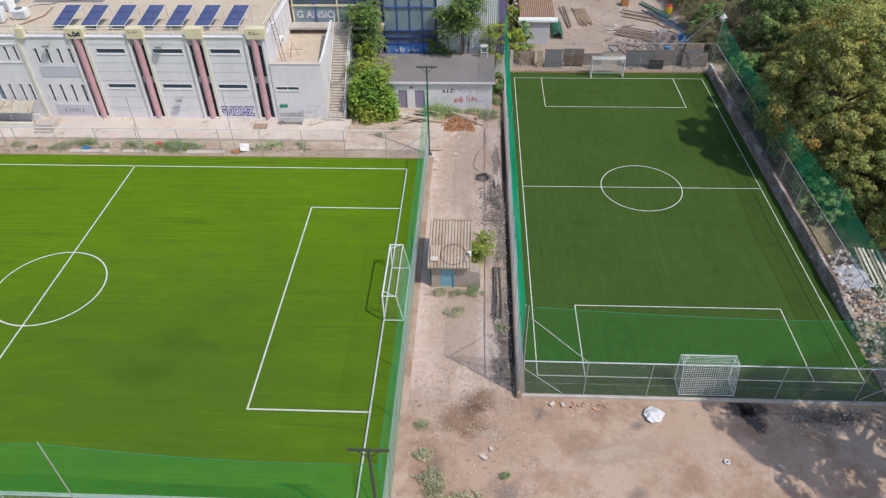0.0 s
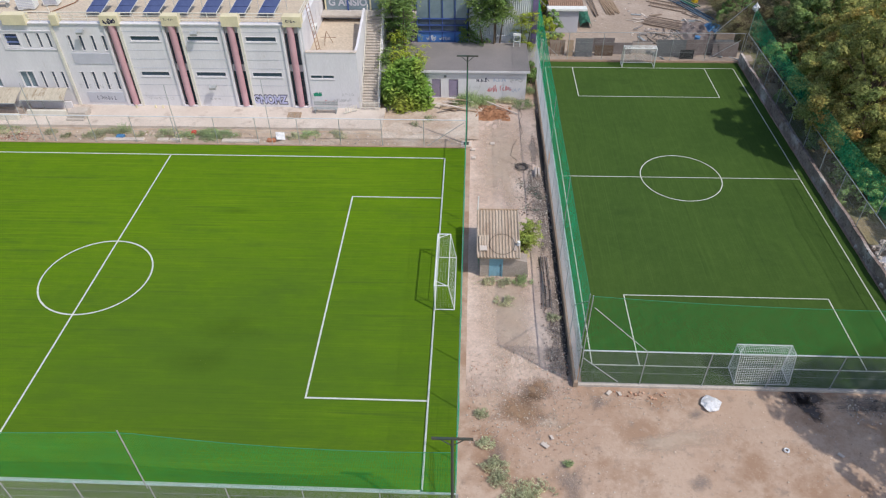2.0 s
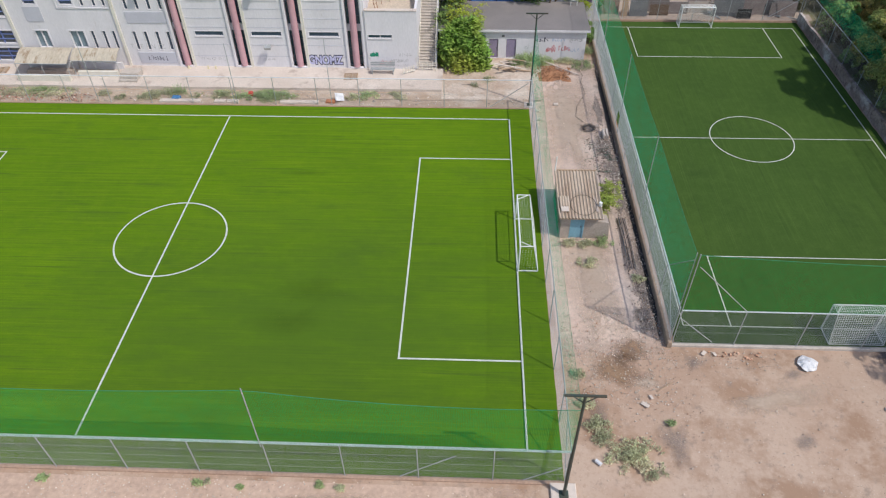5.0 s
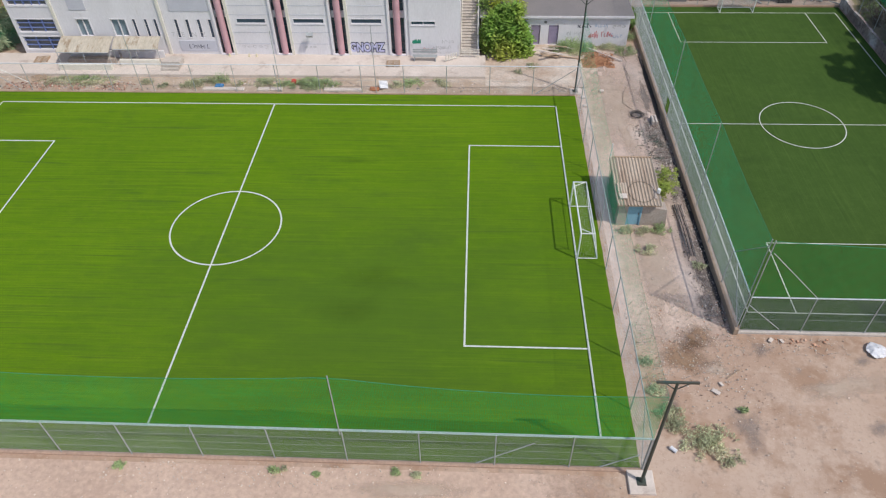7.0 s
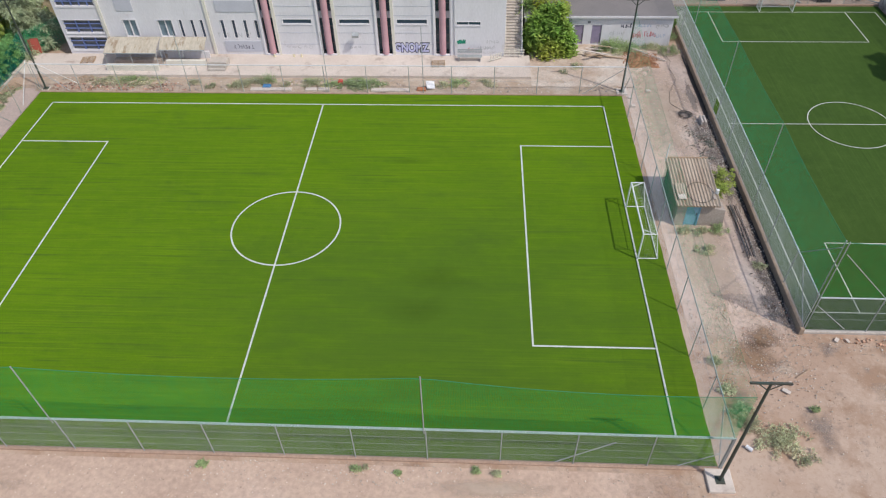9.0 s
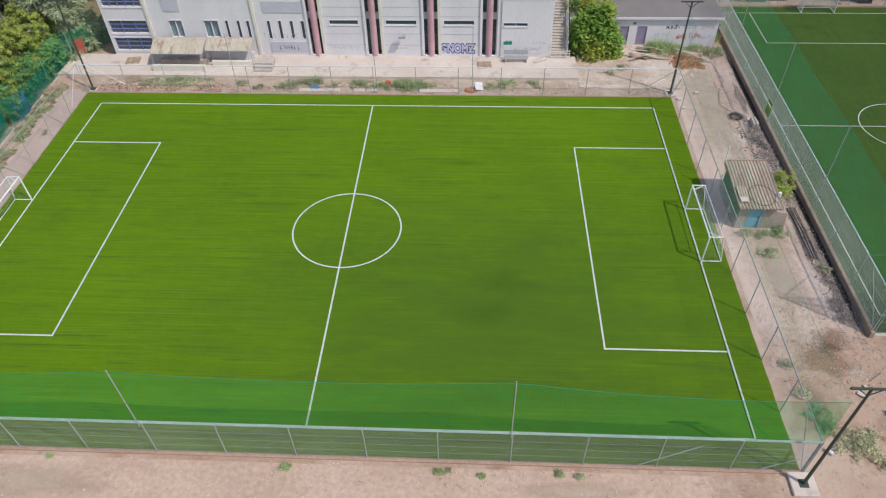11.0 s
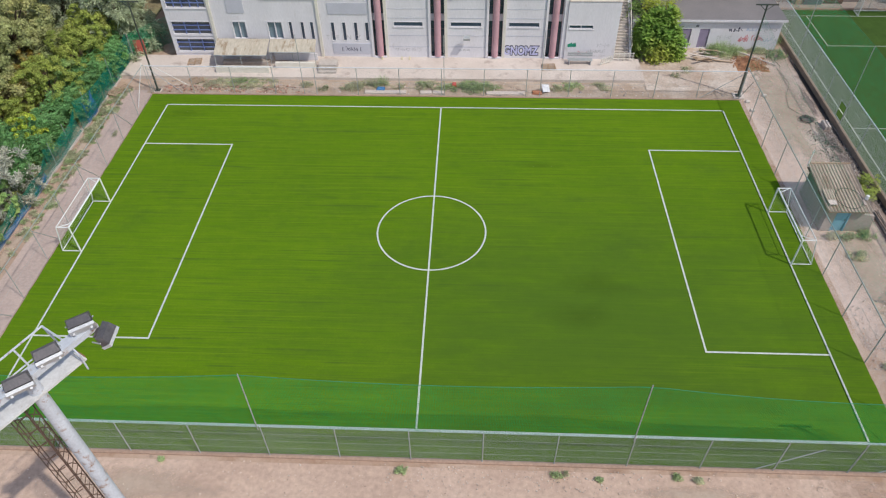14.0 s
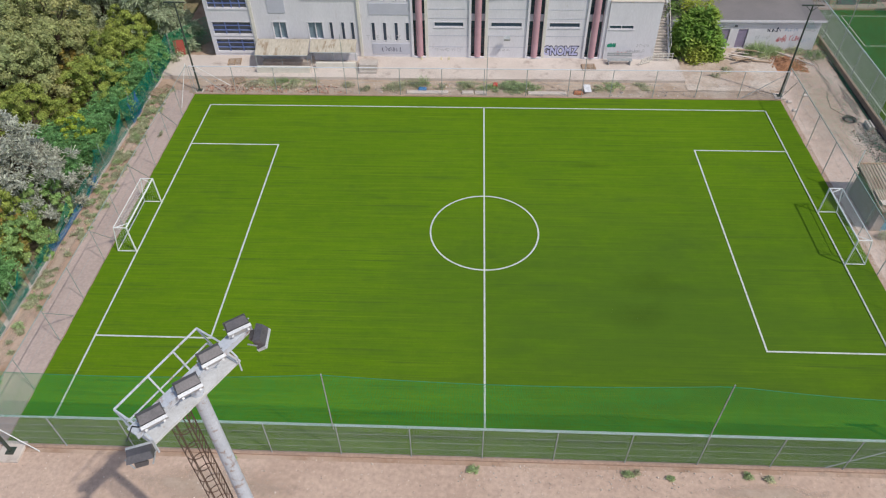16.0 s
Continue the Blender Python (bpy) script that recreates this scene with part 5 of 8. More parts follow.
for x0, z0, x1, z1 in LD:
    d = part("door", B().box(x0 + 0.03, 25.68, z0, x1 - 0.03, 25.73, z1 - 0.03), M_VDOOR, low, "grey violet metal door")
    part("handle", B().box(x1 - 0.16, 25.655, 1.0, x1 - 0.10, 25.68, 1.14), M_SLATE, d)
part("air_vent", B().box(22.9, 25.56, 2.2, 23.15, 25.598, 2.4), M_SLATE, low)
scribble(25.9, 1.75, 1.3, 0.4, 25.6, 11, P_DARK, "black graffiti tag on the low building", 20, 0.03)
scribble(27.5, 1.8, 1.2, 0.4, 25.6, 12, P_LBLUE, "pale blue graffiti letters on white render", 16, 0.035)
scribble(29.1, 1.75, 1.2, 0.45, 25.6, 13, P_GREY, "faint grey graffiti letters on white render", 9, 0.035)
scribble(27.0, 0.75, 0.9, 0.7, 25.6, 14, P_RED, "red graffiti scrawl on white render", 24, 0.032)
scribble(28.2, 0.9, 1.1, 0.5, 25.6, 15, P_RED, "faded red graffiti letters on white render", 15, 0.035)
scribble(12.9, 0.9, 1.6, 0.55, F - 0.12, 16, P_GREY, "grey graffiti scrawl on the annex wall", 24, 0.022)
scribble(13.6, 1.5, 1.2, 0.4, F - 0.12, 19, P_GREY, "grey graffiti scrawl on the annex wall", 14, 0.018)
scribble(12.4, 0.5, 2.2, 0.3, F - 0.12, 20, P_GREY, "faint grey graffiti scrawl on the annex wall", 24, 0.014)
scribble(25.0, 1.0, 1.4, 0.5, 25.6, 21, P_GREY, "faint grey graffiti scrawl on white render", 14, 0.016)
scribble(29.0, 0.8, 1.2, 0.5, 25.6, 22, P_LBLUE, "pale blue graffiti scrawl on white render", 14, 0.025)
scribble(11.6, 0.65, 1.4, 0.6, F - 0.12, 17, P_RED, "thin red graffiti scrawl on white render", 12, 0.015)
scribble(11.05, 1.5, 0.75, 0.42, F - 0.12, 18, P_GREEN, "green sprayed leaf shape on white render", 30, 0.06)

# taller building behind with blue curtain glazing
rear = thing("rear_building", (22, 32.6, 0), "tall building with blue framed curtain glazing and white cladding", "building")
part("plinth", B().box(19.4, 32.5, -0.05, 32.0, 33.2, 2.55), M_WALL, rear)
part("body", B().box(10.85, 33.2, -0.05, 32.0, 46, 12.5), M_SLATE, rear)
part("blue_panel", B().box(20.0, 32.48, 2.55, 25.05, 32.6, 3.66), M_BLUEP, rear, "bright blue glazed panel")
for x in (20.0, 21.25, 22.5, 23.75, 25.0):
    part("mullion", B().box(x - 0.04, 32.42, 2.55, x + 0.04, 32.62, 12.5), M_BLUE, rear)
for z in (3.7, 4.35, 5.0, 7.3, 9.6, 11.9):
    part("transom", B().box(19.95, 32.36, z - 0.035, 25.05, 32.63, z + 0.035), M_BLUE, rear)
for i in range(4):
    for z0, z1 in ((3.75, 4.3), (4.4, 4.95), (5.05, 7.25), (7.35, 9.55), (9.65, 11.85)):
        part("pane", B().box(20.06 + i * 1.25, 32.5, z0, 21.19 + i * 1.25, 32.54, z1), M_CURT if z0 > 5 else M_GLASS, rear)
part("post", B().box(19.3, 32.3, 2.55, 19.7, 32.9, 12.5), M_PURPLE, rear)
part("post", B().box(31.3, 32.3, 2.55, 31.8, 32.9, 12.5), M_PURPLE, rear)
cl = B()
for i in range(31):
    x = 25.15 + i * 0.2
    cl.add([(x, 32.55, 3.3), (x + 0.07, 32.45, 3.3), (x + 0.13, 32.45, 3.3), (x + 0.2, 32.55, 3.3), (x, 32.55, 12.5), (x + 0.07, 32.45, 12.5), (x + 0.13, 32.45, 12.5), (x + 0.2, 32.55, 12.5)],
           [(0, 1, 5, 4), (1, 2, 6, 5), (2, 3, 7, 6)])
part("cladding", cl, M_WHITECORR, rear, "white profiled metal cladding")
part("plinth_band", B().box(25.1, 32.42, 2.5, 31.3, 32.5, 3.3), M_GREYPAN, rear)
for i, x in enumerate((11.1, 13.3, 15.5, 17.4, 19.2)):
    part("mullion", B().box(x - 0.07, 32.4, 5.8, x + 0.07, 32.62, 12.5), M_YELLOW if i in (0, 2) else M_BLUE, rear)
for i in range(4):
    xa, xb = (11.1, 13.3, 15.5, 17.4, 19.2)[i:i + 2]
    for z0, z1 in ((5.85, 7.4), (7.55, 9.4), (9.5, 12.4)):
        part("pane", B().box(xa + 0.08, 32.5, z0, xb - 0.08, 32.54, z1), M_CURT if z0 < 7 else M_GLASS, rear)
part("transom", B().box(11.0, 32.36, 7.4, 19.2, 32.63, 7.55), M_YELLOW, rear)
part("under_wall", B().box(10.85, 32.42, -0.05, 19.3, 33.1, 5.8), M_WALL, rear)
text_mesh("glass_lettering", "G ANSIO", 11.4, 32.49, 6.25, 0.95, M_GREYPAN, "large pale letters on the dark glazing", 0.03)
# scrap and a box on the low roof
solid("roof_stand", B().box(29.5, 30.6, 3.02, 29.56, 30.66, 4.3).box(30.1, 30.6, 3.02, 30.16, 30.66, 4.3).box(29.45, 30.55, 4.1, 30.2, 30.75, 4.3).box(29.5, 30.6, 3.5, 30.16, 30.66, 3.56), M_WHITEMET, "white metal stand on the felt roof", "stand", at=(29.8, 30.6, 3.02))
scribble(20.9, 2.75, 1.0, 0.6, 32.48, 31, M_TARP, "white graffiti scrawl on the blue panel", 18, 0.05)
scribble(22.2, 2.8, 1.1, 0.4, 32.48, 32, M_TARP, "white graffiti scrawl on the blue panel", 14, 0.04)


# ---- goals ----
def goal(at, yaw, w, h, top_d, base_d, r, label, net_cell, net_w, group, front_brace=True, mid_frame=False):
    """A free-standing goal; its mouth looks along +x before the turn, its net hangs behind."""
    x, y, z = at
    g = thing("goal", at, label, "goal", group)

    def P(a, b, c):
        return (x + a, y + b, z + c)

    hw = w / 2
    for s in (-1, 1):
        part("goalpost", B().tube(P(0, s * hw, 0), P(0, s * hw, h), r, 10), M_WHITEMET, g)
        part("top_arm", B().tube(P(0, s * hw, h), P(-top_d, s * hw, h), r * 0.6, 8), M_WHITEMET, g)
        part("back_stay", B().tube(P(-top_d, s * hw, h), P(-base_d, s * hw, 0.03), r * 0.6, 8), M_WHITEMET, g)
        part("ground_bar", B().tube(P(0, s * hw, 0.03), P(-base_d, s * hw, 0.03), r * 0.6, 8), M_WHITEMET, g)
        if front_brace:
            part("corner_brace", B().tube(P(-top_d * 0.9, s * hw, h), P(-0.02, s * (hw - 0.45), h), r * 0.5, 6), M_WHITEMET, g)
    part("crossbar", B().tube(P(0, -hw, h), P(0, hw, h), r, 10), M_WHITEMET, g)
    part("back_bar", B().tube(P(-base_d, -hw, 0.03), P(-base_d, hw, 0.03), r * 0.6, 8), M_WHITEMET, g)
    part("top_back_bar", B().tube(P(-top_d, -hw, h), P(-top_d, hw, h), r * 0.5, 8), M_WHITEMET, g)
    nb = B()
    # back, roof and sides of the net, as threads
    k = int(w / net_cell)
    for i in range(k + 1):
        b = -hw + w * i / k
        thread(nb, P(-top_d, b, h), P(-base_d * 0.97, b, 0.05), net_w)
        nb.strip(P(-0.03, b, h), P(-top_d, b, h - 0.05), net_w, (0, 0, 1))
    k = int(h / net_cell)
    for i in range(k + 1):
        c = h * i / k
        d = base_d + (top_d - base_d) * c / h
        thread(nb, P(-d * 0.99, -hw, c), P(-d * 0.99, hw, c), net_w)
        for s in (-1, 1):
            nb.strip(P(-0.03, s * hw, c), P(-d, s * hw, c), net_w, (0, 1, 0))
    k = max(2, int(base_d / net_cell))
    for i in range(1, k):
        d = base_d * i / k
        for s in (-1, 1):
            top = h if d <= top_d else h * (base_d - d) / max(1e-6, base_d - top_d)
            nb.strip(P(-d, s * hw, 0.04), P(-d, s * hw, top), net_w, (0, 1, 0))
    for i in range(1, max(2, int(top_d / net_cell))):
        nb.strip(P(-i * net_cell, -hw, h - 0.02), P(-i * net_cell, hw, h - 0.02), net_w, (0, 0, 1))
    tagged(part("goal_net", nb, M_GOALNET, g), kind="stuff")
    g.rotation_euler = (0, 0, radians(yaw))
    return g


goal((-23.42, -0.1, 0.02), 0, 5.1, 2.15, 0.85, 1.25, 0.055, "white tubular steel football goal with a thin net", 0.16, 0.004, "goals of the large pitch")
goal((23.42, 0.0, 0.02), 180, 5.1, 2.15, 0.85, 1.25, 0.055, "white tubular steel football goal with a thin net", 0.16, 0.004, "goals of the large pitch")
goal((42.55, -6.8, 0.02), 90, 3.1, 2.05, 0.7, 1.2, 0.045, "small white goal with a dense white net", 0.12, 0.024, "goals of the small pitch")
goal((42.4, 32.5, 0.02), -90, 3.2, 2.05, 0.7, 1.1, 0.045, "small white goal with a dense white net", 0.11, 0.018, "goals of the small pitch")


# ---- steel poles at the pitch corners ----
def corner_pole(x, y, h, slab_size, label, turn=0.0):
    p = thing("steel_pole", (x, y, 0), label, "pole", "steel poles at the corners of the large pitch")
    part("shaft", B().tube((x, y, 0.1), (x, y, h), 0.085, 10, 0.06), M_POLE, p)
    c, s = math.cos(turn), math.sin(turn)
    part("crossarm", B().obox(Matrix.Translation((x, y, h - 0.05)) @ pose(0, 0, 0, 0, 0, math.degrees(turn)), 1.7, 0.09, 0.09), M_POLE, p)
    for k in (-1, 1):
        part("strut", B().tube((x, y, h - 0.55), (x + c * 0.5 * k, y + s * 0.5 * k, h - 0.1), 0.025, 6), M_POLE, p)
    part("foot_plate", B().box(x - 0.22, y - 0.22, 0.10, x + 0.22, y + 0.22, 0.14), M_POLE, p)
    if slab_size:
        part("concrete_base", B().cbox(x - slab_size, y - slab_size, -0.1, x + slab_size, y + slab_size, 0.11), M_APRON, p)
    return p


corner_pole(25.15, 17.45, 8.2, 0.45, "dark green steel pole with a crossarm on a concrete base")
corner_pole(25.0, -17.8, 8.25, 0.62, "dark rusty steel pole with a crossarm on a concrete base")
corner_pole(-24.9, 17.3, 8.2, 0.3, "dark green steel pole with a crossarm beside the path")
corner_pole(-24.7, -17.55, 8.2, 0.6, "dark rusty steel pole with a crossarm on a concrete base")
solid("corner_prop", B().tube((-25.7, 14.6, 0.03), (-25.35, 16.9, 3.0), 0.025, 6).tube((-22.4, 18.2, 0.05), (-24.8, 17.2, 2.6), 0.022, 6), M_WHITEMET, "white steel props at the fence corner", "prop", at=(-25, 17, 0))
solid("corner_prop", B().tube((-23.2, -17.5, 0.05), (-25.0, -17.3, 2.4), 0.028, 6), M_WHITEMET, "white steel prop at the fence corner", "prop", at=(-24, -17.4, 0))
for x, y, h in ((0.2, 17.05, 5.6), (-11.9, 17.05, 5.6), (8.35, 17.05, 6.1)):
    solid("thin_net_post", B().tube((x, y, 0), (x, y, h), 0.03, 6), M_GALV, "thin grey steel post standing at the fence", "post", "thin posts at the far fence", at=(x, y, 0))

# ---- floodlight mast ----
mx, my = -7.35, -26.0
tower = thing("floodlight_mast", (mx, my, 0), "tall grey-white steel floodlight mast with a railed platform and rust streaks", "floodlight mast")
part("shaft", B().tube((mx, my, 0), (mx, my, 19.45), 0.27, 20, 0.16), M_MAST, tower, smooth=False)
part("mast_cap", B().tube((mx, my, 19.45), (mx, my, 19.5), 0.2, 16), M_ALU, tower)
part("concrete_footing", B().cbox(mx - 0.9, my - 0.9, -0.1, mx + 0.9, my + 0.9, 0.25), M_APRON, tower)
du = Vector((0.50, 0.866, 0)).normalized()      # along the platform
dn = Vector((-du.y, du.x, 0))                   # towards the railed side
TM = Matrix(((du.x, dn.x, 0, mx), (du.y, dn.y, 0, my), (0, 0, 1, -0.45), (0, 0, 0, 1)))


def tp(a, b, c):
    return tuple(TM @ Vector((a, b, c)))


def tbox(b, a0, b0, z0, a1, b1, z1):
    return b.obox(TM @ Matrix.Translation(((a0 + a1) / 2, (b0 + b1) / 2, (z0 + z1) / 2)), a1 - a0, b1 - b0, z1 - z0)


part("platform", tbox(B(), -1.50, -0.20, 19.36, 1.22, 0.30, 19.42), M_DECK, tower, "rusty white steel grating platform")
part("lamp_beam", tbox(tbox(B(), -1.68, -0.15, 19.98, 1.85, 0.15, 20.05), -1.68, -0.15, 19.88, 1.85, -0.11, 19.98), M_MAST, tower)
for a in (-1.4, -0.5, 0.5, 1.25):
    part("platform_bracket", B().tube(tp(a, -0.04, 19.32), tp(a, 0.42, 19.32), 0.03, 6), M_RUST, tower)
part("guard_rail", B().tube(tp(-1.5, 0.82, 20.0), tp(1.1, 0.98, 20.0), 0.028, 6).tube(tp(-1.5, 0.66, 19.55), tp(1.1, 0.78, 19.55), 0.022, 6), M_MAST, tower)
for a in (-1.5, -0.5, 0.3, 1.1):
    part("rail_post", B().tube(tp(a, 0.91 + 0.06 * a, 20.0), tp(a, 0.32, 19.36), 0.024, 6), M_MAST, tower)
for a in (-1.5, 1.1):
    part("end_rail", B().tube(tp(a, 0.91 + 0.06 * a, 20.0), tp(a, 0.1, 20.0), 0.026, 6).tube(tp(a, 0.72 + 0.05 * a, 19.55), tp(a, -0.2, 19.5), 0.02, 6), M_MAST, tower)
    part("end_rail", B().tube(tp(a, -0.3, 19.2), tp(a, -0.3, 19.75), 0.022, 6).tube(tp(a, -0.3, 19.75), tp(a, 0.0, 19.95), 0.022, 6), M_MAST, tower)


def floodlight(a, b, z, tilt, yaw):
    """Dark housing with ribs, a bright reflector face below and a yoke to the beam."""
    m = TM @ Matrix.Translation((a, b, z)) @ pose(0, 0, 0, 0, 0, yaw) @ pose(0, 0, 0, tilt, 0, 0)
    body = B()
    q = [(-0.28, -0.15, 0.04), (0.28, -0.15, 0.04), (0.28, 0.17, 0.14), (-0.28, 0.17, 0.14), (-0.27, -0.13, 0.29), (0.27, -0.13, 0.29), (0.24, 0.08, 0.28), (-0.24, 0.08, 0.28)]
    body.add([tuple(m @ Vector(p)) for p in q], [(3, 2, 1, 0), (4, 5, 6, 7), (0, 1, 5, 4), (1, 2, 6, 5), (2, 3, 7, 6), (3, 0, 4, 7)])
    lamp = part("floodlight", body, M_LAMP, tower, "dark grey floodlight housing")
    part("reflector", B().obox(m @ Matrix.Translation((0, -0.19, 0.14)), 0.58, 0.08, 0.26), M_ALU, lamp)
    part("gear_box", B().obox(m @ Matrix.Translation((0, 0.10, 0.03)), 0.26, 0.10, 0.12), M_LAMP, lamp)
    for s in (-0.31, 0.31):
        part("yoke_arm", B().tube(tuple(m @ Vector((s, 0, 0.15))), tuple(m @ Vector((s * 0.6, 0.05, -0.12))), 0.02, 5), M_GALV, lamp)
    for s in (-0.2, 0.2):
        part("clip", B().obox(m @ Matrix.Translation((s, -0.26, 0.16)), 0.05, 0.05, 0.05), M_ALU, lamp)


for a, b, z, tilt, yaw in ((1.60, 0.08, 20.15, 24, -24), (0.62, -0.02, 20.15, 32, -20), (-0.22, -0.16, 20.12, 32, -22), (-1.20, -0.10, 20.12, 30, -22), (1.72, -0.30, 19.82, 60, 34), (-1.92, -0.42, 19.6, 14, 140)):
    floodlight(a, b, z, tilt, yaw)
part("cable", B().path([tp(-1.9, -0.1, 20.06), tp(-1.6, 0.05, 20.12), tp(-1.5, -0.1, 20.07), tp(-1.3, 0.0, 20.1)], 0.015, 5).path([tp(1.3, 0.05, 20.08), tp(1.5, -0.1, 20.14), tp(1.7, 0.0, 20.08)], 0.015, 5), M_BLACK, tower)
# ladder with a hooped cage on the west side of the shaft
lx0 = Vector((-0.80, -0.25, 0)).normalized()
lx1 = Vector((-lx0.y, lx0.x, 0))
LZ = (2.2, 18.6)
for s in (-0.2, 0.2):
    part("ladder_rail", B().tube(tuple(Vector((mx, my, LZ[0])) + lx0 * 0.40 + lx1 * s), tuple(Vector((mx, my, LZ[1])) + lx0 * 0.40 + lx1 * s), 0.02, 5), M_CAGE, tower)
for i in range(56):
    c = Vector((mx, my, LZ[0] + 0.3 * i)) + lx0 * 0.40
    part("rung", B().tube(tuple(c - lx1 * 0.2), tuple(c + lx1 * 0.2), 0.012, 4), M_CAGE, tower)
for i in range(28):
    z = LZ[0] + 0.6 * i
    c = Vector((mx, my, z)) + lx0 * 0.62
    pts = [tuple(c + lx0 * 0.28 * math.cos(w) + lx1 * 0.28 * math.sin(w)) for w in [radians(-130 + 26 * k) for k in range(11)]]
    part("cage_hoop", B().path(pts, 0.014, 4), M_CAGE, tower)
for w in (-80, -30, 30, 80):
    o = lx0 * (0.62 + 0.28 * math.cos(radians(w))) + lx1 * 0.28 * math.sin(radians(w))
    part("cage_bar", B().tube(tuple(Vector((mx, my, LZ[0])) + o), tuple(Vector((mx, my, LZ[1])) + o), 0.012, 4), M_CAGE, tower)

# ---- shack in the alley ----
SX0, SX1, SY0, SY1 = 26.3, 28.7, 0.75, 4.7
shack = thing("shack", (27.5, 2.7, 0), "small rough rendered shack with a corrugated roof and pale blue door", "shack")
part("front_wall", wall_with(SX0, SX1, -0.05, 2.0, SY0, SY0 + 0.18, [(26.98, 0.0, 27.78, 1.85)]), M_SHACK, shack)
part("side_wall", B().box(SX0, SY0 + 0.18, -0.05, SX0 + 0.18, SY1, 2.2), M_SHACK, shack)
part("side_wall", B().box(SX1 - 0.18, SY0 + 0.18, -0.05, SX1, SY1, 2.2), M_SHACK, shack)
part("rear_wall", B().box(SX0 + 0.18, SY1 - 0.18, -0.05, SX1 - 0.18, SY1, 2.2), M_SHACK, shack)
part("wing_wall", B().add([(SX1, SY0, -0.05), (29.6, SY0, -0.05), (29.6, SY0 + 0.9, -0.05), (SX1, SY0 + 0.9, -0.05), (SX1, SY0, 1.5), (29.45, SY0, 1.35), (29.45, SY0 + 0.9, 1.3), (SX1, SY0 + 0.9, 1.5)],
                          [(4, 5, 6, 7), (0, 1, 5, 4), (1, 2, 6, 5), (2, 3, 7, 6), (3, 0, 4, 7)]), M_SHACK, shack)
d = part("door", B().box(27.0, SY0 + 0.05, 0.02, 27.76, SY0 + 0.1, 1.83), M_DOOR, shack, "faded pale blue wooden door")
part("handle", B().box(27.62, SY0 + 0.02, 0.9, 27.68, SY0 + 0.05, 1.05), M_SLATE, d)
part("door_frame", B().box(26.92, SY0 - 0.02, 0, 27.0, SY0 + 0.12, 1.9).box(27.76, SY0 - 0.02, 0, 27.84, SY0 + 0.12, 1.9), M_DOOR, shack)


def corrugated(x0, x1, y0, z0, y1, z1, pitch_w, amp, n_side=4):
    cols = int((x1 - x0) / pitch_w * n_side)
    return B().sheet(lambda u, v: (x0 + (x1 - x0) * u, y0 + (y1 - y0) * v, z0 + (z1 - z0) * v + amp * math.sin(2 * math.pi * (x1 - x0) * u / pitch_w)), cols, 2)


for i, (y0, y1, dz) in enumerate(((0.35, 2.75, 0.0), (2.6, 4.95, 0.03))):
    za, zb = 2.05 + 0.09 * (y0 - 0.35) + dz, 2.05 + 0.09 * (y1 - 0.35) + dz
    part("roof_sheet", corrugated(26.05, 28.95, y0, za, y1, zb, 0.215, 0.05), M_CORR, shack, "weathered corrugated roof sheet")
    part("roof_underside", B().box(26.1, y0 + 0.03, za - 0.12, 28.9, y1 - 0.05, za - 0.06), M_WOOD, shack)
solid("roof_patch_sheet", corrugated(26.2, 26.85, 1.2, 2.22, 2.3, 2.36, 0.17, 0.03), M_CORR, "small corrugated sheet lying on the shack roof", "roof sheet", at=(26.5, 1.8, 2.2))
solid("roof_board", B().box(26.25, 0.85, 2.2, 26.75, 1.35, 2.25), M_APRON, "pale square board on the shack roof", "board", at=(26.5, 1.1, 2.2))
solid("hose_loop", B().path([(27.75 + 0.85 * math.cos(w), 1.55 + 0.95 * math.sin(w), 2.22 + 0.085 * math.sin(w)) for w in [2 * math.pi * k / 22 for k in range(23)]], 0.016, 5), M_BLACK, "black hose laid in a loop on the shack roof", "hose", at=(27.7, 1.5, 2.2))
solid("white_can", B().tube((28.85, 1.5, 2.2), (28.85, 1.5, 2.5), 0.11, 12), M_WHITEMET, "small white can at the roof edge", "can", at=(28.85, 1.5, 2.2))
solid("roof_pipe", B().tube((26.1, 4.9, 2.3), (26.15, 5.0, 3.6), 0.04, 8), M_WHITEMET, "thin white pipe at the shack corner", "pipe", at=(26.1, 4.9, 2.3))
solid("ridge_beam", B().obox(Matrix.Translation((27.6, 4.98, 2.5)), 2.7, 0.1, 0.1), M_WOOD, "grey timber along the roof end", "beam", at=(27.6, 5, 2.5))
dr = net_threads(B(), (26.2, 1.0), (26.2, 4.8), 0.1, lambda u: 2.1, 0.08, 0.006, 0.05)
solid("draped_netting", dr, M_NET, "green netting hung on the shack side wall", "netting", at=(26.2, 2.8, 0))

# ---- alley clutter ----
def pipe_bundle(x, y, length, n):
    t = thing("pipe_bundle", (x, y, 0), "bundle of long black plastic pipes on the ground", "pipes")
    for i in range(n):
        a = x + (i % 5) * 0.13 + random.uniform(-0.03, 0.03)
        z = 0.05 + 0.09 * (i // 5)
        part("pipe", B().path([(a, y - length / 2, z), (a + random.uniform(-0.1, 0.1), y, z + 0.01), (a + random.uniform(-0.12, 0.12), y + length / 2, z)], 0.024, 6), M_SLATE if i % 3 else M_BLACK, t)


pipe_bundle(30.45, 0.3, 5.0, 7)
coil = thing("cable_coil", (29.75, 14.0, 0), "coil of black cable lying on the alley", "cable coil")
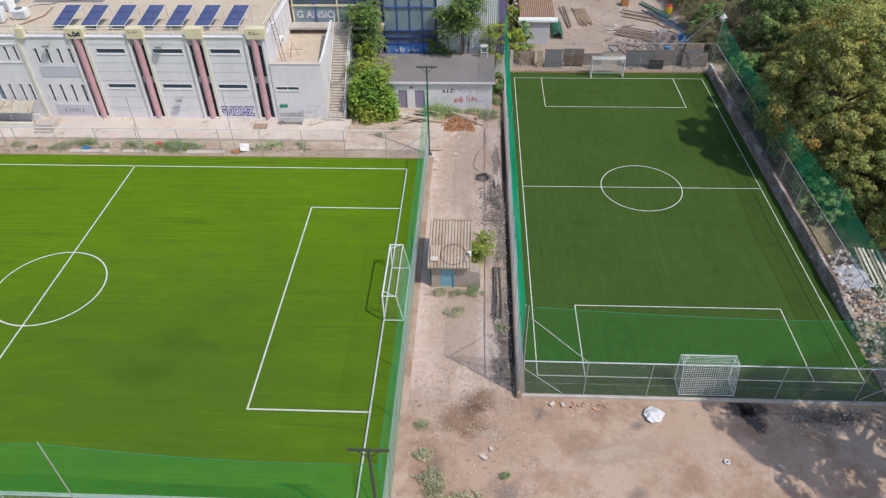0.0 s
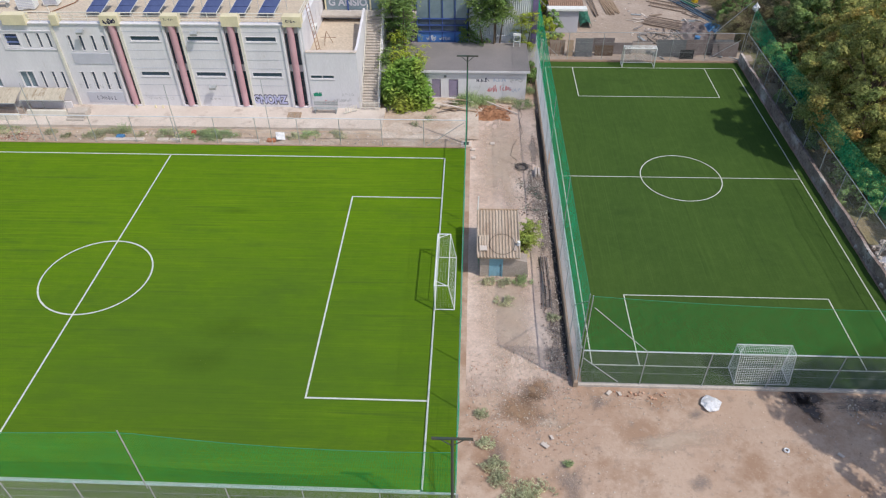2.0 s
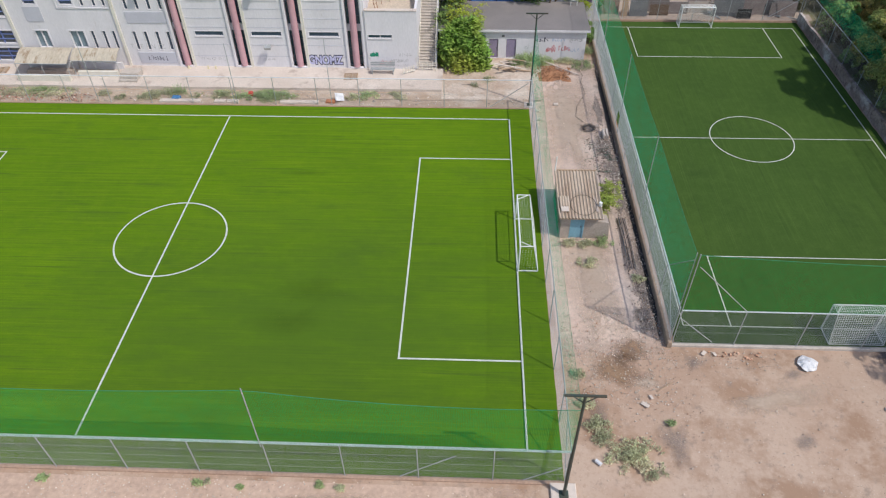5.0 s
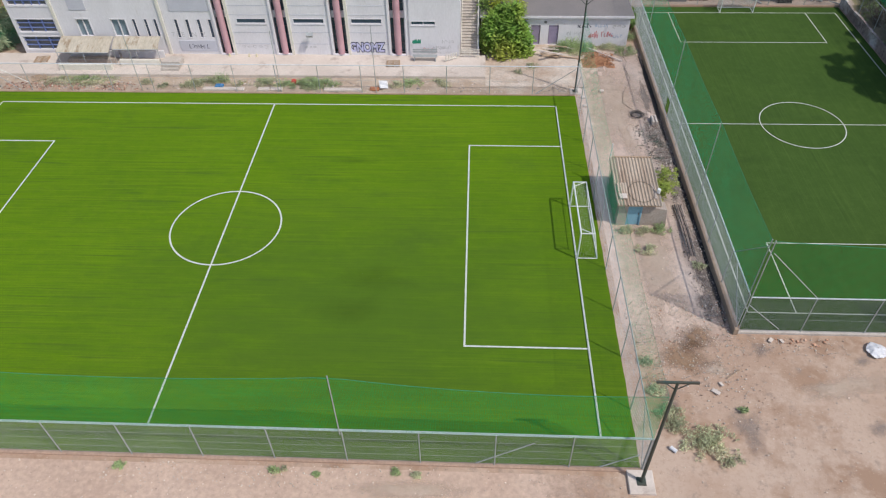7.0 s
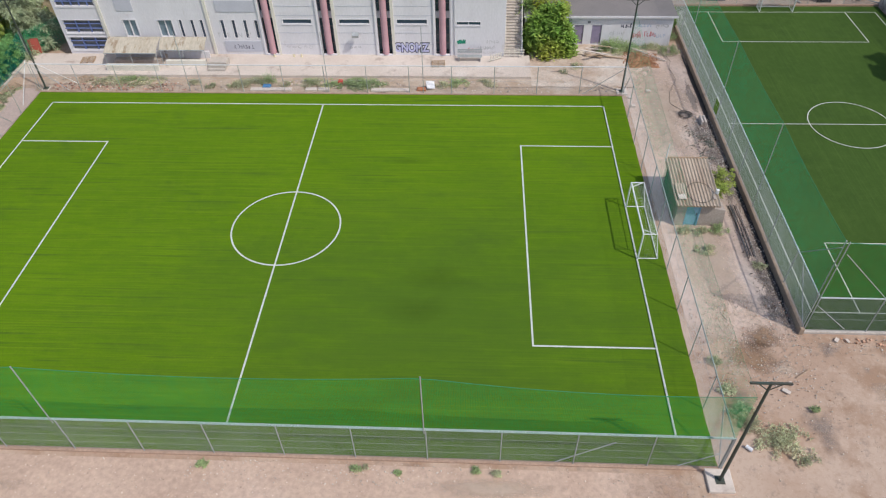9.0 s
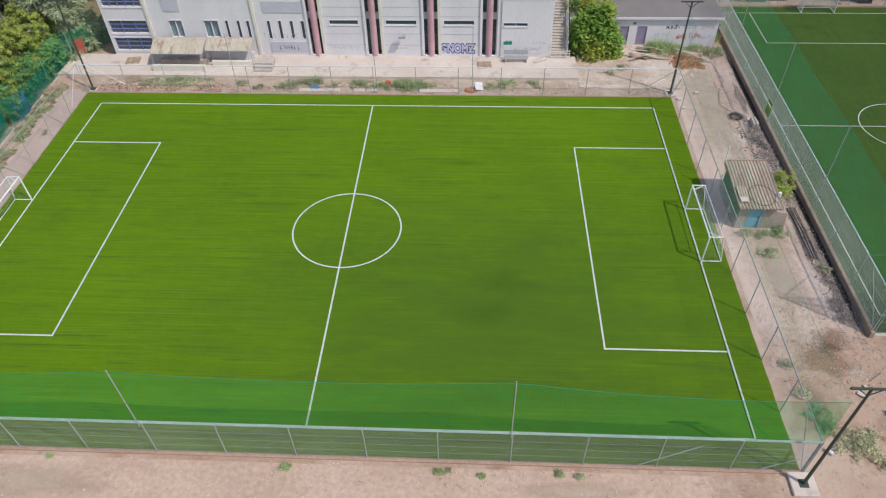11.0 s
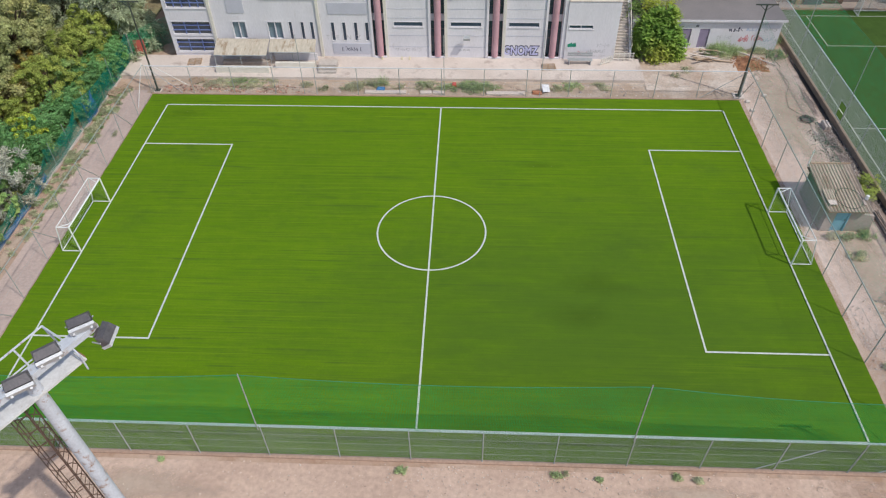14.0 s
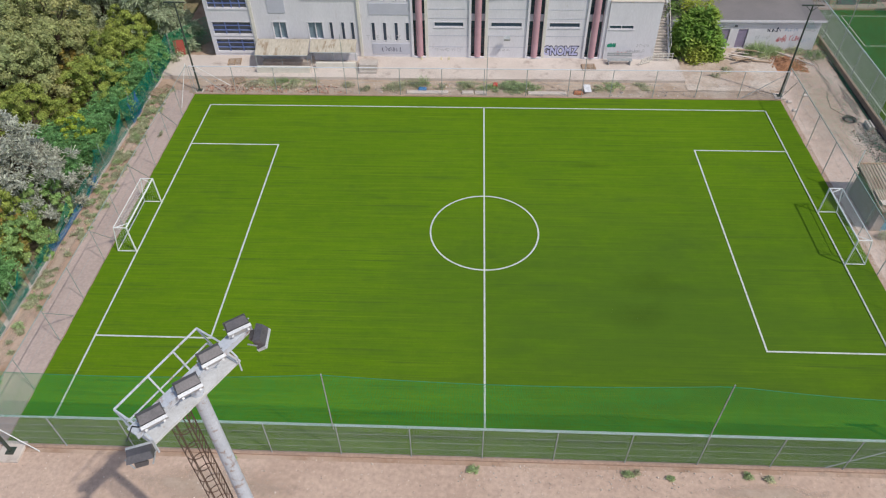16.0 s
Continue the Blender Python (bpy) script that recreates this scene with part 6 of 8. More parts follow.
for k in range(5):
    part("loop", B().path([(29.75 + (0.35 + 0.05 * k) * math.cos(w), 14.0 + (0.35 + 0.04 * k) * math.sin(w), 0.03 + 0.03 * k) for w in [2 * math.pi * i / 16 for i in range(17)]], 0.016, 5), M_BLACK, coil)
solid("loose_cable", B().path([(29.8, 14.4, 0.04), (28.9, 15.8, 0.03), (29.2, 17.5, 0.03), (30.1, 19.5, 0.03), (29.9, 21.5, 0.03), (30.2, 22.6, 0.03), (30.0, 23.6, 0.05)], 0.014, 5), M_BLACK, "long black cable snaking along the alley", "cable", at=(29.5, 18, 0))
for x in (30.75, 31.0):
    solid("concrete_block", B().cbox(x, 12.6, 0, x + 0.18, 13.6, 0.34), M_APRON, "pale concrete block leaning at the wall", "block", "concrete blocks at the wall", at=(x, 13, 0))
for x, y in ((25.75, 16.6), (27.4, 17.6), (25.8, 15.3)):
    s = random.uniform(0.12, 0.2)
    solid("concrete_lump", B().cbox(x - s, y - s * 0.8, 0, x + s, y + s * 0.8, 0.14, 0.05), M_APRON, "pale broken concrete lump on the alley floor", "rubble", "concrete lumps in the alley", at=(x, y, 0))


# ---- stones and rubble ----
M_SCRAPD = mat("dark_damp_rubbish", (0.20, 0.17, 0.16), (0.13, 0.11, 0.105), rough=0.9, scale=0.8, fine=10, bump=0.3, island=0.7)
M_PALELIT = mat("pale_litter", (0.60, 0.55, 0.49), (0.46, 0.40, 0.35), rough=0.9, scale=2, bump=0.05, island=0.3)
def stones(name, n, area, smin, smax, material, label, z=0.0, pile=None, seed=1, flat=0.6):
    rnd = random.Random(seed)
    b = B()
    for _ in range(n):
        x, y = rnd.uniform(area[0], area[2]), rnd.uniform(area[1], area[3])
        s = smin + (smax - smin) * rnd.random() ** 3
        zz = z + (pile(x, y) if pile else 0)
        m = Matrix.Translation((x, y, zz + s * 0.2)) @ Euler((rnd.uniform(-0.5, 0.5), rnd.uniform(-0.5, 0.5), rnd.uniform(0, 6.28))).to_matrix().to_4x4()
        q = [(-1, -0.8, -0.6), (0.9, -1, -0.6), (1, 0.8, -0.6), (-0.8, 1, -0.6), (-0.7, -0.6, 0.6), (0.6, -0.7, 0.5), (0.7, 0.6, 0.6), (-0.6, 0.7, 0.5)]
        b.add([tuple(m @ Vector((p[0] * s * rnd.uniform(0.7, 1.1), p[1] * s * rnd.uniform(0.6, 1), p[2] * s * flat))) for p in q], [(3, 2, 1, 0), (4, 5, 6, 7), (0, 1, 5, 4), (1, 2, 6, 5), (2, 3, 7, 6), (3, 0, 4, 7)])
    return solid(name, b, material, label, "stones", kind="stuff")


stones("pebbles", 1500, (-26, -20.6, 26, -17.4), 0.008, 0.045, M_PEBBLE, "small pale stones scattered on the dirt", seed=2)
stones("pebbles", 900, (25.6, -24, 54, -8.7), 0.008, 0.05, M_PEBBLE, "small pale stones scattered on the dirt", seed=3)
stones("pale_litter", 420, (25.6, -14.5, 32.0, -5.5), 0.01, 0.05, M_PALELIT, "scraps of pale litter scattered on the dirt", seed=31)
stones("pale_litter", 260, (30.2, 5.5, 31.4, 13.5), 0.015, 0.07, M_PALELIT, "scraps of pale litter along the wall foot", seed=32)
stones("pale_litter", 420, (-1.5, -18.6, 12.5, -17.4), 0.008, 0.045, M_PALELIT, "scraps of pale litter under the fence", seed=33)
stones("pale_litter", 200, (31.8, -9.9, 38, -8.7), 0.01, 0.05, M_PALELIT, "scraps of pale litter under the fence", seed=34)
M_DARKBITS = mat("dark_scraps", (0.16, 0.12, 0.10), (0.25, 0.19, 0.16), rough=0.95, scale=2, bump=0.1, island=0.4)
M_CLAY = mat("orange_clay_bits", (0.45, 0.24, 0.15), (0.38, 0.20, 0.13), rough=0.95, scale=2, bump=0.1, island=0.35)
for n, area, smin, smax, material, label, sd in (
        (1500, (25.7, -12.5, 31.9, -6.0), 0.008, 0.05, M_PALELIT, "pale rubble and litter strewn on the alley mouth", 61),
        (600, (25.7, -16.5, 33.0, -5.0), 0.008, 0.035, M_DARKBITS, "dark scraps strewn on the dirt", 62),
        (260, (25.7, -13.0, 32.0, -6.0), 0.01, 0.05, M_CLAY, "orange brick crumbs strewn on the dirt", 63),
        (700, (32.0, -18.0, 52.0, -8.8), 0.006, 0.03, M_DARKBITS, "dark scraps strewn on the dirt", 64),
        (900, (32.0, -20.0, 50.0, -8.8), 0.006, 0.035, M_PALELIT, "pale crumbs strewn on the dirt", 65),
        (900, (30.2, -7.5, 31.65, 13.8), 0.012, 0.06, M_DARKBITS, "dark grit and scraps along the low wall", 66),
        (700, (30.2, -7.5, 31.65, 13.8), 0.01, 0.05, M_PALELIT, "pale litter along the low wall", 67),
        (360, (25.5, 5.5, 30.5, 23.5), 0.008, 0.035, M_DARKBITS, "dark scraps on the alley floor", 68),
        (300, (-24.0, -19.6, 24.0, -17.4), 0.008, 0.03, M_DARKBITS, "dark scraps on the dirt track", 69),
        (700, (46.8, -10.6, 54.0, -8.6), 0.01, 0.06, M_RUBBLE, "pale litter heaped under the fence corner", 70)):
    stones("litter", n, area, smin, smax, material, label, seed=sd)
hr = random.Random(17)
heap = B()
for k in range(11):
    c = Vector((hr.gauss(30.2, 0.45), hr.gauss(9.9, 1.3), 0.04))
    w0, rr = hr.uniform(0, 6.28), hr.uniform(0.15, 0.5)
    heap.path([(c.x + rr * math.cos(w0 + 0.7 * j) * (1 + 0.15 * j), c.y + rr * math.sin(w0 + 0.7 * j), 0.05 + 0.05 * hr.random()) for j in range(7)], 0.010, 4)
solid("rope_heap", heap, M_GREENTARP, "tangled dark green rope and torn netting on the alley floor", "rope", kind="stuff", at=(30.2, 9.9, 0))
stones("litter", 500, (29.2, 7.6, 31.3, 12.6), 0.012, 0.07, M_DARKBITS, "dark rubbish heaped beside the rope", seed=71)
stones("litter", 260, (29.0, 7.6, 31.3, 12.8), 0.012, 0.06, M_PALELIT, "pale rubbish heaped beside the rope", seed=72)
stones("pebbles", 600, (26.2, -9, 31.3, 24), 0.010, 0.06, M_PEBBLE, "small pale stones scattered in the alley", seed=4)
stones("gravel_heap", 900, (30.6, -7.5, 31.65, 13.5), 0.01, 0.06, M_RUBBLE, "dark rubble and litter along the low wall", seed=5)
stones("verge_rubble", 1300, (-25, 17.1, 25, 19.3), 0.012, 0.1, M_RUBBLE, "broken rubble on the verge behind the pitch", 0.05, seed=6)
stones("red_rubble", 700, (-24.5, 17.1, -12, 18.3), 0.02, 0.12, mat("brick_rubble", (0.36, 0.17, 0.12), (0.42, 0.27, 0.2), rough=0.95, scale=2, island=0.5), "reddish brick rubble on the verge", 0.06, seed=7)
stones("wall_rubble", 1500, (52.9, -8.0, 57.5, 4.5), 0.03, 0.26, M_RUBBLE, "pale demolition rubble beyond the pitch", seed=8, pile=lambda x, y: max(0, 0.9 - abs(x - 55) * 0.3) * random.random())
stones("litter", 260, (47.2, -10.2, 54, -8.7), 0.015, 0.07, M_SCRAPD, "scattered litter and rubble under the trees", seed=9)
stones("earth_rubble", 500, (25.8, 21.5, 29.2, 24.3), 0.02, 0.11, M_REDEARTH, "orange earth clods of a spoil heap", seed=10, pile=lambda x, y: max(0, 0.55 - 0.3 * math.hypot(x - 27.4, y - 22.8)))
def mound_z(x, y):
    q = math.hypot((x - 27.5) / 1.9, (y - 22.7) / 1.25) * (1 + 0.45 * noise.noise((x * 0.9, y * 0.9, 4)))
    return -0.12 + 0.55 * max(0.0, 1 - q) + 0.10 * noise.noise((x * 2.6, y * 2.6, 0))


hb = B().sheet(lambda u, v: (25.0 + 5.0 * u, 21.0 + 3.4 * v, mound_z(25.0 + 5.0 * u, 21.0 + 3.4 * v)), 44, 32)
solid("earth_mound", hb, M_REDEARTH, "heap of orange earth beside the low building", "heap", at=(27.5, 22.9, 0))
for i in range(9):
    a = (23.3 + random.uniform(0, 2.2), 23.0 + random.uniform(0, 1.6))
    w = random.uniform(-0.5, 0.5)
    L = random.uniform(1.2, 2.6)
    solid("plank", B().obox(Matrix.Translation((a[0], a[1], 0.2 + 0.05 * i)) @ pose(0, 0, 0, 0, 2, math.degrees(w)), L, 0.18, 0.04), M_APRON if i % 2 else M_WOOD, "pale weathered plank in a loose pile", "plank", "planks beside the low building", at=(a[0], a[1], 0.2))
solid("long_beam", B().tube((26.8, 24.6, 0.35), (29.8, 22.6, 0.1), 0.07, 8), M_APRON, "long pale timber lying across the heap", "beam", at=(28, 23.7, 0.1))

# ---- front of the school: shelter, bench, pallets ----
sh = thing("bus_style_shelter", (-16, 21.0, 0.3), "curved dirty plastic canopy over white benches at the school", "shelter")
for x0, x1 in ((-20.5, -15.75), (-15.65, -11.5)):
    yf = 20.55 if x0 < -17 else 21.15
    part("canopy", B().sheet(lambda u, v: (x0 + (x1 - x0) * u, yf + (22.45 - yf) * v, 1.72 + 0.62 * math.sin(math.pi / 2 * v)), 8, 12).sheet(lambda u, v: (x0 + (x1 - x0) * u, yf + 0.02 + (22.45 - yf) * v, 1.69 + 0.62 * math.sin(math.pi / 2 * v)), 8, 12), M_AWN, sh, "dirty translucent canopy sheet", smooth=True)
    for x in (x0 + 0.05, (x0 + x1) / 2, x1 - 0.05):
        part("upright", B().tube((x, yf + 0.05, 0.3), (x, yf + 0.05, 1.72), 0.03, 6), M_GALV, sh)
    part("edge_beam", B().tube((x0, yf, 1.72), (x1, yf, 1.72), 0.035, 6), M_GALV, sh)
    part("back_wall", B().cbox(x0 + 0.1, 22.3, 0.29, x1 - 0.1, 22.45, 1.0), M_WALL, sh)
part("low_wall", B().cbox(-20.4, 20.0, 0.29, -15.6, 20.35, 0.85), M_CREAM, sh, "low white wall of the shelter")
part("seat", B().cbox(-20.1, 21.2, 0.29, -15.8, 21.7, 0.75), M_SHACK, sh)
part("low_wall", B().cbox(-15.2, 20.9, 0.29, -11.6, 21.15, 0.85), M_CREAM, sh)
stp = thing("entrance_steps", (-10.5, 20.8, 0.3), "three worn concrete steps in front of the wall", "steps")
for i in range(3):
    part("step", B().box(-11.2 - 0.004 * i, 20.0 + 0.3 * i, 0.25, -9.6 + 0.004 * i, 20.298 + 0.3 * i if i < 2 else 21.6, 0.48 + 0.18 * i), M_STEP, stp)
bench = thing("bench", (12.2, 22.1, 0.3), "grey slatted metal bench against the annex wall", "bench")
for i in range(3):
    part("seat_slat", B().box(11.1, 21.9 + 0.17 * i, 0.72, 13.3, 22.03 + 0.17 * i, 0.76), M_GALV, bench)
for i in range(2):
    part("back_slat", B().box(11.1, 22.45, 0.9 + 0.2 * i, 13.3, 22.49, 1.04 + 0.2 * i), M_GALV, bench)
for x in (11.25, 13.15):
    part("leg", B().box(x - 0.03, 21.9, 0.3, x + 0.03, 22.45, 0.72), M_GALV, bench)


def pallet(x, y, z, yaw, tilt=0.0):
    p = thing("pallet", (0, 0, 0), "weathered wooden pallet lying on the concrete", "pallet", "loose pallets")
    for i in range(5):
        part("board", B().box(-0.6, -0.5 + i * 0.225, 0.10, 0.6, -0.4 + i * 0.225, 0.125), M_WOOD, p)
    for i in range(3):
        part("bearer", B().box(-0.6 + i * 0.55, -0.5, 0.0, -0.5 + i * 0.55, 0.5, 0.10), M_WOOD, p)
    p.matrix_basis = pose(x, y, z, tilt, 0, yaw)
    return p


for a in ((9.4, 21.4, 0.31, 4), (-22.9, 21.8, 0.31, 8), (-21.9, 18.9, 0.1, 28), (-28.0, 17.5, 0.06, 60), (-28.5, 16.8, 0.14, 72)):
    pallet(*a)
for x0, x1 in ((-6.7, -3.1), (-1.9, -0.9), (-0.8, 0.2), (3.8, 7.1)):
    solid("kerb_slab", B().cbox(x0, 17.15, 0.03, x1, 17.6, 0.2), M_APRON, "pale concrete kerb slab lying behind the pitch", "slab", "slabs on the verge", at=((x0 + x1) / 2, 17.4, 0.05))
solid("white_sheet", B().obox(Matrix.Translation((8.9, 17.8, 0.4)) @ pose(0, 0, 0, 40, 18, 30), 0.8, 0.7, 0.04), M_TARP, "white sheet of scrap leaning on the verge", "scrap sheet", at=(8.9, 17.8, 0.1))
solid("terracotta_scrap", B().cbox(7.75, 17.3, 0.05, 8.55, 17.75, 0.25, 0.08), mat("terracotta", (0.5, 0.2, 0.1), rough=0.9, scale=3), "orange terracotta scrap on the verge", "scrap", at=(8.1, 17.5, 0.05))
solid("blue_scrap", B().cbox(-5.7, 17.5, 0.1, -5.0, 17.95, 0.35, 0.1), M_BLUETARP, "crumpled blue plastic on the verge", "scrap", at=(-5.3, 17.7, 0.1))
solid("red_white_bag", B().cbox(0.8, 18.3, 0.1, 1.2, 18.65, 0.45, 0.12), M_RED, "small red plastic bag in the weeds", "bag", at=(1.0, 18.5, 0.1))
for x in (-5.7, -3.9, -3.2):
    solid("yellow_stub", B().cbox(x - 0.05, F - 0.5, 0.3, x + 0.05, F - 0.4, 0.6).cbox(x - 0.1, F - 0.52, 0.3, x + 0.1, F - 0.38, 0.38), M_YELLOW, "short yellow pipe stub at the wall foot", "pipe", "pipe stubs at the school wall", at=(x, F - 0.45, 0.3))
solid("scrap_door", B().obox(Matrix.Translation((-28.3, 23.1, 0.85)) @ pose(0, 0, 0, -8, 0, 12), 0.95, 0.06, 1.75), mat("faded_red_paint", (0.40, 0.085, 0.06), rough=0.7, scale=2), "faded red metal door standing beside the trees", "door", at=(-28.3, 23.1, 0))

# ---- open ground near the small pitch ----
bag = B().sheet(lambda u, v: (39.3 + (0.52 + 0.16 * noise.noise((math.cos(6.283 * u) * 2, math.sin(6.283 * u) * 2, v * 3))) * math.sin(math.pi * (0.02 + 0.66 * v)) * math.cos(2 * math.pi * u),
                              -9.5 + (0.52 + 0.16 * noise.noise((math.cos(6.283 * u) * 2, math.sin(6.283 * u) * 2, v * 3 + 9))) * math.sin(math.pi * (0.02 + 0.66 * v)) * math.sin(2 * math.pi * u),
                              0.30 * (1 - v) + 0.02 + 0.10 * noise.noise((math.cos(6.283 * u) * 3 * v, math.sin(6.283 * u) * 3 * v, 5))), 30, 12)
solid("bulk_bag", bag, M_TARP, "crumpled white bulk bag on the dirt", "bag", at=(39.3, -9.5, 0))
for x, y, s in ((29.8, -12.5, 0.24), (30.2, -12.0, 0.15), (33.7, -8.9, 0.2), (34.3, -8.95, 0.16), (45.3, -12.6, 0.18)):
    solid("scrap_board", B().obox(Matrix.Translation((x, y, 0.05)) @ pose(0, 0, 0, 4, 6, random.uniform(0, 180)), s * 1.8, s, 0.05), M_APRON, "pale scrap board lying on the dirt", "scrap", "scraps on the dirt", at=(x, y, 0))
solid("white_red_drum", B().tube((26.75, -15.9, 0.1), (27.0, -16.15, 0.1), 0.1, 12), M_TARP, "white plastic drum lying by the pole", "drum", at=(26.9, -16.1, 0))
stones("brick_bits", 40, (33.6, -9.3, 37.0, -8.7), 0.03, 0.11, mat("broken_terracotta", (0.46, 0.22, 0.13), (0.52, 0.36, 0.27), rough=0.95, scale=3, island=0.5), "broken brick and pale rubble under the fence", seed=41)
solid("white_ring", B().path([(42.57 + 0.12 * math.cos(w), -12.37 + 0.12 * math.sin(w), 0.03) for w in [2 * math.pi * k / 16 for k in range(17)]], 0.045, 6), M_TARP, "white plastic ring lying on the dirt", "ring", at=(42.57, -12.37, 0))
stick = B().tube((30.6, -11.6, 0.03), (31.5, -11.0, 0.05), 0.025, 5)
solid("stick", stick, M_WOOD, "thin pale stick lying on the dirt", "stick", at=(31.0, -11.3, 0))


# ---- storage yard behind the small pitch ----
M_STEELB = mat("dull_blue_steel", (0.06, 0.10, 0.15), (0.09, 0.13, 0.18), rough=0.7, scale=2, bump=0.05)
M_SCRAP = mat("dark_mixed_scrap", (0.26, 0.23, 0.22), (0.16, 0.13, 0.12), rough=0.9, scale=0.8, fine=10, bump=0.3, island=0.7)

def lean_sheet(x0, x1, y, h, material, label, tilt=8, corr=False):
    b = B()
    if corr:
        n = int((x1 - x0) / 0.12) * 2
        b.sheet(lambda u, v: (x0 + (x1 - x0) * u, y + 0.02 * (int(u * n + 0.5) % 2) + 0.14 * v, 0.05 + h * v), n, 1)
        b.sheet(lambda u, v: (x0 + (x1 - x0) * u, y + 0.03 + 0.02 * (int(u * n + 0.5) % 2) + 0.14 * v, 0.05 + h * v), n, 1)
    else:
        b.obox(Matrix.Translation(((x0 + x1) / 2, y, 0.05 + h / 2)) @ pose(0, 0, 0, -tilt, 0, 0), x1 - x0, 0.05, h)
    return solid("leaning_sheet", b, material, label, "sheet", "sheets behind the far fence", at=((x0 + x1) / 2, y, 0.05))


M_PANELD = mat("dark_weathered_panel", (0.20, 0.165, 0.16), (0.15, 0.12, 0.115), rough=0.9, scale=1.2, fine=9, bump=0.2, stain=0.38, stain_col=(0.30, 0.25, 0.22))
lean_sheet(32.6, 32.9, 35.0, 1.8, M_APRON, "pale concrete post leaning behind the fence")
lean_sheet(40.3, 42.2, 35.6, 1.2, M_PANELD, "rusty mesh panel stacked behind the fence")
lean_sheet(42.3, 44.3, 35.8, 1.2, M_SHACK, "grey board stack behind the fence")
lean_sheet(50.6, 52.6, 35.6, 1.6, M_SLATE, "dark grey scrap panel behind the fence", 14)
for k in range(9):
    x = 32.9 + k * 0.42
    solid("scrap_bar", B().tube((x, 35.0, 0.05), (x + random.uniform(-0.3, 0.3), 35.2, random.uniform(1.0, 1.9)), 0.025, 5), M_RUST, "rusty bar leaning behind the far fence", "bar", "bars behind the far fence", at=(x, 35, 0))
solid("steel_hoop", B().path([(46.4 + 1.1 * math.cos(w), 36.0, 0.06 + 2.0 * math.sin(w)) for w in [math.pi * k / 16 for k in range(17)]], 0.04, 6), M_SLATE, "dark steel hoop standing in the scrap", "hoop", at=(46.4, 36, 0))
lean_sheet(36.2, 38.0, 35.0, 1.9, M_SLATE, "dark grey metal sheet leaning behind the fence")
lean_sheet(35.4, 36.0, 35.0, 1.7, M_WOOD, "timber boards leaning behind the fence")
lean_sheet(38.3, 40.2, 35.2, 1.1, mat("dark_brown_brush", (0.13, 0.085, 0.06), rough=0.95, scale=2, bump=0.4), "dark brown mesh panel behind the fence")
lean_sheet(44.6, 47.6, 35.0, 1.8, M_SLATE, "grey corrugated sheet behind the fence", corr=True)
lean_sheet(47.0, 48.4, 34.6, 0.95, M_BLACK, "black board leaning at the fence")
lean_sheet(47.7, 50.5, 35.6, 1.6, M_PANELD, "rusty mesh panel behind the fence")
shed = thing("yard_shed", (35.8, 44, 0), "small grey concrete shed with a brown tiled roof", "shed")
part("wall", B().box(34.1, 40.9, 0, 37.1, 46.5, 2.6), M_GREYPAN, shed)
part("roof", corrugated(33.8, 37.6, 41.6, 2.75, 49.5, 3.6, 0.22, 0.04), mat("brown_roof_tiles", (0.34, 0.22, 0.16), (0.28, 0.18, 0.13), rough=0.9, scale=1.5, fine=9), shed, "brown tiled roof")
part("white_cap", B().cbox(33.6, 40.6, 2.61, 37.9, 41.5, 2.85), M_WHITEMET, shed)
part("gable", B().box(34.0, 46.5, 0, 37.3, 49.4, 3.3), M_SHACK, shed)
solid("tarpaulin", B().sheet(lambda u, v: (37.6 + 1.3 * u, 42 + 4.5 * v, 0.9 * math.sin(math.pi * (0.1 + 0.8 * u)) + 0.25 * noise.noise((u * 4, v * 8, 0))), 10, 22), M_GREENTARP, "dark green tarpaulin over a heap", "tarpaulin", at=(38.2, 44, 0.05))


def timber_stack(x, y, yaw, n, L, label, material=M_WOOD, spread=1.6):
    t = thing("timber_stack", (x, y, 0.05), label, "timber", "timber and metal in the yard")
    for i in range(n):
        o = (i - n / 2) / n * spread
        m = Matrix.Translation((x, y, 0.12 + 0.12 * random.random())) @ pose(0, 0, 0, 0, 0, yaw + random.uniform(-4, 4)) @ Matrix.Translation((random.uniform(-0.3, 0.3), o, 0))
        part("length", B().obox(m, L * random.uniform(0.8, 1.05), 0.11, 0.09), material, t)


M_OLDPOLE = mat("grey_brown_poles", (0.30, 0.23, 0.18), (0.22, 0.165, 0.13), rough=0.9, scale=2, fine=14, bump=0.1, island=0.3)
timber_stack(41.6, 48.6, 98, 10, 5.5, "loose stack of long pale timbers")
timber_stack(39.6, 48.5, 92, 3, 7.0, "rusty steel sections lying on the concrete", M_OLDPOLE, 0.7)
timber_stack(47.2, 43.6, -25, 14, 4.6, "heap of grey-brown poles and scrap", M_OLDPOLE, 2.6)
timber_stack(51.6, 47.0, -62, 6, 8.0, "dark blue painted steel lattice sections", M_STEELB, 1.3)
timber_stack(50.8, 50.6, -60, 4, 6.0, "green and grey steel sections", M_GREENTARP, 0.8)
rk = thing("steel_grating", (48.6, 49.6, 0.05), "rusty steel ladder gratings stacked on the ground", "grating")
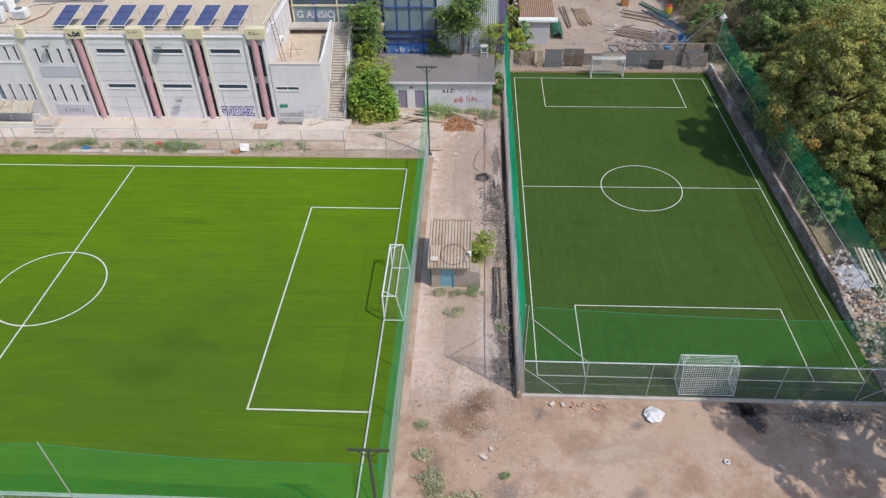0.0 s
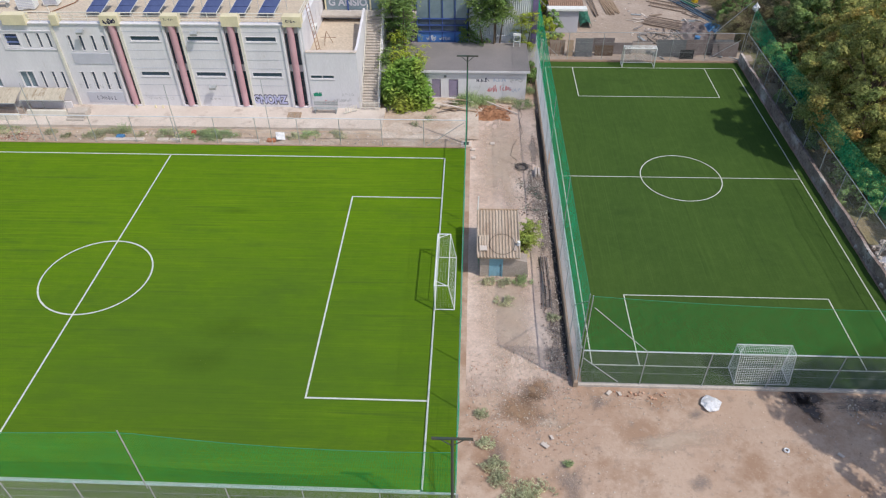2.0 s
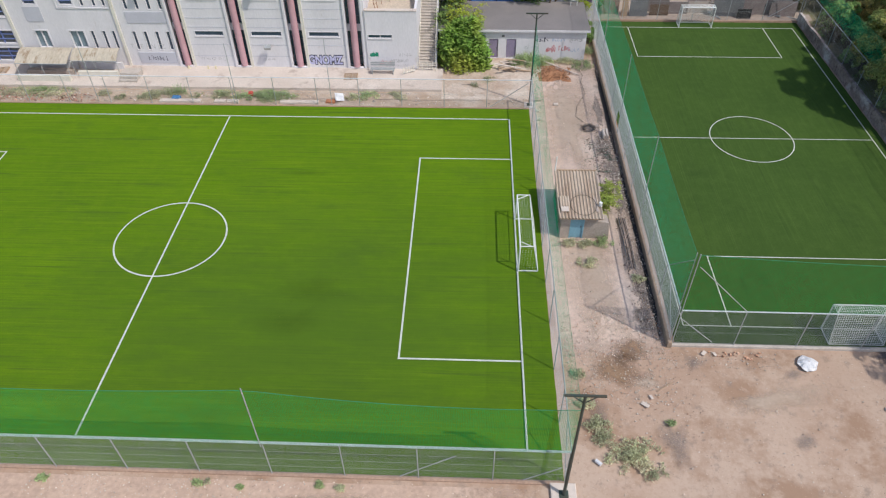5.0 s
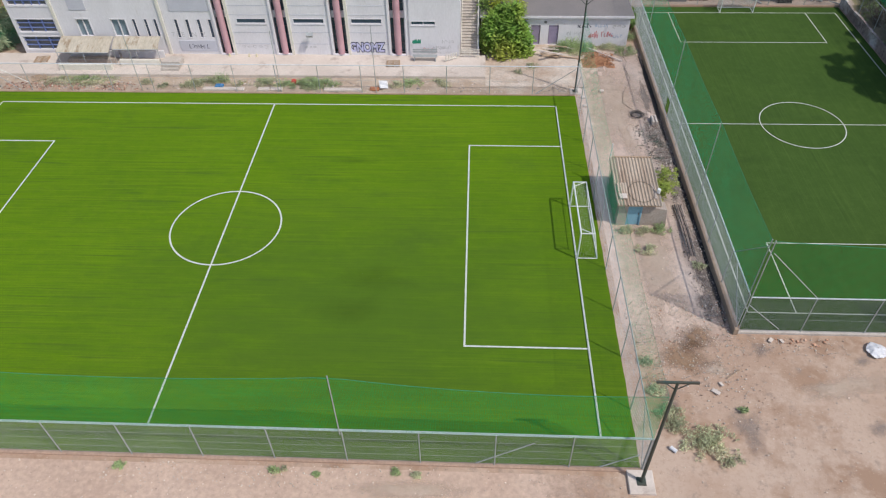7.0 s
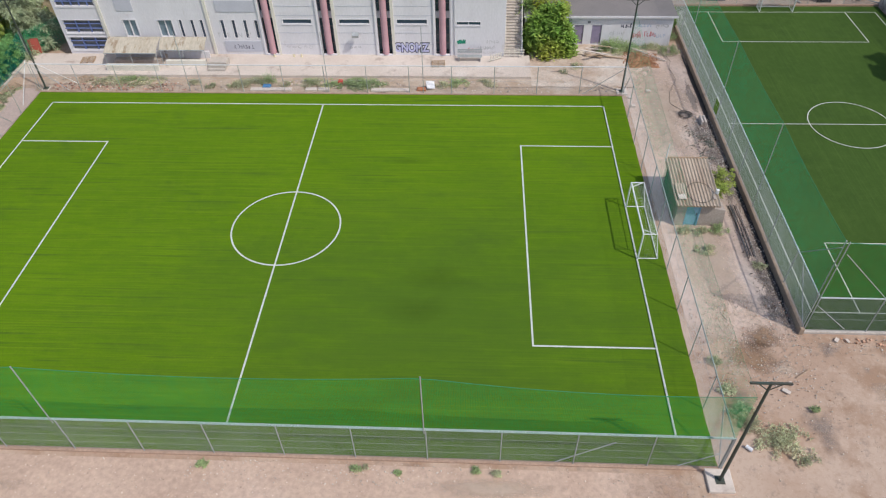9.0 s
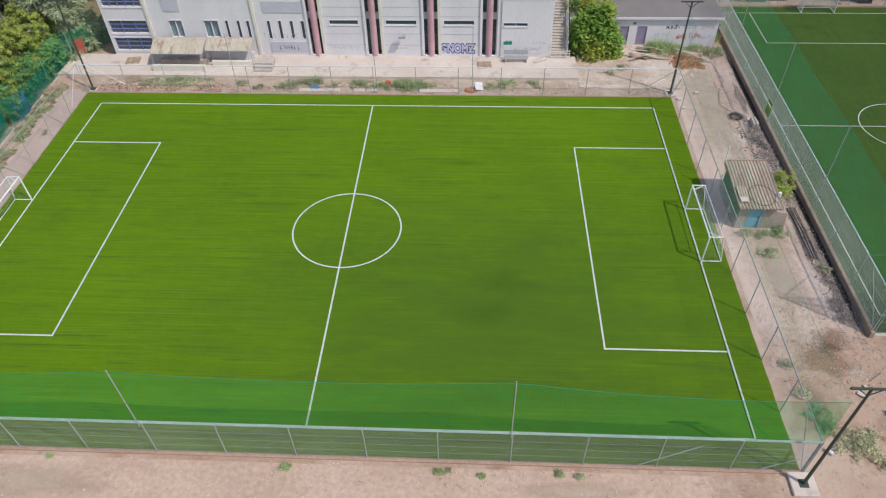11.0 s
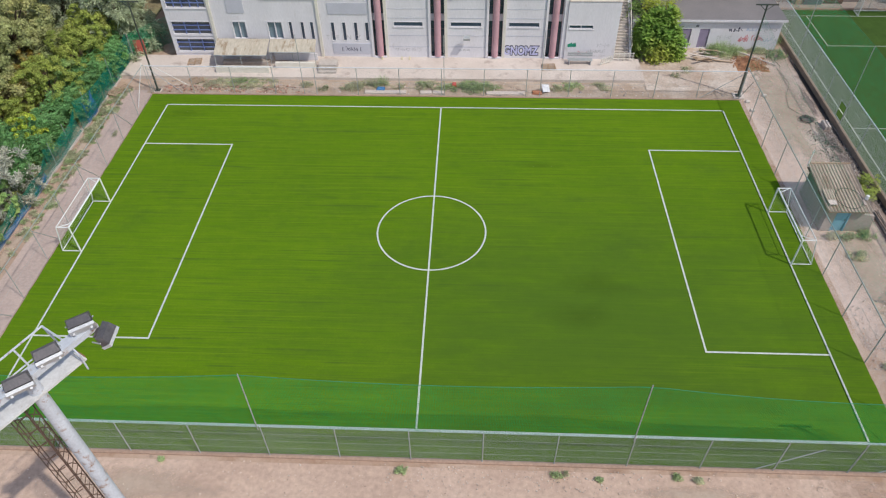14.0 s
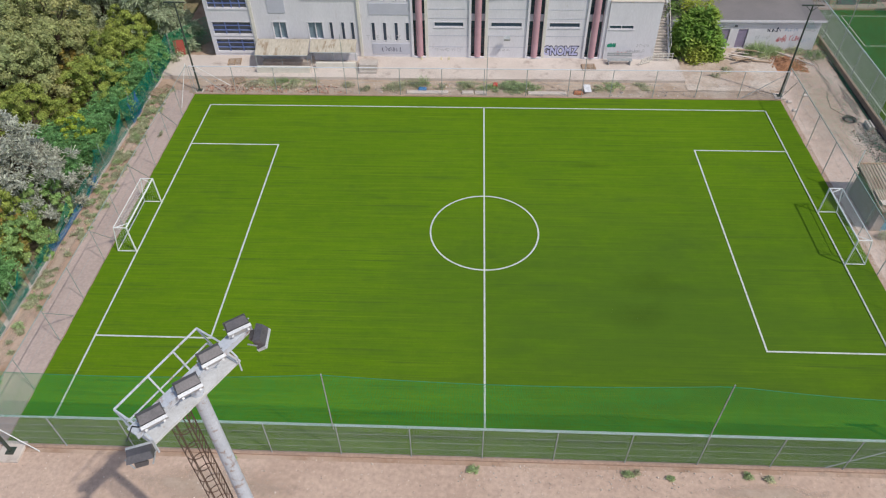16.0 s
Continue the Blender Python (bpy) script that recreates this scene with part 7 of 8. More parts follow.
for k in range(2):
    for s in (-0.45, 0.45):
        part("side_bar", B().obox(Matrix.Translation((48.6, 49.4 - k * 1.3, 0.15)) @ pose(0, 0, 0, 0, 0, -28) @ Matrix.Translation((0, s, 0)), 4.6, 0.07, 0.1), M_OLDPOLE, rk)
    for i in range(13):
        part("rung", B().obox(Matrix.Translation((48.6, 49.4 - k * 1.3, 0.15)) @ pose(0, 0, 0, 0, 0, -28) @ Matrix.Translation((-2.1 + i * 0.35, 0, 0)), 0.06, 0.9, 0.06), M_OLDPOLE, rk)
solid("blue_drum", B().tube((49.3, 37.4, 0.3), (49.3, 37.4, 1.25), 0.3, 14), M_BLUETARP, "blue plastic drum standing in the scrap", "drum", at=(49.3, 37.4, 0.3))
drm = thing("yellow_drum", (52.2, 50.2, 0.05), "yellow barrel with a red lid in the yard", "drum")
part("barrel", B().tube((52.2, 50.2, 0.05), (52.2, 50.2, 0.8), 0.4, 16), M_YEL, drm)
part("lid", B().tube((52.2, 50.2, 0.801), (52.2, 50.2, 1.05), 0.38, 16, 0.25), M_RED, drm)
solid("orange_box", B().cbox(46.9, 52.2, 0.05, 47.7, 53.0, 0.9), mat("rust_orange", (0.45, 0.2, 0.07), rough=0.8, scale=3), "rust orange box in the yard", "box", at=(47.3, 52.6, 0.05))
solid("blue_tarp_heap", B().sheet(lambda u, v: (50.4 + 3.2 * u, 40.6 + 2.4 * v, 0.05 + 0.8 * math.sin(math.pi * u) * math.sin(math.pi * v) * (1 + 0.6 * noise.noise((u * 6, v * 6, 0)))), 18, 14), M_BLUETARP, "blue tarpaulin thrown over scrap", "tarpaulin", at=(52, 41.8, 0.05))
stones("yard_scrap", 1500, (44.5, 35.2, 53, 42.0), 0.03, 0.2, M_SCRAP, "grey scrap and rubble heaped behind the fence", 0.05, seed=21)
stones("yard_gravel", 300, (38, 40, 56, 60), 0.03, 0.2, M_RUBBLE, "small rubble on the yard concrete", 0.05, seed=22)
stones("yard_red_earth", 420, (43, 54, 54, 62), 0.03, 0.22, M_REDEARTH, "reddish earth clods at the back of the yard", 0.05, seed=23)
lean_sheet(38.2, 40.4, 36.0, 1.5, M_PANELD, "dark weathered panel leaning behind the fence", 6, True)
lean_sheet(50.4, 53.0, 35.2, 1.5, M_PANELD, "dark weathered panel leaning behind the fence", 9)
lean_sheet(33.6, 35.2, 35.4, 1.5, M_OLDPOLE, "weathered board panel leaning behind the fence", 10, True)
lean_sheet(42.4, 44.4, 36.6, 1.0, M_SCRAP, "stack of dark scrap boards behind the fence", 4)
lean_sheet(51.0, 52.9, 36.6, 1.9, M_OLDPOLE, "grey-brown corrugated panel behind the fence", 6, True)
rng = random.Random(77)
for k in range(90):
    x, y = rng.uniform(43.6, 53.0), rng.uniform(34.8, 46.5)
    m = Matrix.Translation((x, y, rng.uniform(0.06, 0.2))) @ pose(0, 0, 0, rng.uniform(-5, 5), rng.uniform(-5, 5), rng.uniform(0, 180))
    solid("scrap_length", B().obox(m, rng.uniform(0.8, 2.6), rng.uniform(0.04, 0.3), rng.uniform(0.03, 0.07)), rng.choice((M_OLDPOLE, M_SLATE, M_GALV, M_SCRAP, M_APRON)), "length of scrap metal or board lying in the heap", "scrap", "scrap lengths behind the far fence", at=(x, y, 0.05))
for k in range(10):
    x, y = 55.3 + 0.27 * k, 2.5 - 0.06 * k
    m = Matrix.Translation((x, y, 0.95 + 0.02 * (k % 3))) @ pose(0, 0, 0, 22, 0, 8 + (k * 37) % 5)
    solid("scaffold_board", B().obox(m, 0.17, 3.0, 0.05), M_APRON if k % 3 else M_OLDPOLE, "long pale board leaning on the rubble", "board", "boards beyond the pitch", at=(x, y, 0))
solid("grey_tarpaulin", B().sheet(lambda u, v: (53.6 + 1.7 * u, 0.6 + 2.4 * v, 0.35 + 0.5 * u + 0.16 * noise.noise((u * 4, v * 5, 2))), 12, 14), M_GREYPAN, "grey tarpaulin laid over the rubble", "tarpaulin", at=(54.4, 1.8, 0.3))


# ---- trees and bushes ----
def frond(b, p, d, length, n, ll, lw, droop, rnd):
    """A leafy twig from p along d that bends down, with n narrow leaves to both sides."""
    side = d.cross(Vector((0, 0, 1)))
    side = side.normalized() if side.length > 0.05 else Vector((1, 0, 0))
    for j in range(n):
        s = (j + 0.6) / n
        c = p + d * (length * s) + Vector((0, 0, -droop * length * s * s))
        sg = 1 if j % 2 else -1
        k = ll * rnd.uniform(0.7, 1.2)
        e = c + side * (sg * k * rnd.uniform(0.55, 0.95)) + d * (k * rnd.uniform(0.2, 0.75)) + Vector((0, 0, k * rnd.uniform(-0.55, 0.25)))
        m = c.lerp(e, 0.45)
        w = (e - c).cross(Vector((rnd.uniform(-0.5, 0.5), rnd.uniform(-0.5, 0.5), 1))).normalized() * lw * 0.5
        b.add([tuple(c - w * 0.6), tuple(m + w * 1.3), tuple(e)], [(0, 1, 2)])
    return b


def puff(b, c, out, rad, count, size, rnd):
    """A bough's end: leaves that lie like scales on the upper and outer side of a flattened dome."""
    for _ in range(count):
        v = Vector((rnd.gauss(0, 1), rnd.gauss(0, 1), rnd.gauss(0, 1))) + out * 1.1 + Vector((0, 0, 0.7))
        v.normalize()
        p = c + Vector((v.x, v.y, v.z * 0.72)) * (rad * rnd.uniform(0.72, 1.12))
        nrm = (v + Vector((rnd.gauss(0, 0.3), rnd.gauss(0, 0.3), rnd.gauss(0, 0.3)))).normalized()
        ax = nrm.cross(Vector((rnd.gauss(0, 1), rnd.gauss(0, 1), rnd.gauss(0, 1))))
        ax = (ax.normalized() + Vector((0, 0, -0.25))).normalized()
        k = size * rnd.uniform(0.7, 1.35)
        sd = nrm.cross(ax).normalized() * (k * rnd.uniform(0.22, 0.32))
        e = p + ax * k
        m = p.lerp(e, 0.45)
        b.add([tuple(p), tuple(m - sd), tuple(e - nrm * k * 0.12), tuple(m + sd)], [(0, 1, 2, 3)])
    return b


def broadleaf(name, x, y, h, r, leaf, seed, label, clumps=70, per=90, size=0.2, trunk_h=0.3, low=0.18, group="trees round the pitches", droop=0.35, rough=0.25, twig=0.75, domes=True, spread=0.65):
    """A trunk with forked limbs to lobes of unequal size; each lobe carries leafy twigs on its upper and outer side."""
    rnd = random.Random(seed)
    t = thing(name, (0, 0, 0), label, "tree" if name == "tree" else "bush", group)
    tb = B()
    top = Vector((rnd.uniform(-0.2, 0.2), rnd.uniform(-0.2, 0.2), h * trunk_h))
    tb.tube((0, 0, -0.1), tuple(top), 0.03 * h, 8, 0.022 * h)
    lobes = []
    nl = 9 + int(r * 3.6)
    zb = h * low
    for i in range(nl):
        w = 2.399963 * i + rnd.uniform(-0.35, 0.35)
        q = (i + 0.5) / nl
        lr = r * rnd.uniform(0.24, 0.40)
        ph = 1.78 * math.sqrt(q)
        k = rnd.uniform(1 - rough, 1.0)
        c = Vector((math.cos(w) * (r - lr * 0.75) * min(1, math.sin(min(ph, 1.571)) * 1.0) * k, math.sin(w) * (r - lr * 0.75) * math.sin(min(ph, 1.571)) * k, zb + (h - lr * 0.7 - zb) * max(0.0, math.cos(ph) * 0.85 + 0.15) * rnd.uniform(1 - rough * 0.6, 1.0)))
        lobes.append((c, lr))
        mid = top.lerp(c, 0.5) + Vector((0, 0, h * 0.03))
        tb.tube(tuple(top), tuple(mid), 0.013 * h, 5, 0.009 * h, caps=False).tube(tuple(mid), tuple(c), 0.009 * h, 5, 0.003 * h, caps=False)
    cr = B()
    nf = max(5, int(per / 11))
    for i in range(clumps):
        c, lr = lobes[i % nl]
        out = Vector((c.x, c.y, 0))
        out = out / r if r else out
        d0 = (Vector((rnd.gauss(0, 0.8), rnd.gauss(0, 0.8), rnd.gauss(0.45, 0.7))) + out * 0.9).normalized()
        base = c + d0 * lr * rnd.uniform(0.55, 1.0)
        if domes:
            puff(cr, c + d0 * lr * rnd.uniform(0.7, 1.05), d0, lr * rnd.uniform(0.28, 0.46), int(per * 0.8), size * 1.25, rnd)
            continue
        for _ in range(nf):
            p = base + Vector((rnd.gauss(0, 0.22), rnd.gauss(0, 0.22), rnd.gauss(0, 0.17))) * (lr * 0.9)
            d = d0 + Vector((rnd.gauss(0, spread), rnd.gauss(0, spread), 0))
            d.z = d.z * 0.45 + rnd.uniform(-0.15, 0.35)
            d.normalize()
            frond(cr, p, d, twig * rnd.uniform(0.6, 1.25), 11, size * 1.55, size * 0.62, droop * rnd.uniform(0.4, 1.6), rnd)
    part("trunk", tb, M_BARK, t)
    tagged(part("crown", cr, leaf, t), kind="stuff")
    t.matrix_basis = pose(x, y, 0, 0, 0, rnd.uniform(0, 360))
    return t


def feathery(name, x, y, h, r, leaf, seed, label, stems=4, fronds=60, size=0.26, bare=0.35, group="slim trees by the buildings", length=0.95):
    """Slim stems that carry whorls of long drooping pinnate leaves."""
    rnd = random.Random(seed)
    t = thing(name, (x, y, 0), label, "tree" if name == "tree" else "bush", group)
    cr = B()
    for i in range(stems):
        w = 6.283 * i / stems + rnd.uniform(-0.5, 0.5)
        q = rnd.uniform(0.25, 0.95) * r if stems > 1 else 0.0
        hh = h * rnd.uniform(0.72, 1.0)
        a, e = Vector((x + math.cos(w) * q * 0.3, y + math.sin(w) * q * 0.3, -0.05)), Vector((x + math.cos(w) * q, y + math.sin(w) * q, hh))
        m = a.lerp(e, 0.5) + Vector((rnd.uniform(-0.15, 0.15), rnd.uniform(-0.15, 0.15), 0))
        part("stem", B().tube(tuple(a), tuple(m), 0.012 * h, 6, 0.008 * h).tube(tuple(m), tuple(e), 0.008 * h, 6, 0.012), M_BARK, t)
        for k in range(fronds):
            s = bare + (1 - bare) * (0.12 * rnd.random() + 0.88 * rnd.choice((0.2, 0.52, 0.8, 1.0)))
            p = a.lerp(m, s * 2) if s < 0.5 else m.lerp(e, s * 2 - 1)
            v = rnd.uniform(0, 6.283)
            d = Vector((math.cos(v), math.sin(v), rnd.uniform(-0.1, 0.7))).normalized()
            p = p + d * rnd.uniform(0.0, 0.45) * r * (1.15 - s * 0.6)
            frond(cr, p, d, length * rnd.uniform(0.6, 1.2), 14, size, size * 0.5, 0.5 * rnd.uniform(0.4, 1.5), rnd)
    tagged(part("crown", cr, leaf, t), kind="stuff")
    return t


def conifer(name, x, y, h, r, leaf, seed, label, tiers=13, droop=0.15, tuft=0.34, per=46, fall=0.0, group="trees round the pitches"):
    """A straight stem with whorls of boughs; each bough carries tufts of short needled sprays, larger towards its end."""
    rnd = random.Random(seed)
    t = thing(name, (0, 0, 0), label, "tree", group)
    tb = B().tube((0, 0, -0.1), (0, 0, h * 0.97), 0.028 * h, 9, 0.01)
    cr = B()
    for i in range(tiers):
        f = (i + 0.4) / tiers
        z = h * (0.10 + 0.88 * f)
        reach = r * (1 - f) ** 0.75 + 0.3
        for k in range(int(6 + 6 * (1 - f))):
            w = rnd.uniform(0, 6.283)
            L = reach * rnd.uniform(0.62, 1.12)
            d = Vector((math.cos(w), math.sin(w), 0))
            a, e = Vector((0, 0, z)), d * L + Vector((0, 0, z - droop * L + rnd.uniform(-0.25, 0.25)))
            tb.tube(tuple(a), tuple(e), 0.03, 4, 0.008, caps=False)
            side = Vector((-d.y, d.x, 0))
            for j in range(max(2, int(L * 2.4))):
                q = rnd.uniform(0.35, 1.0)
                rad = tuft * rnd.uniform(0.6, 1.25)
                c = a.lerp(e, q) + side * rnd.gauss(0, 0.22 + 0.14 * L * (1 - q)) + Vector((0, 0, rnd.uniform(-0.1, 0.2)))
                for _ in range(per):
                    v = (Vector((rnd.gauss(0, 1), rnd.gauss(0, 1), rnd.gauss(0, 0.7))) + d * 0.9 + Vector((0, 0, 0.55 - fall))).normalized()
                    p = c + v * rad * rnd.uniform(0.25, 0.8)
                    g = p + (v + Vector((rnd.gauss(0, 0.35), rnd.gauss(0, 0.35), rnd.gauss(0, 0.25) - 0.8 * fall))) * rad * rnd.uniform(0.35, 0.75)
                    cr.strip(tuple(p), tuple(g), rnd.uniform(0.035, 0.075), (rnd.uniform(-1, 1), rnd.uniform(-1, 1), 1))
    part("trunk", tb, M_BARK, t)
    tagged(part("crown", cr, leaf, t), kind="stuff")
    t.matrix_basis = pose(x, y, 0, 0, 0, rnd.uniform(0, 360))
    return t


def plant(ob, x, y, turn, z=0.0, s=1.0):
    ob.scale = (1, 1, 1)
    c = copy_thing(ob, pose(x, y, z, 0, 0, turn))
    return c


# large olive-green trees east of the small pitch
t1 = broadleaf("tree", 63.0, 26.0, 10.5, 6.0, L_OLIVE, 31, "large spreading olive green tree with browning tips", 400, 132, 0.2, rough=0.36)
t2 = broadleaf("tree", 61.5, 36.5, 9.0, 4.9, L_DEEP, 32, "rounded green tree beside the small pitch", 300, 121, 0.2, rough=0.36)
t3 = broadleaf("tree", 59.3, 11.5, 7.0, 4.2, L_OLIVE, 33, "mid-sized olive green tree with dry patches", 330, 110, 0.18)
broadleaf("tree", 57.2, 17.0, 13.6, 4.6, L_OLIVE, 34, "tall olive green tree overhanging the small pitch", 430, 121, 0.19)
broadleaf("tree", 59.6, 24.6, 9.6, 4.0, L_GOLDEN, 35, "yellowing tree with orange-brown leaf tips beside the net", 280, 121, 0.19, rough=0.4)
for x, y, w in ((71.5, 31.5, 40), (70.0, 18.5, 120), (75.5, 43.0, 200), (67, 44.0, 310), (79, 28, 80)):
    plant(t1, x, y, w)
for x, y, w in ((66.0, 54.0, 150), (76, 56, 10), (72.5, 8.5, 190), (60.5, 65.5, 20), (70, 66, 200), (60.6, 57.5, 100)):
    plant(t2, x, y, w)
for x, y, w in ((65.3, 5.5, 90), (57.6, 22.5, 200), (64.5, 14.8, 20), (68.5, -1.0, 280), (61.5, 31.0, 100), (61.0, 4.5, 150)):
    plant(t3, x, y, w)
t5 = broadleaf("tree", 54.9, -15.0, 17.0, 4.8, L_OLIVE, 36, "tall open-crowned tree shading the dirt", 270, 88, 0.22, 0.45, 0.5, rough=0.5)
plant(t5, 63.4, -15.0, 120)
r1 = broadleaf("bush", 55.6, -7.4, 3.6, 2.0, L_RUSTY, 40, "shrub with orange and brown autumn leaves at the fence corner", 120, 88, 0.15, 0.2, 0.1, "bushes along the nets")
bush1 = broadleaf("bush", 55.4, 17.0, 3.4, 1.9, L_DEEP, 41, "dense green bush pressed against the net", 130, 77, 0.15, 0.2, 0.05, "bushes along the nets")
for x, y, w in ((61.5, 20.5, 10), (63.5, 33.0, 60), (66.5, 21.0, 10), (62.0, 41.5, 60), (66.5, 37.0, 60), (59.5, 52.0, 60), (62.5, 47.5, 160), (55.6, 9.6, 30), (55.9, 13.0, 80), (55.2, 24.2, 160), (55.8, 31.5, 220), (56.8, 27.8, 290), (56.6, -4.6, 310)):
    plant(bush1, x, y, w)
d1 = broadleaf("bush", 55.2, 37.6, 3.0, 1.9, L_DRY, 42, "dusty half-dead bush with brown leaves and grey twigs", 110, 66, 0.11, 0.2, 0.05, "dry bushes round the yard", rough=0.5, domes=False)
for x, y, w in ((56.0, 41.6, 60), (57.6, 45.5, 130), (57.2, 49.8, 200), (58.8, 38.8, 20), (59.6, 43.0, 100), (59.8, 47.6, 250), (57.0, 54.0, 300), (57.6, 34.2, 40), (57.4, 19.6, 70), (59.8, 23.6, 160), (61.4, 15.4, 250), (56.6, 61.0, 10), (53.9, 40.6, 80), (54.6, 46.2, 190), (54.4, 50.6, 280), (55.6, 53.0, 10)):
    plant(d1, x, y, w)
plant(bush1, 55.4, 44.2, 30)
for x, y, w in ((53.8, 38.4, 230), (54.2, 53.6, 300)):
    plant(d1, x, y, w)
solid("scrap_mound", B().sheet(lambda u, v: (48.2 + 4.6 * u, 37.2 + 7.0 * v, 0.02 + 0.6 * math.sin(math.pi * u) * math.sin(math.pi * v) * (1 + 0.9 * noise.noise((u * 9, v * 13, 1)))), 30, 40), M_PANELD, "dark mound of mixed scrap behind the fence", "scrap", at=(50.5, 40.7, 0.05))
plant(bush1, 56.0, 58.0, 30)

# west side: conifers and bright shrubs along the path
c1 = conifer("conifer", -31.9, 1.4, 8.4, 4.1, L_SILVER, 51, "silvery grey-green conifer beside the pitch", 14, 0.08, 0.36, 48)
plant(c1, -35.4, -7.0, 140)
plant(c1, -40.5, 3.5, 60)
c2 = conifer("conifer", -30.7, 25.2, 9.6, 4.0, L_GREYG, 52, "grey-green drooping conifer beside the school", 13, 0.4, 0.44, 56, 0.5)
plant(c2, -37.5, 31.5, 100)
plant(c2, -36.2, 26.6, 290)
g1 = broadleaf("tree", -38.0, 20.5, 9.5, 4.6, L_YELG, 53, "feathery yellow-green tree with drooping twigs", 300, 150, 0.17, 0.3, 0.2, rough=0.5)
for x, y, w in ((-45.3, 27.0, 40), (-47.3, 12.0, 100), (-36.3, 39.0, 180), (-49.3, 36, 220), (-46.8, -3.0, 320), (-29.8, 37.0, 20), (-42.8, 36, 60), (-44.8, 19.5, 10), (-38.7, 13.4, 75)):
    plant(g1, x, y, w)
o1 = broadleaf("tree", -32.6, 14.4, 4.8, 3.0, L_CITRUS, 54, "leafy yellow-green orange tree beside the path", 240, 110, 0.125, 0.25, 0.08, rough=0.42)
for x, y, w in ((-32.1, 19.2, 70), (-35.8, 10.0, 160), (-32.7, -2.2, 240), (-33.7, -13.0, 310), (-36.8, -18.0, 30), (-32.9, -19.0, 200), (-37.8, -1.5, 100), (-38.3, -12.0, 40)):
    plant(o1, x, y, w)
y1 = broadleaf("bush", -31.3, 7.9, 3.6, 1.6, L_LIME, 55, "bright yellow-green shrub beside the path", 100, 77, 0.13, 0.2, 0.05, "bushes along the nets")
plant(y1, -32.4, -6.5, 150)
s1 = feathery("bush", -30.6, 15.4, 2.7, 1.4, L_TEAL, 56, "bright green feathery shrub pushing through blue netting", 7, 64, 0.24, 0.08, "bushes along the nets", 0.8)
for x, y, w in ((-30.6, 12.6, 40), (-30.2, 18.3, 130), (-30.1, 20.9, 250), (-31.0, 6.6, 90), (-31.1, 3.6, 90), (-30.9, -12.4, 20), (-30.9, 9.6, 200), (-31.4, 16.8, 20), (-31.0, -6.6, 60), (-31.1, -15.6, 60)):
    plant(s1, x, y, w)
for x, y, w in ((-30.8, 0.6, 130), (-30.6, -3.4, 250), (-31.3, -9.6, 10), (-31.4, -18.2, 60)):
    plant(bush1, x, y, w)
plant(r1, -31.9, -3.2, 70)
plant(r1, -35.4, 17.6, 170)
for x, y, w in ((-39.1, 9.5, 80), (-36.5, 34.8, 50), (-41.8, 24.5, 160), (-40.3, -4.5, 10), (-36.1, -2.0, 260), (-35.8, -15.5, 70), (-32.5, 23.2, 20), (-43.8, 8.0, 100)):
    plant(o1 if (int(x * 7) % 2) else bush1, x, y, w)
for x, y, w in ((-32.3, 16.4, 20), (-32.9, 7.6, 120), (-33.3, 31.0, 60), (-37.3, 27.5, 160), (-32.8, -9.0, 20), (-35.5, -10.0, 90), (-33.5, -16.2, 200), (-31.1, 24.0, 40)):
    plant(bush1 if (int(y * 3) % 2) else s1, x, y, w)
for y0, y1_, zt, blue in ((-16, -9.5, 1.5, 0), (-9.0, -6.4, 1.9, 0), (-6.0, 0.4, 1.6, 0), (-3.0, 4.6, 0.8, 1), (0.6, 5.4, 1.7, 0), (5.6, 11.0, 2.2, 0), (12.2, 14.0, 2.1, 1), (11.2, 22.5, 2.7, 0)):
    xn = -28.96 if blue else -29.0
    n = thing("torn_net", (xn, (y0 + y1_) / 2, 0), "torn blue netting along the shrubs" if blue else "torn teal green netting along the shrubs", "net", "torn nets along the path")
    b = net_threads(B(), (xn, y0), (xn, y1_), 0.05, sag([(0, zt), (0.5, zt * 0.75), (1, zt)], 0.3), 0.09, 0.026 if blue else 0.021, 0.35)
    tagged(part("netting", b, M_BLUETARP if blue else M_NETDARK, n), kind="stuff")
    for k in range(2):
        yy = y0 + (y1_ - y0) * (k + 0.3) / 2.2
        part("stake", B().tube((xn, yy, 0), (xn + 0.05, yy, zt + 0.1), 0.02, 6), M_DULLRAIL, n)
kerb("wall_west_low", -29.3, -18, -28.98, 22, 0.16, "low crumbling kerb under the shrubs", M_STEP)

# bright tree by the stair, and the trees behind the low building
broadleaf("tree", 19.4, 25.0, 4.5, 1.75, L_BRIGHT, 61, "bright green leafy tree beside the outside stair", 150, 77, 0.38, 0.3, 0.12, droop=1.3, rough=0.42, twig=0.95, domes=False, spread=0.45)
feathery("tree", 19.3, 27.6, 5.4, 1.7, L_LIME, 60, "slender yellow-green tree behind the leafy one", 3, 55)
feathery("tree", 18.6, 30.6, 8.6, 2.2, L_WOODG, 62, "slim feathery green tree growing beside the stair", 5, 80, 0.32)
feathery("tree", 17.6, 26.9, 5.2, 1.3, L_WOODG, 70, "thin sapling leaning over the stair", 3, 30)
feathery("tree", 27.6, 31.9, 9.0, 2.5, L_WOODG, 63, "slim feathery green tree growing against the cladding", 4, 95, 0.34, bare=0.6)
feathery("tree", 25.9, 31.8, 4.2, 1.1, L_WOODG, 71, "young feathery sapling behind the felt roof", 2, 55, 0.34, bare=0.3)
feathery("tree", 30.6, 32.2, 6.0, 1.2, L_LIME, 72, "young feathery sapling at the building corner", 2, 55, bare=0.3)
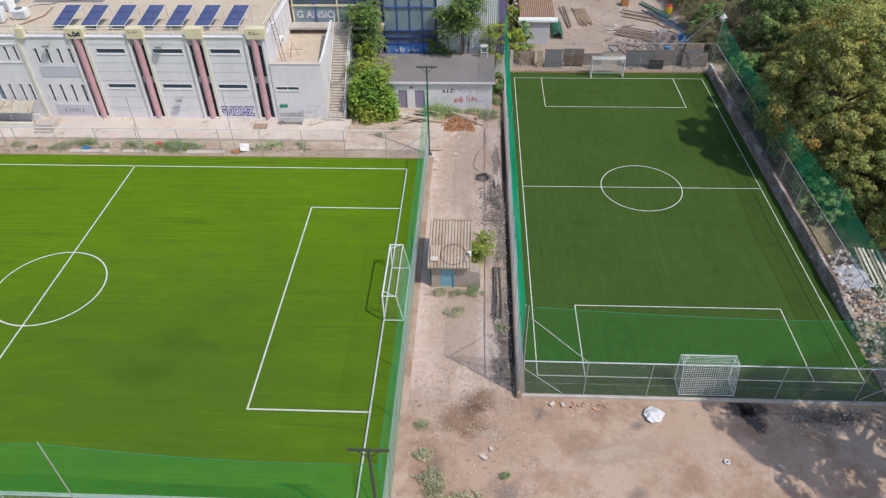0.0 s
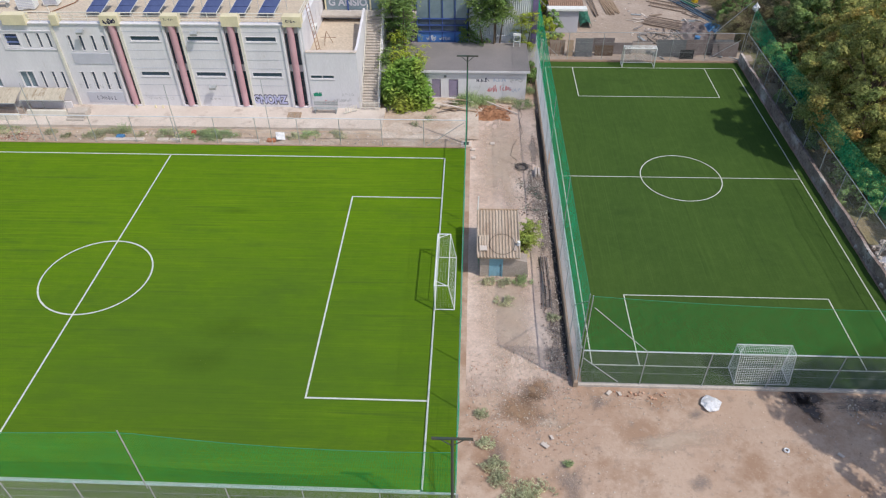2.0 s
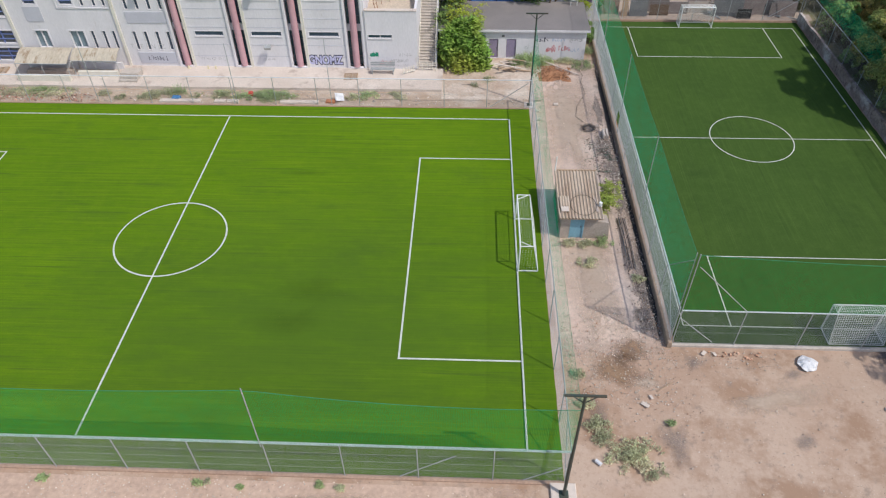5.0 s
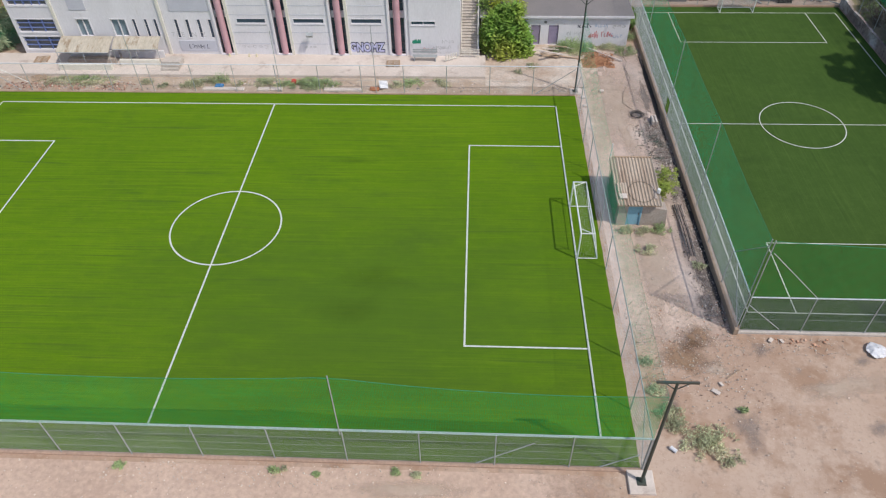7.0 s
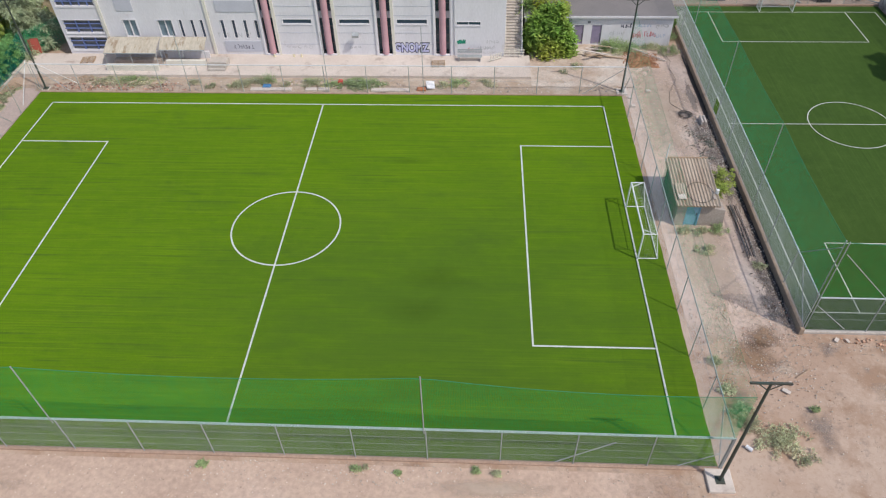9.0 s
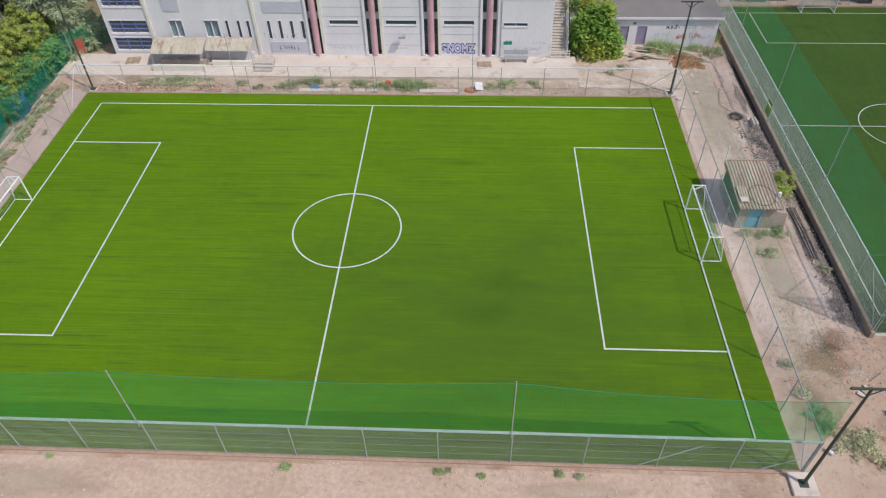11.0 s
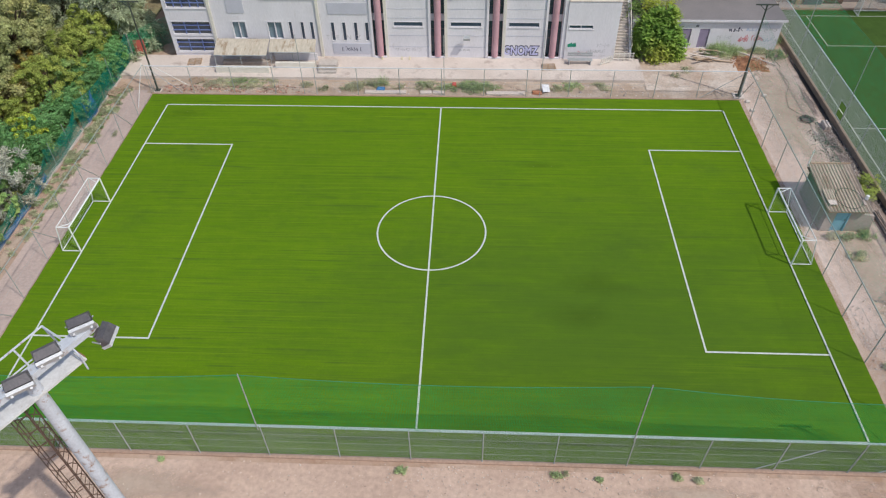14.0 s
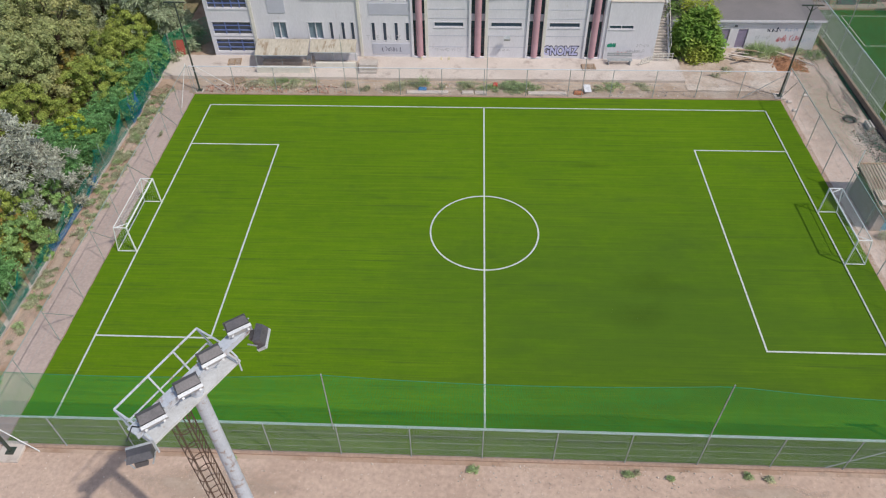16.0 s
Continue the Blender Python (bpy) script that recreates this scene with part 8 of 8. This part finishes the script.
for x, y, h, r, sd in ((32.9, 36.8, 3.8, 1.7, 65), (31.2, 29.2, 2.0, 0.9, 66), (33.9, 38.9, 3.2, 1.5, 64), (33.4, 44.0, 3.6, 1.6, 67), (33.2, 50.0, 5.5, 2.6, 69)):
    broadleaf("bush", x, y, h, r, L_LIME if sd % 2 else L_DEEP, sd, "green bush beside the pitch corner", 70, 77, 0.16, 0.2, 0.05, "bushes behind the buildings")
feathery("bush", 29.15, 3.3, 2.5, 1.0, L_CITRUS, 68, "feathery yellow-green bush beside the shack", 5, 44, 0.2, 0.25, "bushes in the alley", 0.6)


def weed(x, y, r, h, seed, leaf=None):
    """A loose tuft: thin stems that thin out towards the rim, with small leaves."""
    rnd = random.Random(seed)
    b = B()
    r *= 1.25
    for _ in range(int(330 * r * r + 60)):
        w, d = rnd.uniform(0, 6.283), r * rnd.random() ** 0.75
        p = Vector((x + math.cos(w) * d, y + math.sin(w) * d * 0.8, 0.0))
        if noise.noise((p.x * 1.7, p.y * 1.7, seed * 0.37)) < 0.3 * d / r - 0.32:
            continue
        hh = h * rnd.uniform(0.25, 1.0) * (1.15 - 0.75 * d / r)
        q = p + Vector((rnd.uniform(-0.5, 0.5), rnd.uniform(-0.5, 0.5), 1)) * hh
        b.strip(tuple(p), tuple(q), 0.014, (rnd.uniform(-1, 1), rnd.uniform(-1, 1), 0.3))
        for k in range(3):
            c = p.lerp(q, rnd.uniform(0.3, 1.0))
            b.strip(tuple(c), tuple(c + Vector((rnd.uniform(-0.11, 0.11), rnd.uniform(-0.11, 0.11), rnd.uniform(-0.02, 0.08)))), rnd.uniform(0.016, 0.042), (rnd.uniform(-0.5, 0.5), rnd.uniform(-0.5, 0.5), 1))
    return solid("weed_clump", b, leaf or L_WEED, "dusty green weed clump growing from dry ground", "weeds", "weeds on the dry ground", kind="stuff", at=(x, y, 0))


WEEDS = ((28.7, -15.6, 1.25, 0.5, 0), (27.4, -14.6, 0.6, 0.4, 0), (29.6, -16.6, 0.5, 0.3, 0), (30.9, -13.7, 0.28, 0.3, 1), (-0.6, -17.75, 0.25, 0.25, 1), (7.2, -17.7, 0.28, 0.25, 1), (7.7, -17.6, 0.2, 0.2, 0), (9.3, -17.9, 0.15, 0.15, 1), (4.2, -18.0, 0.12, 0.12, 1),
         (13.2, -17.65, 0.22, 0.22, 1), (14.2, -17.8, 0.2, 0.2, 0), (-13.0, -17.6, 0.18, 0.2, 1), (26.6, 0.2, 0.6, 0.6, 0), (28.1, 0.0, 0.5, 0.4, 0), (29.2, 0.3, 0.6, 0.5, 1), (28.0, -1.6, 0.6, 0.35, 0),
         (2.0, 18.3, 1.2, 0.5, 1), (3.9, 18.3, 1.1, 0.4, 1), (-1.2, 18.3, 1.0, 0.5, 0), (-7.2, 18.2, 1.1, 0.5, 0), (11.2, 18.6, 0.9, 0.35, 1), (24.6, 24.6, 1.0, 1.0, 1), (-17.6, 18.9, 1.5, 0.35, 1), (-5.4, 18.6, 0.6, 1.1, 1), (-6.2, 18.5, 0.8, 0.7, 0), (-8.1, 18.0, 0.7, 0.45, 0), (0.4, 18.3, 0.9, 0.45, 1), (3.0, 18.5, 1.0, 0.5, 1), (2.7, 17.9, 0.9, 0.4, 1), (-1.9, 18.5, 0.7, 0.5, 1), (-3.6, 18.2, 0.7, 0.4, 0), (-10.3, 17.9, 0.5, 0.4, 0), (9.9, 18.3, 0.6, 0.4, 0), (13.6, 18.7, 0.7, 0.4, 0), (-26.0, 10.6, 0.55, 0.5, 0),
         (14.2, 18.4, 0.5, 0.3, 0), (-12.0, 18.4, 0.5, 0.5, 0), (-16.5, 18.8, 1.5, 0.3, 0), (-20.0, 18.9, 1.6, 0.3, 0), (20.5, 20.4, 0.5, 0.6, 0), (21.6, 21.6, 0.7, 0.3, 0), (25.4, 24.6, 1.2, 1.3, 1), (26.7, 24.8, 0.9, 0.9, 1),
         (30.3, 24.4, 0.9, 0.8, 1), (28.9, 25.1, 0.8, 0.5, 0), (31.0, 27.0, 0.6, 0.9, 1), 
         (26.6, -12.5, 0.45, 0.35, 0), (26.4, -10.6, 0.35, 0.3, 0), (27.0, -13.8, 0.7, 0.5, 0), (31.0, -3.0, 0.4, 0.3, 0))
for i, (x, y, r, h, k) in enumerate(WEEDS):
    weed(x, y, r, h, 100 + i, L_WEEDG if k else L_WEED)


wr = random.Random(91)
for i in range(170):
    yy = -14 + 31.5 * wr.random() ** 0.6
    weed(wr.uniform(-28.8, -27.45), yy, wr.uniform(0.10, 0.42), wr.uniform(0.10, 0.3), 300 + i, L_WEEDG if i % 4 == 0 else L_WEED)


def bare_shrub(x, y, r, h, seed):
    """Leafless tangle of thin forked twigs."""
    rnd = random.Random(seed)
    b = B()
    for _ in range(60):
        w = rnd.uniform(0, 6.283)
        a = Vector((x + rnd.uniform(-0.3, 0.3), y + rnd.uniform(-0.3, 0.3), 0))
        c = a + Vector((math.cos(w) * r * rnd.uniform(0.3, 0.6), math.sin(w) * r * rnd.uniform(0.3, 0.6), h * rnd.uniform(0.4, 0.7)))
        b.tube(tuple(a), tuple(c), 0.03, 4, 0.018, caps=False)
        for _k in range(4):
            e = c + Vector((rnd.uniform(-0.5, 0.5) * r, rnd.uniform(-0.5, 0.5) * r, h * rnd.uniform(0.05, 0.4)))
            b.tube(tuple(c), tuple(e), 0.016, 3, 0.006, caps=False)
    return solid("bare_shrub", b, M_BARK, "leafless grey-brown shrub of tangled twigs", "shrub", "bare shrubs beyond the net", at=(x, y, 0))


for x, y, r, h, sd in ((54.6, 38.5, 1.8, 3.0, 1), (56.2, 42.5, 2.2, 3.4, 2), (55.0, 26.0, 1.6, 2.6, 3), (56.5, 20.0, 1.8, 2.8, 4), (54.8, 29.6, 1.6, 2.4, 5)):
    bare_shrub(x, y, r, h, sd)
solid("white_bag", B().sheet(lambda u, v: (53.1 + (0.27 + 0.22 * noise.noise((math.cos(6.283 * u) * 2, math.sin(6.283 * u) * 2, v * 5))) * math.sin(math.pi * v) * math.cos(6.283 * u), 33.85 + (0.25 + 0.2 * noise.noise((math.cos(6.283 * u) * 2, math.sin(6.283 * u) * 2, v * 5 + 7))) * math.sin(math.pi * v) * math.sin(6.283 * u), 5.3 + 0.95 * v + 0.12 * noise.noise((u * 6, v * 6, 2))), 18, 12), M_TARP, "white plastic bag caught on the corner net post", "bag", at=(53.1, 33.85, 5.4))
cn = thing("corner_net", (-28.9, 22.6, 0.3), "green netting hung between the pole and the school corner", "net")
tagged(part("netting", net_threads(B(), (-28.9, 22.6), (-25.4, 27.5), 0.1, lambda u: 2.6, 0.08, 0.011, 0.1), M_NET2, cn), kind="stuff")
part("stake", B().tube((-28.9, 22.6, 0), (-28.9, 22.6, 2.7), 0.03, 6), M_GALV, cn)
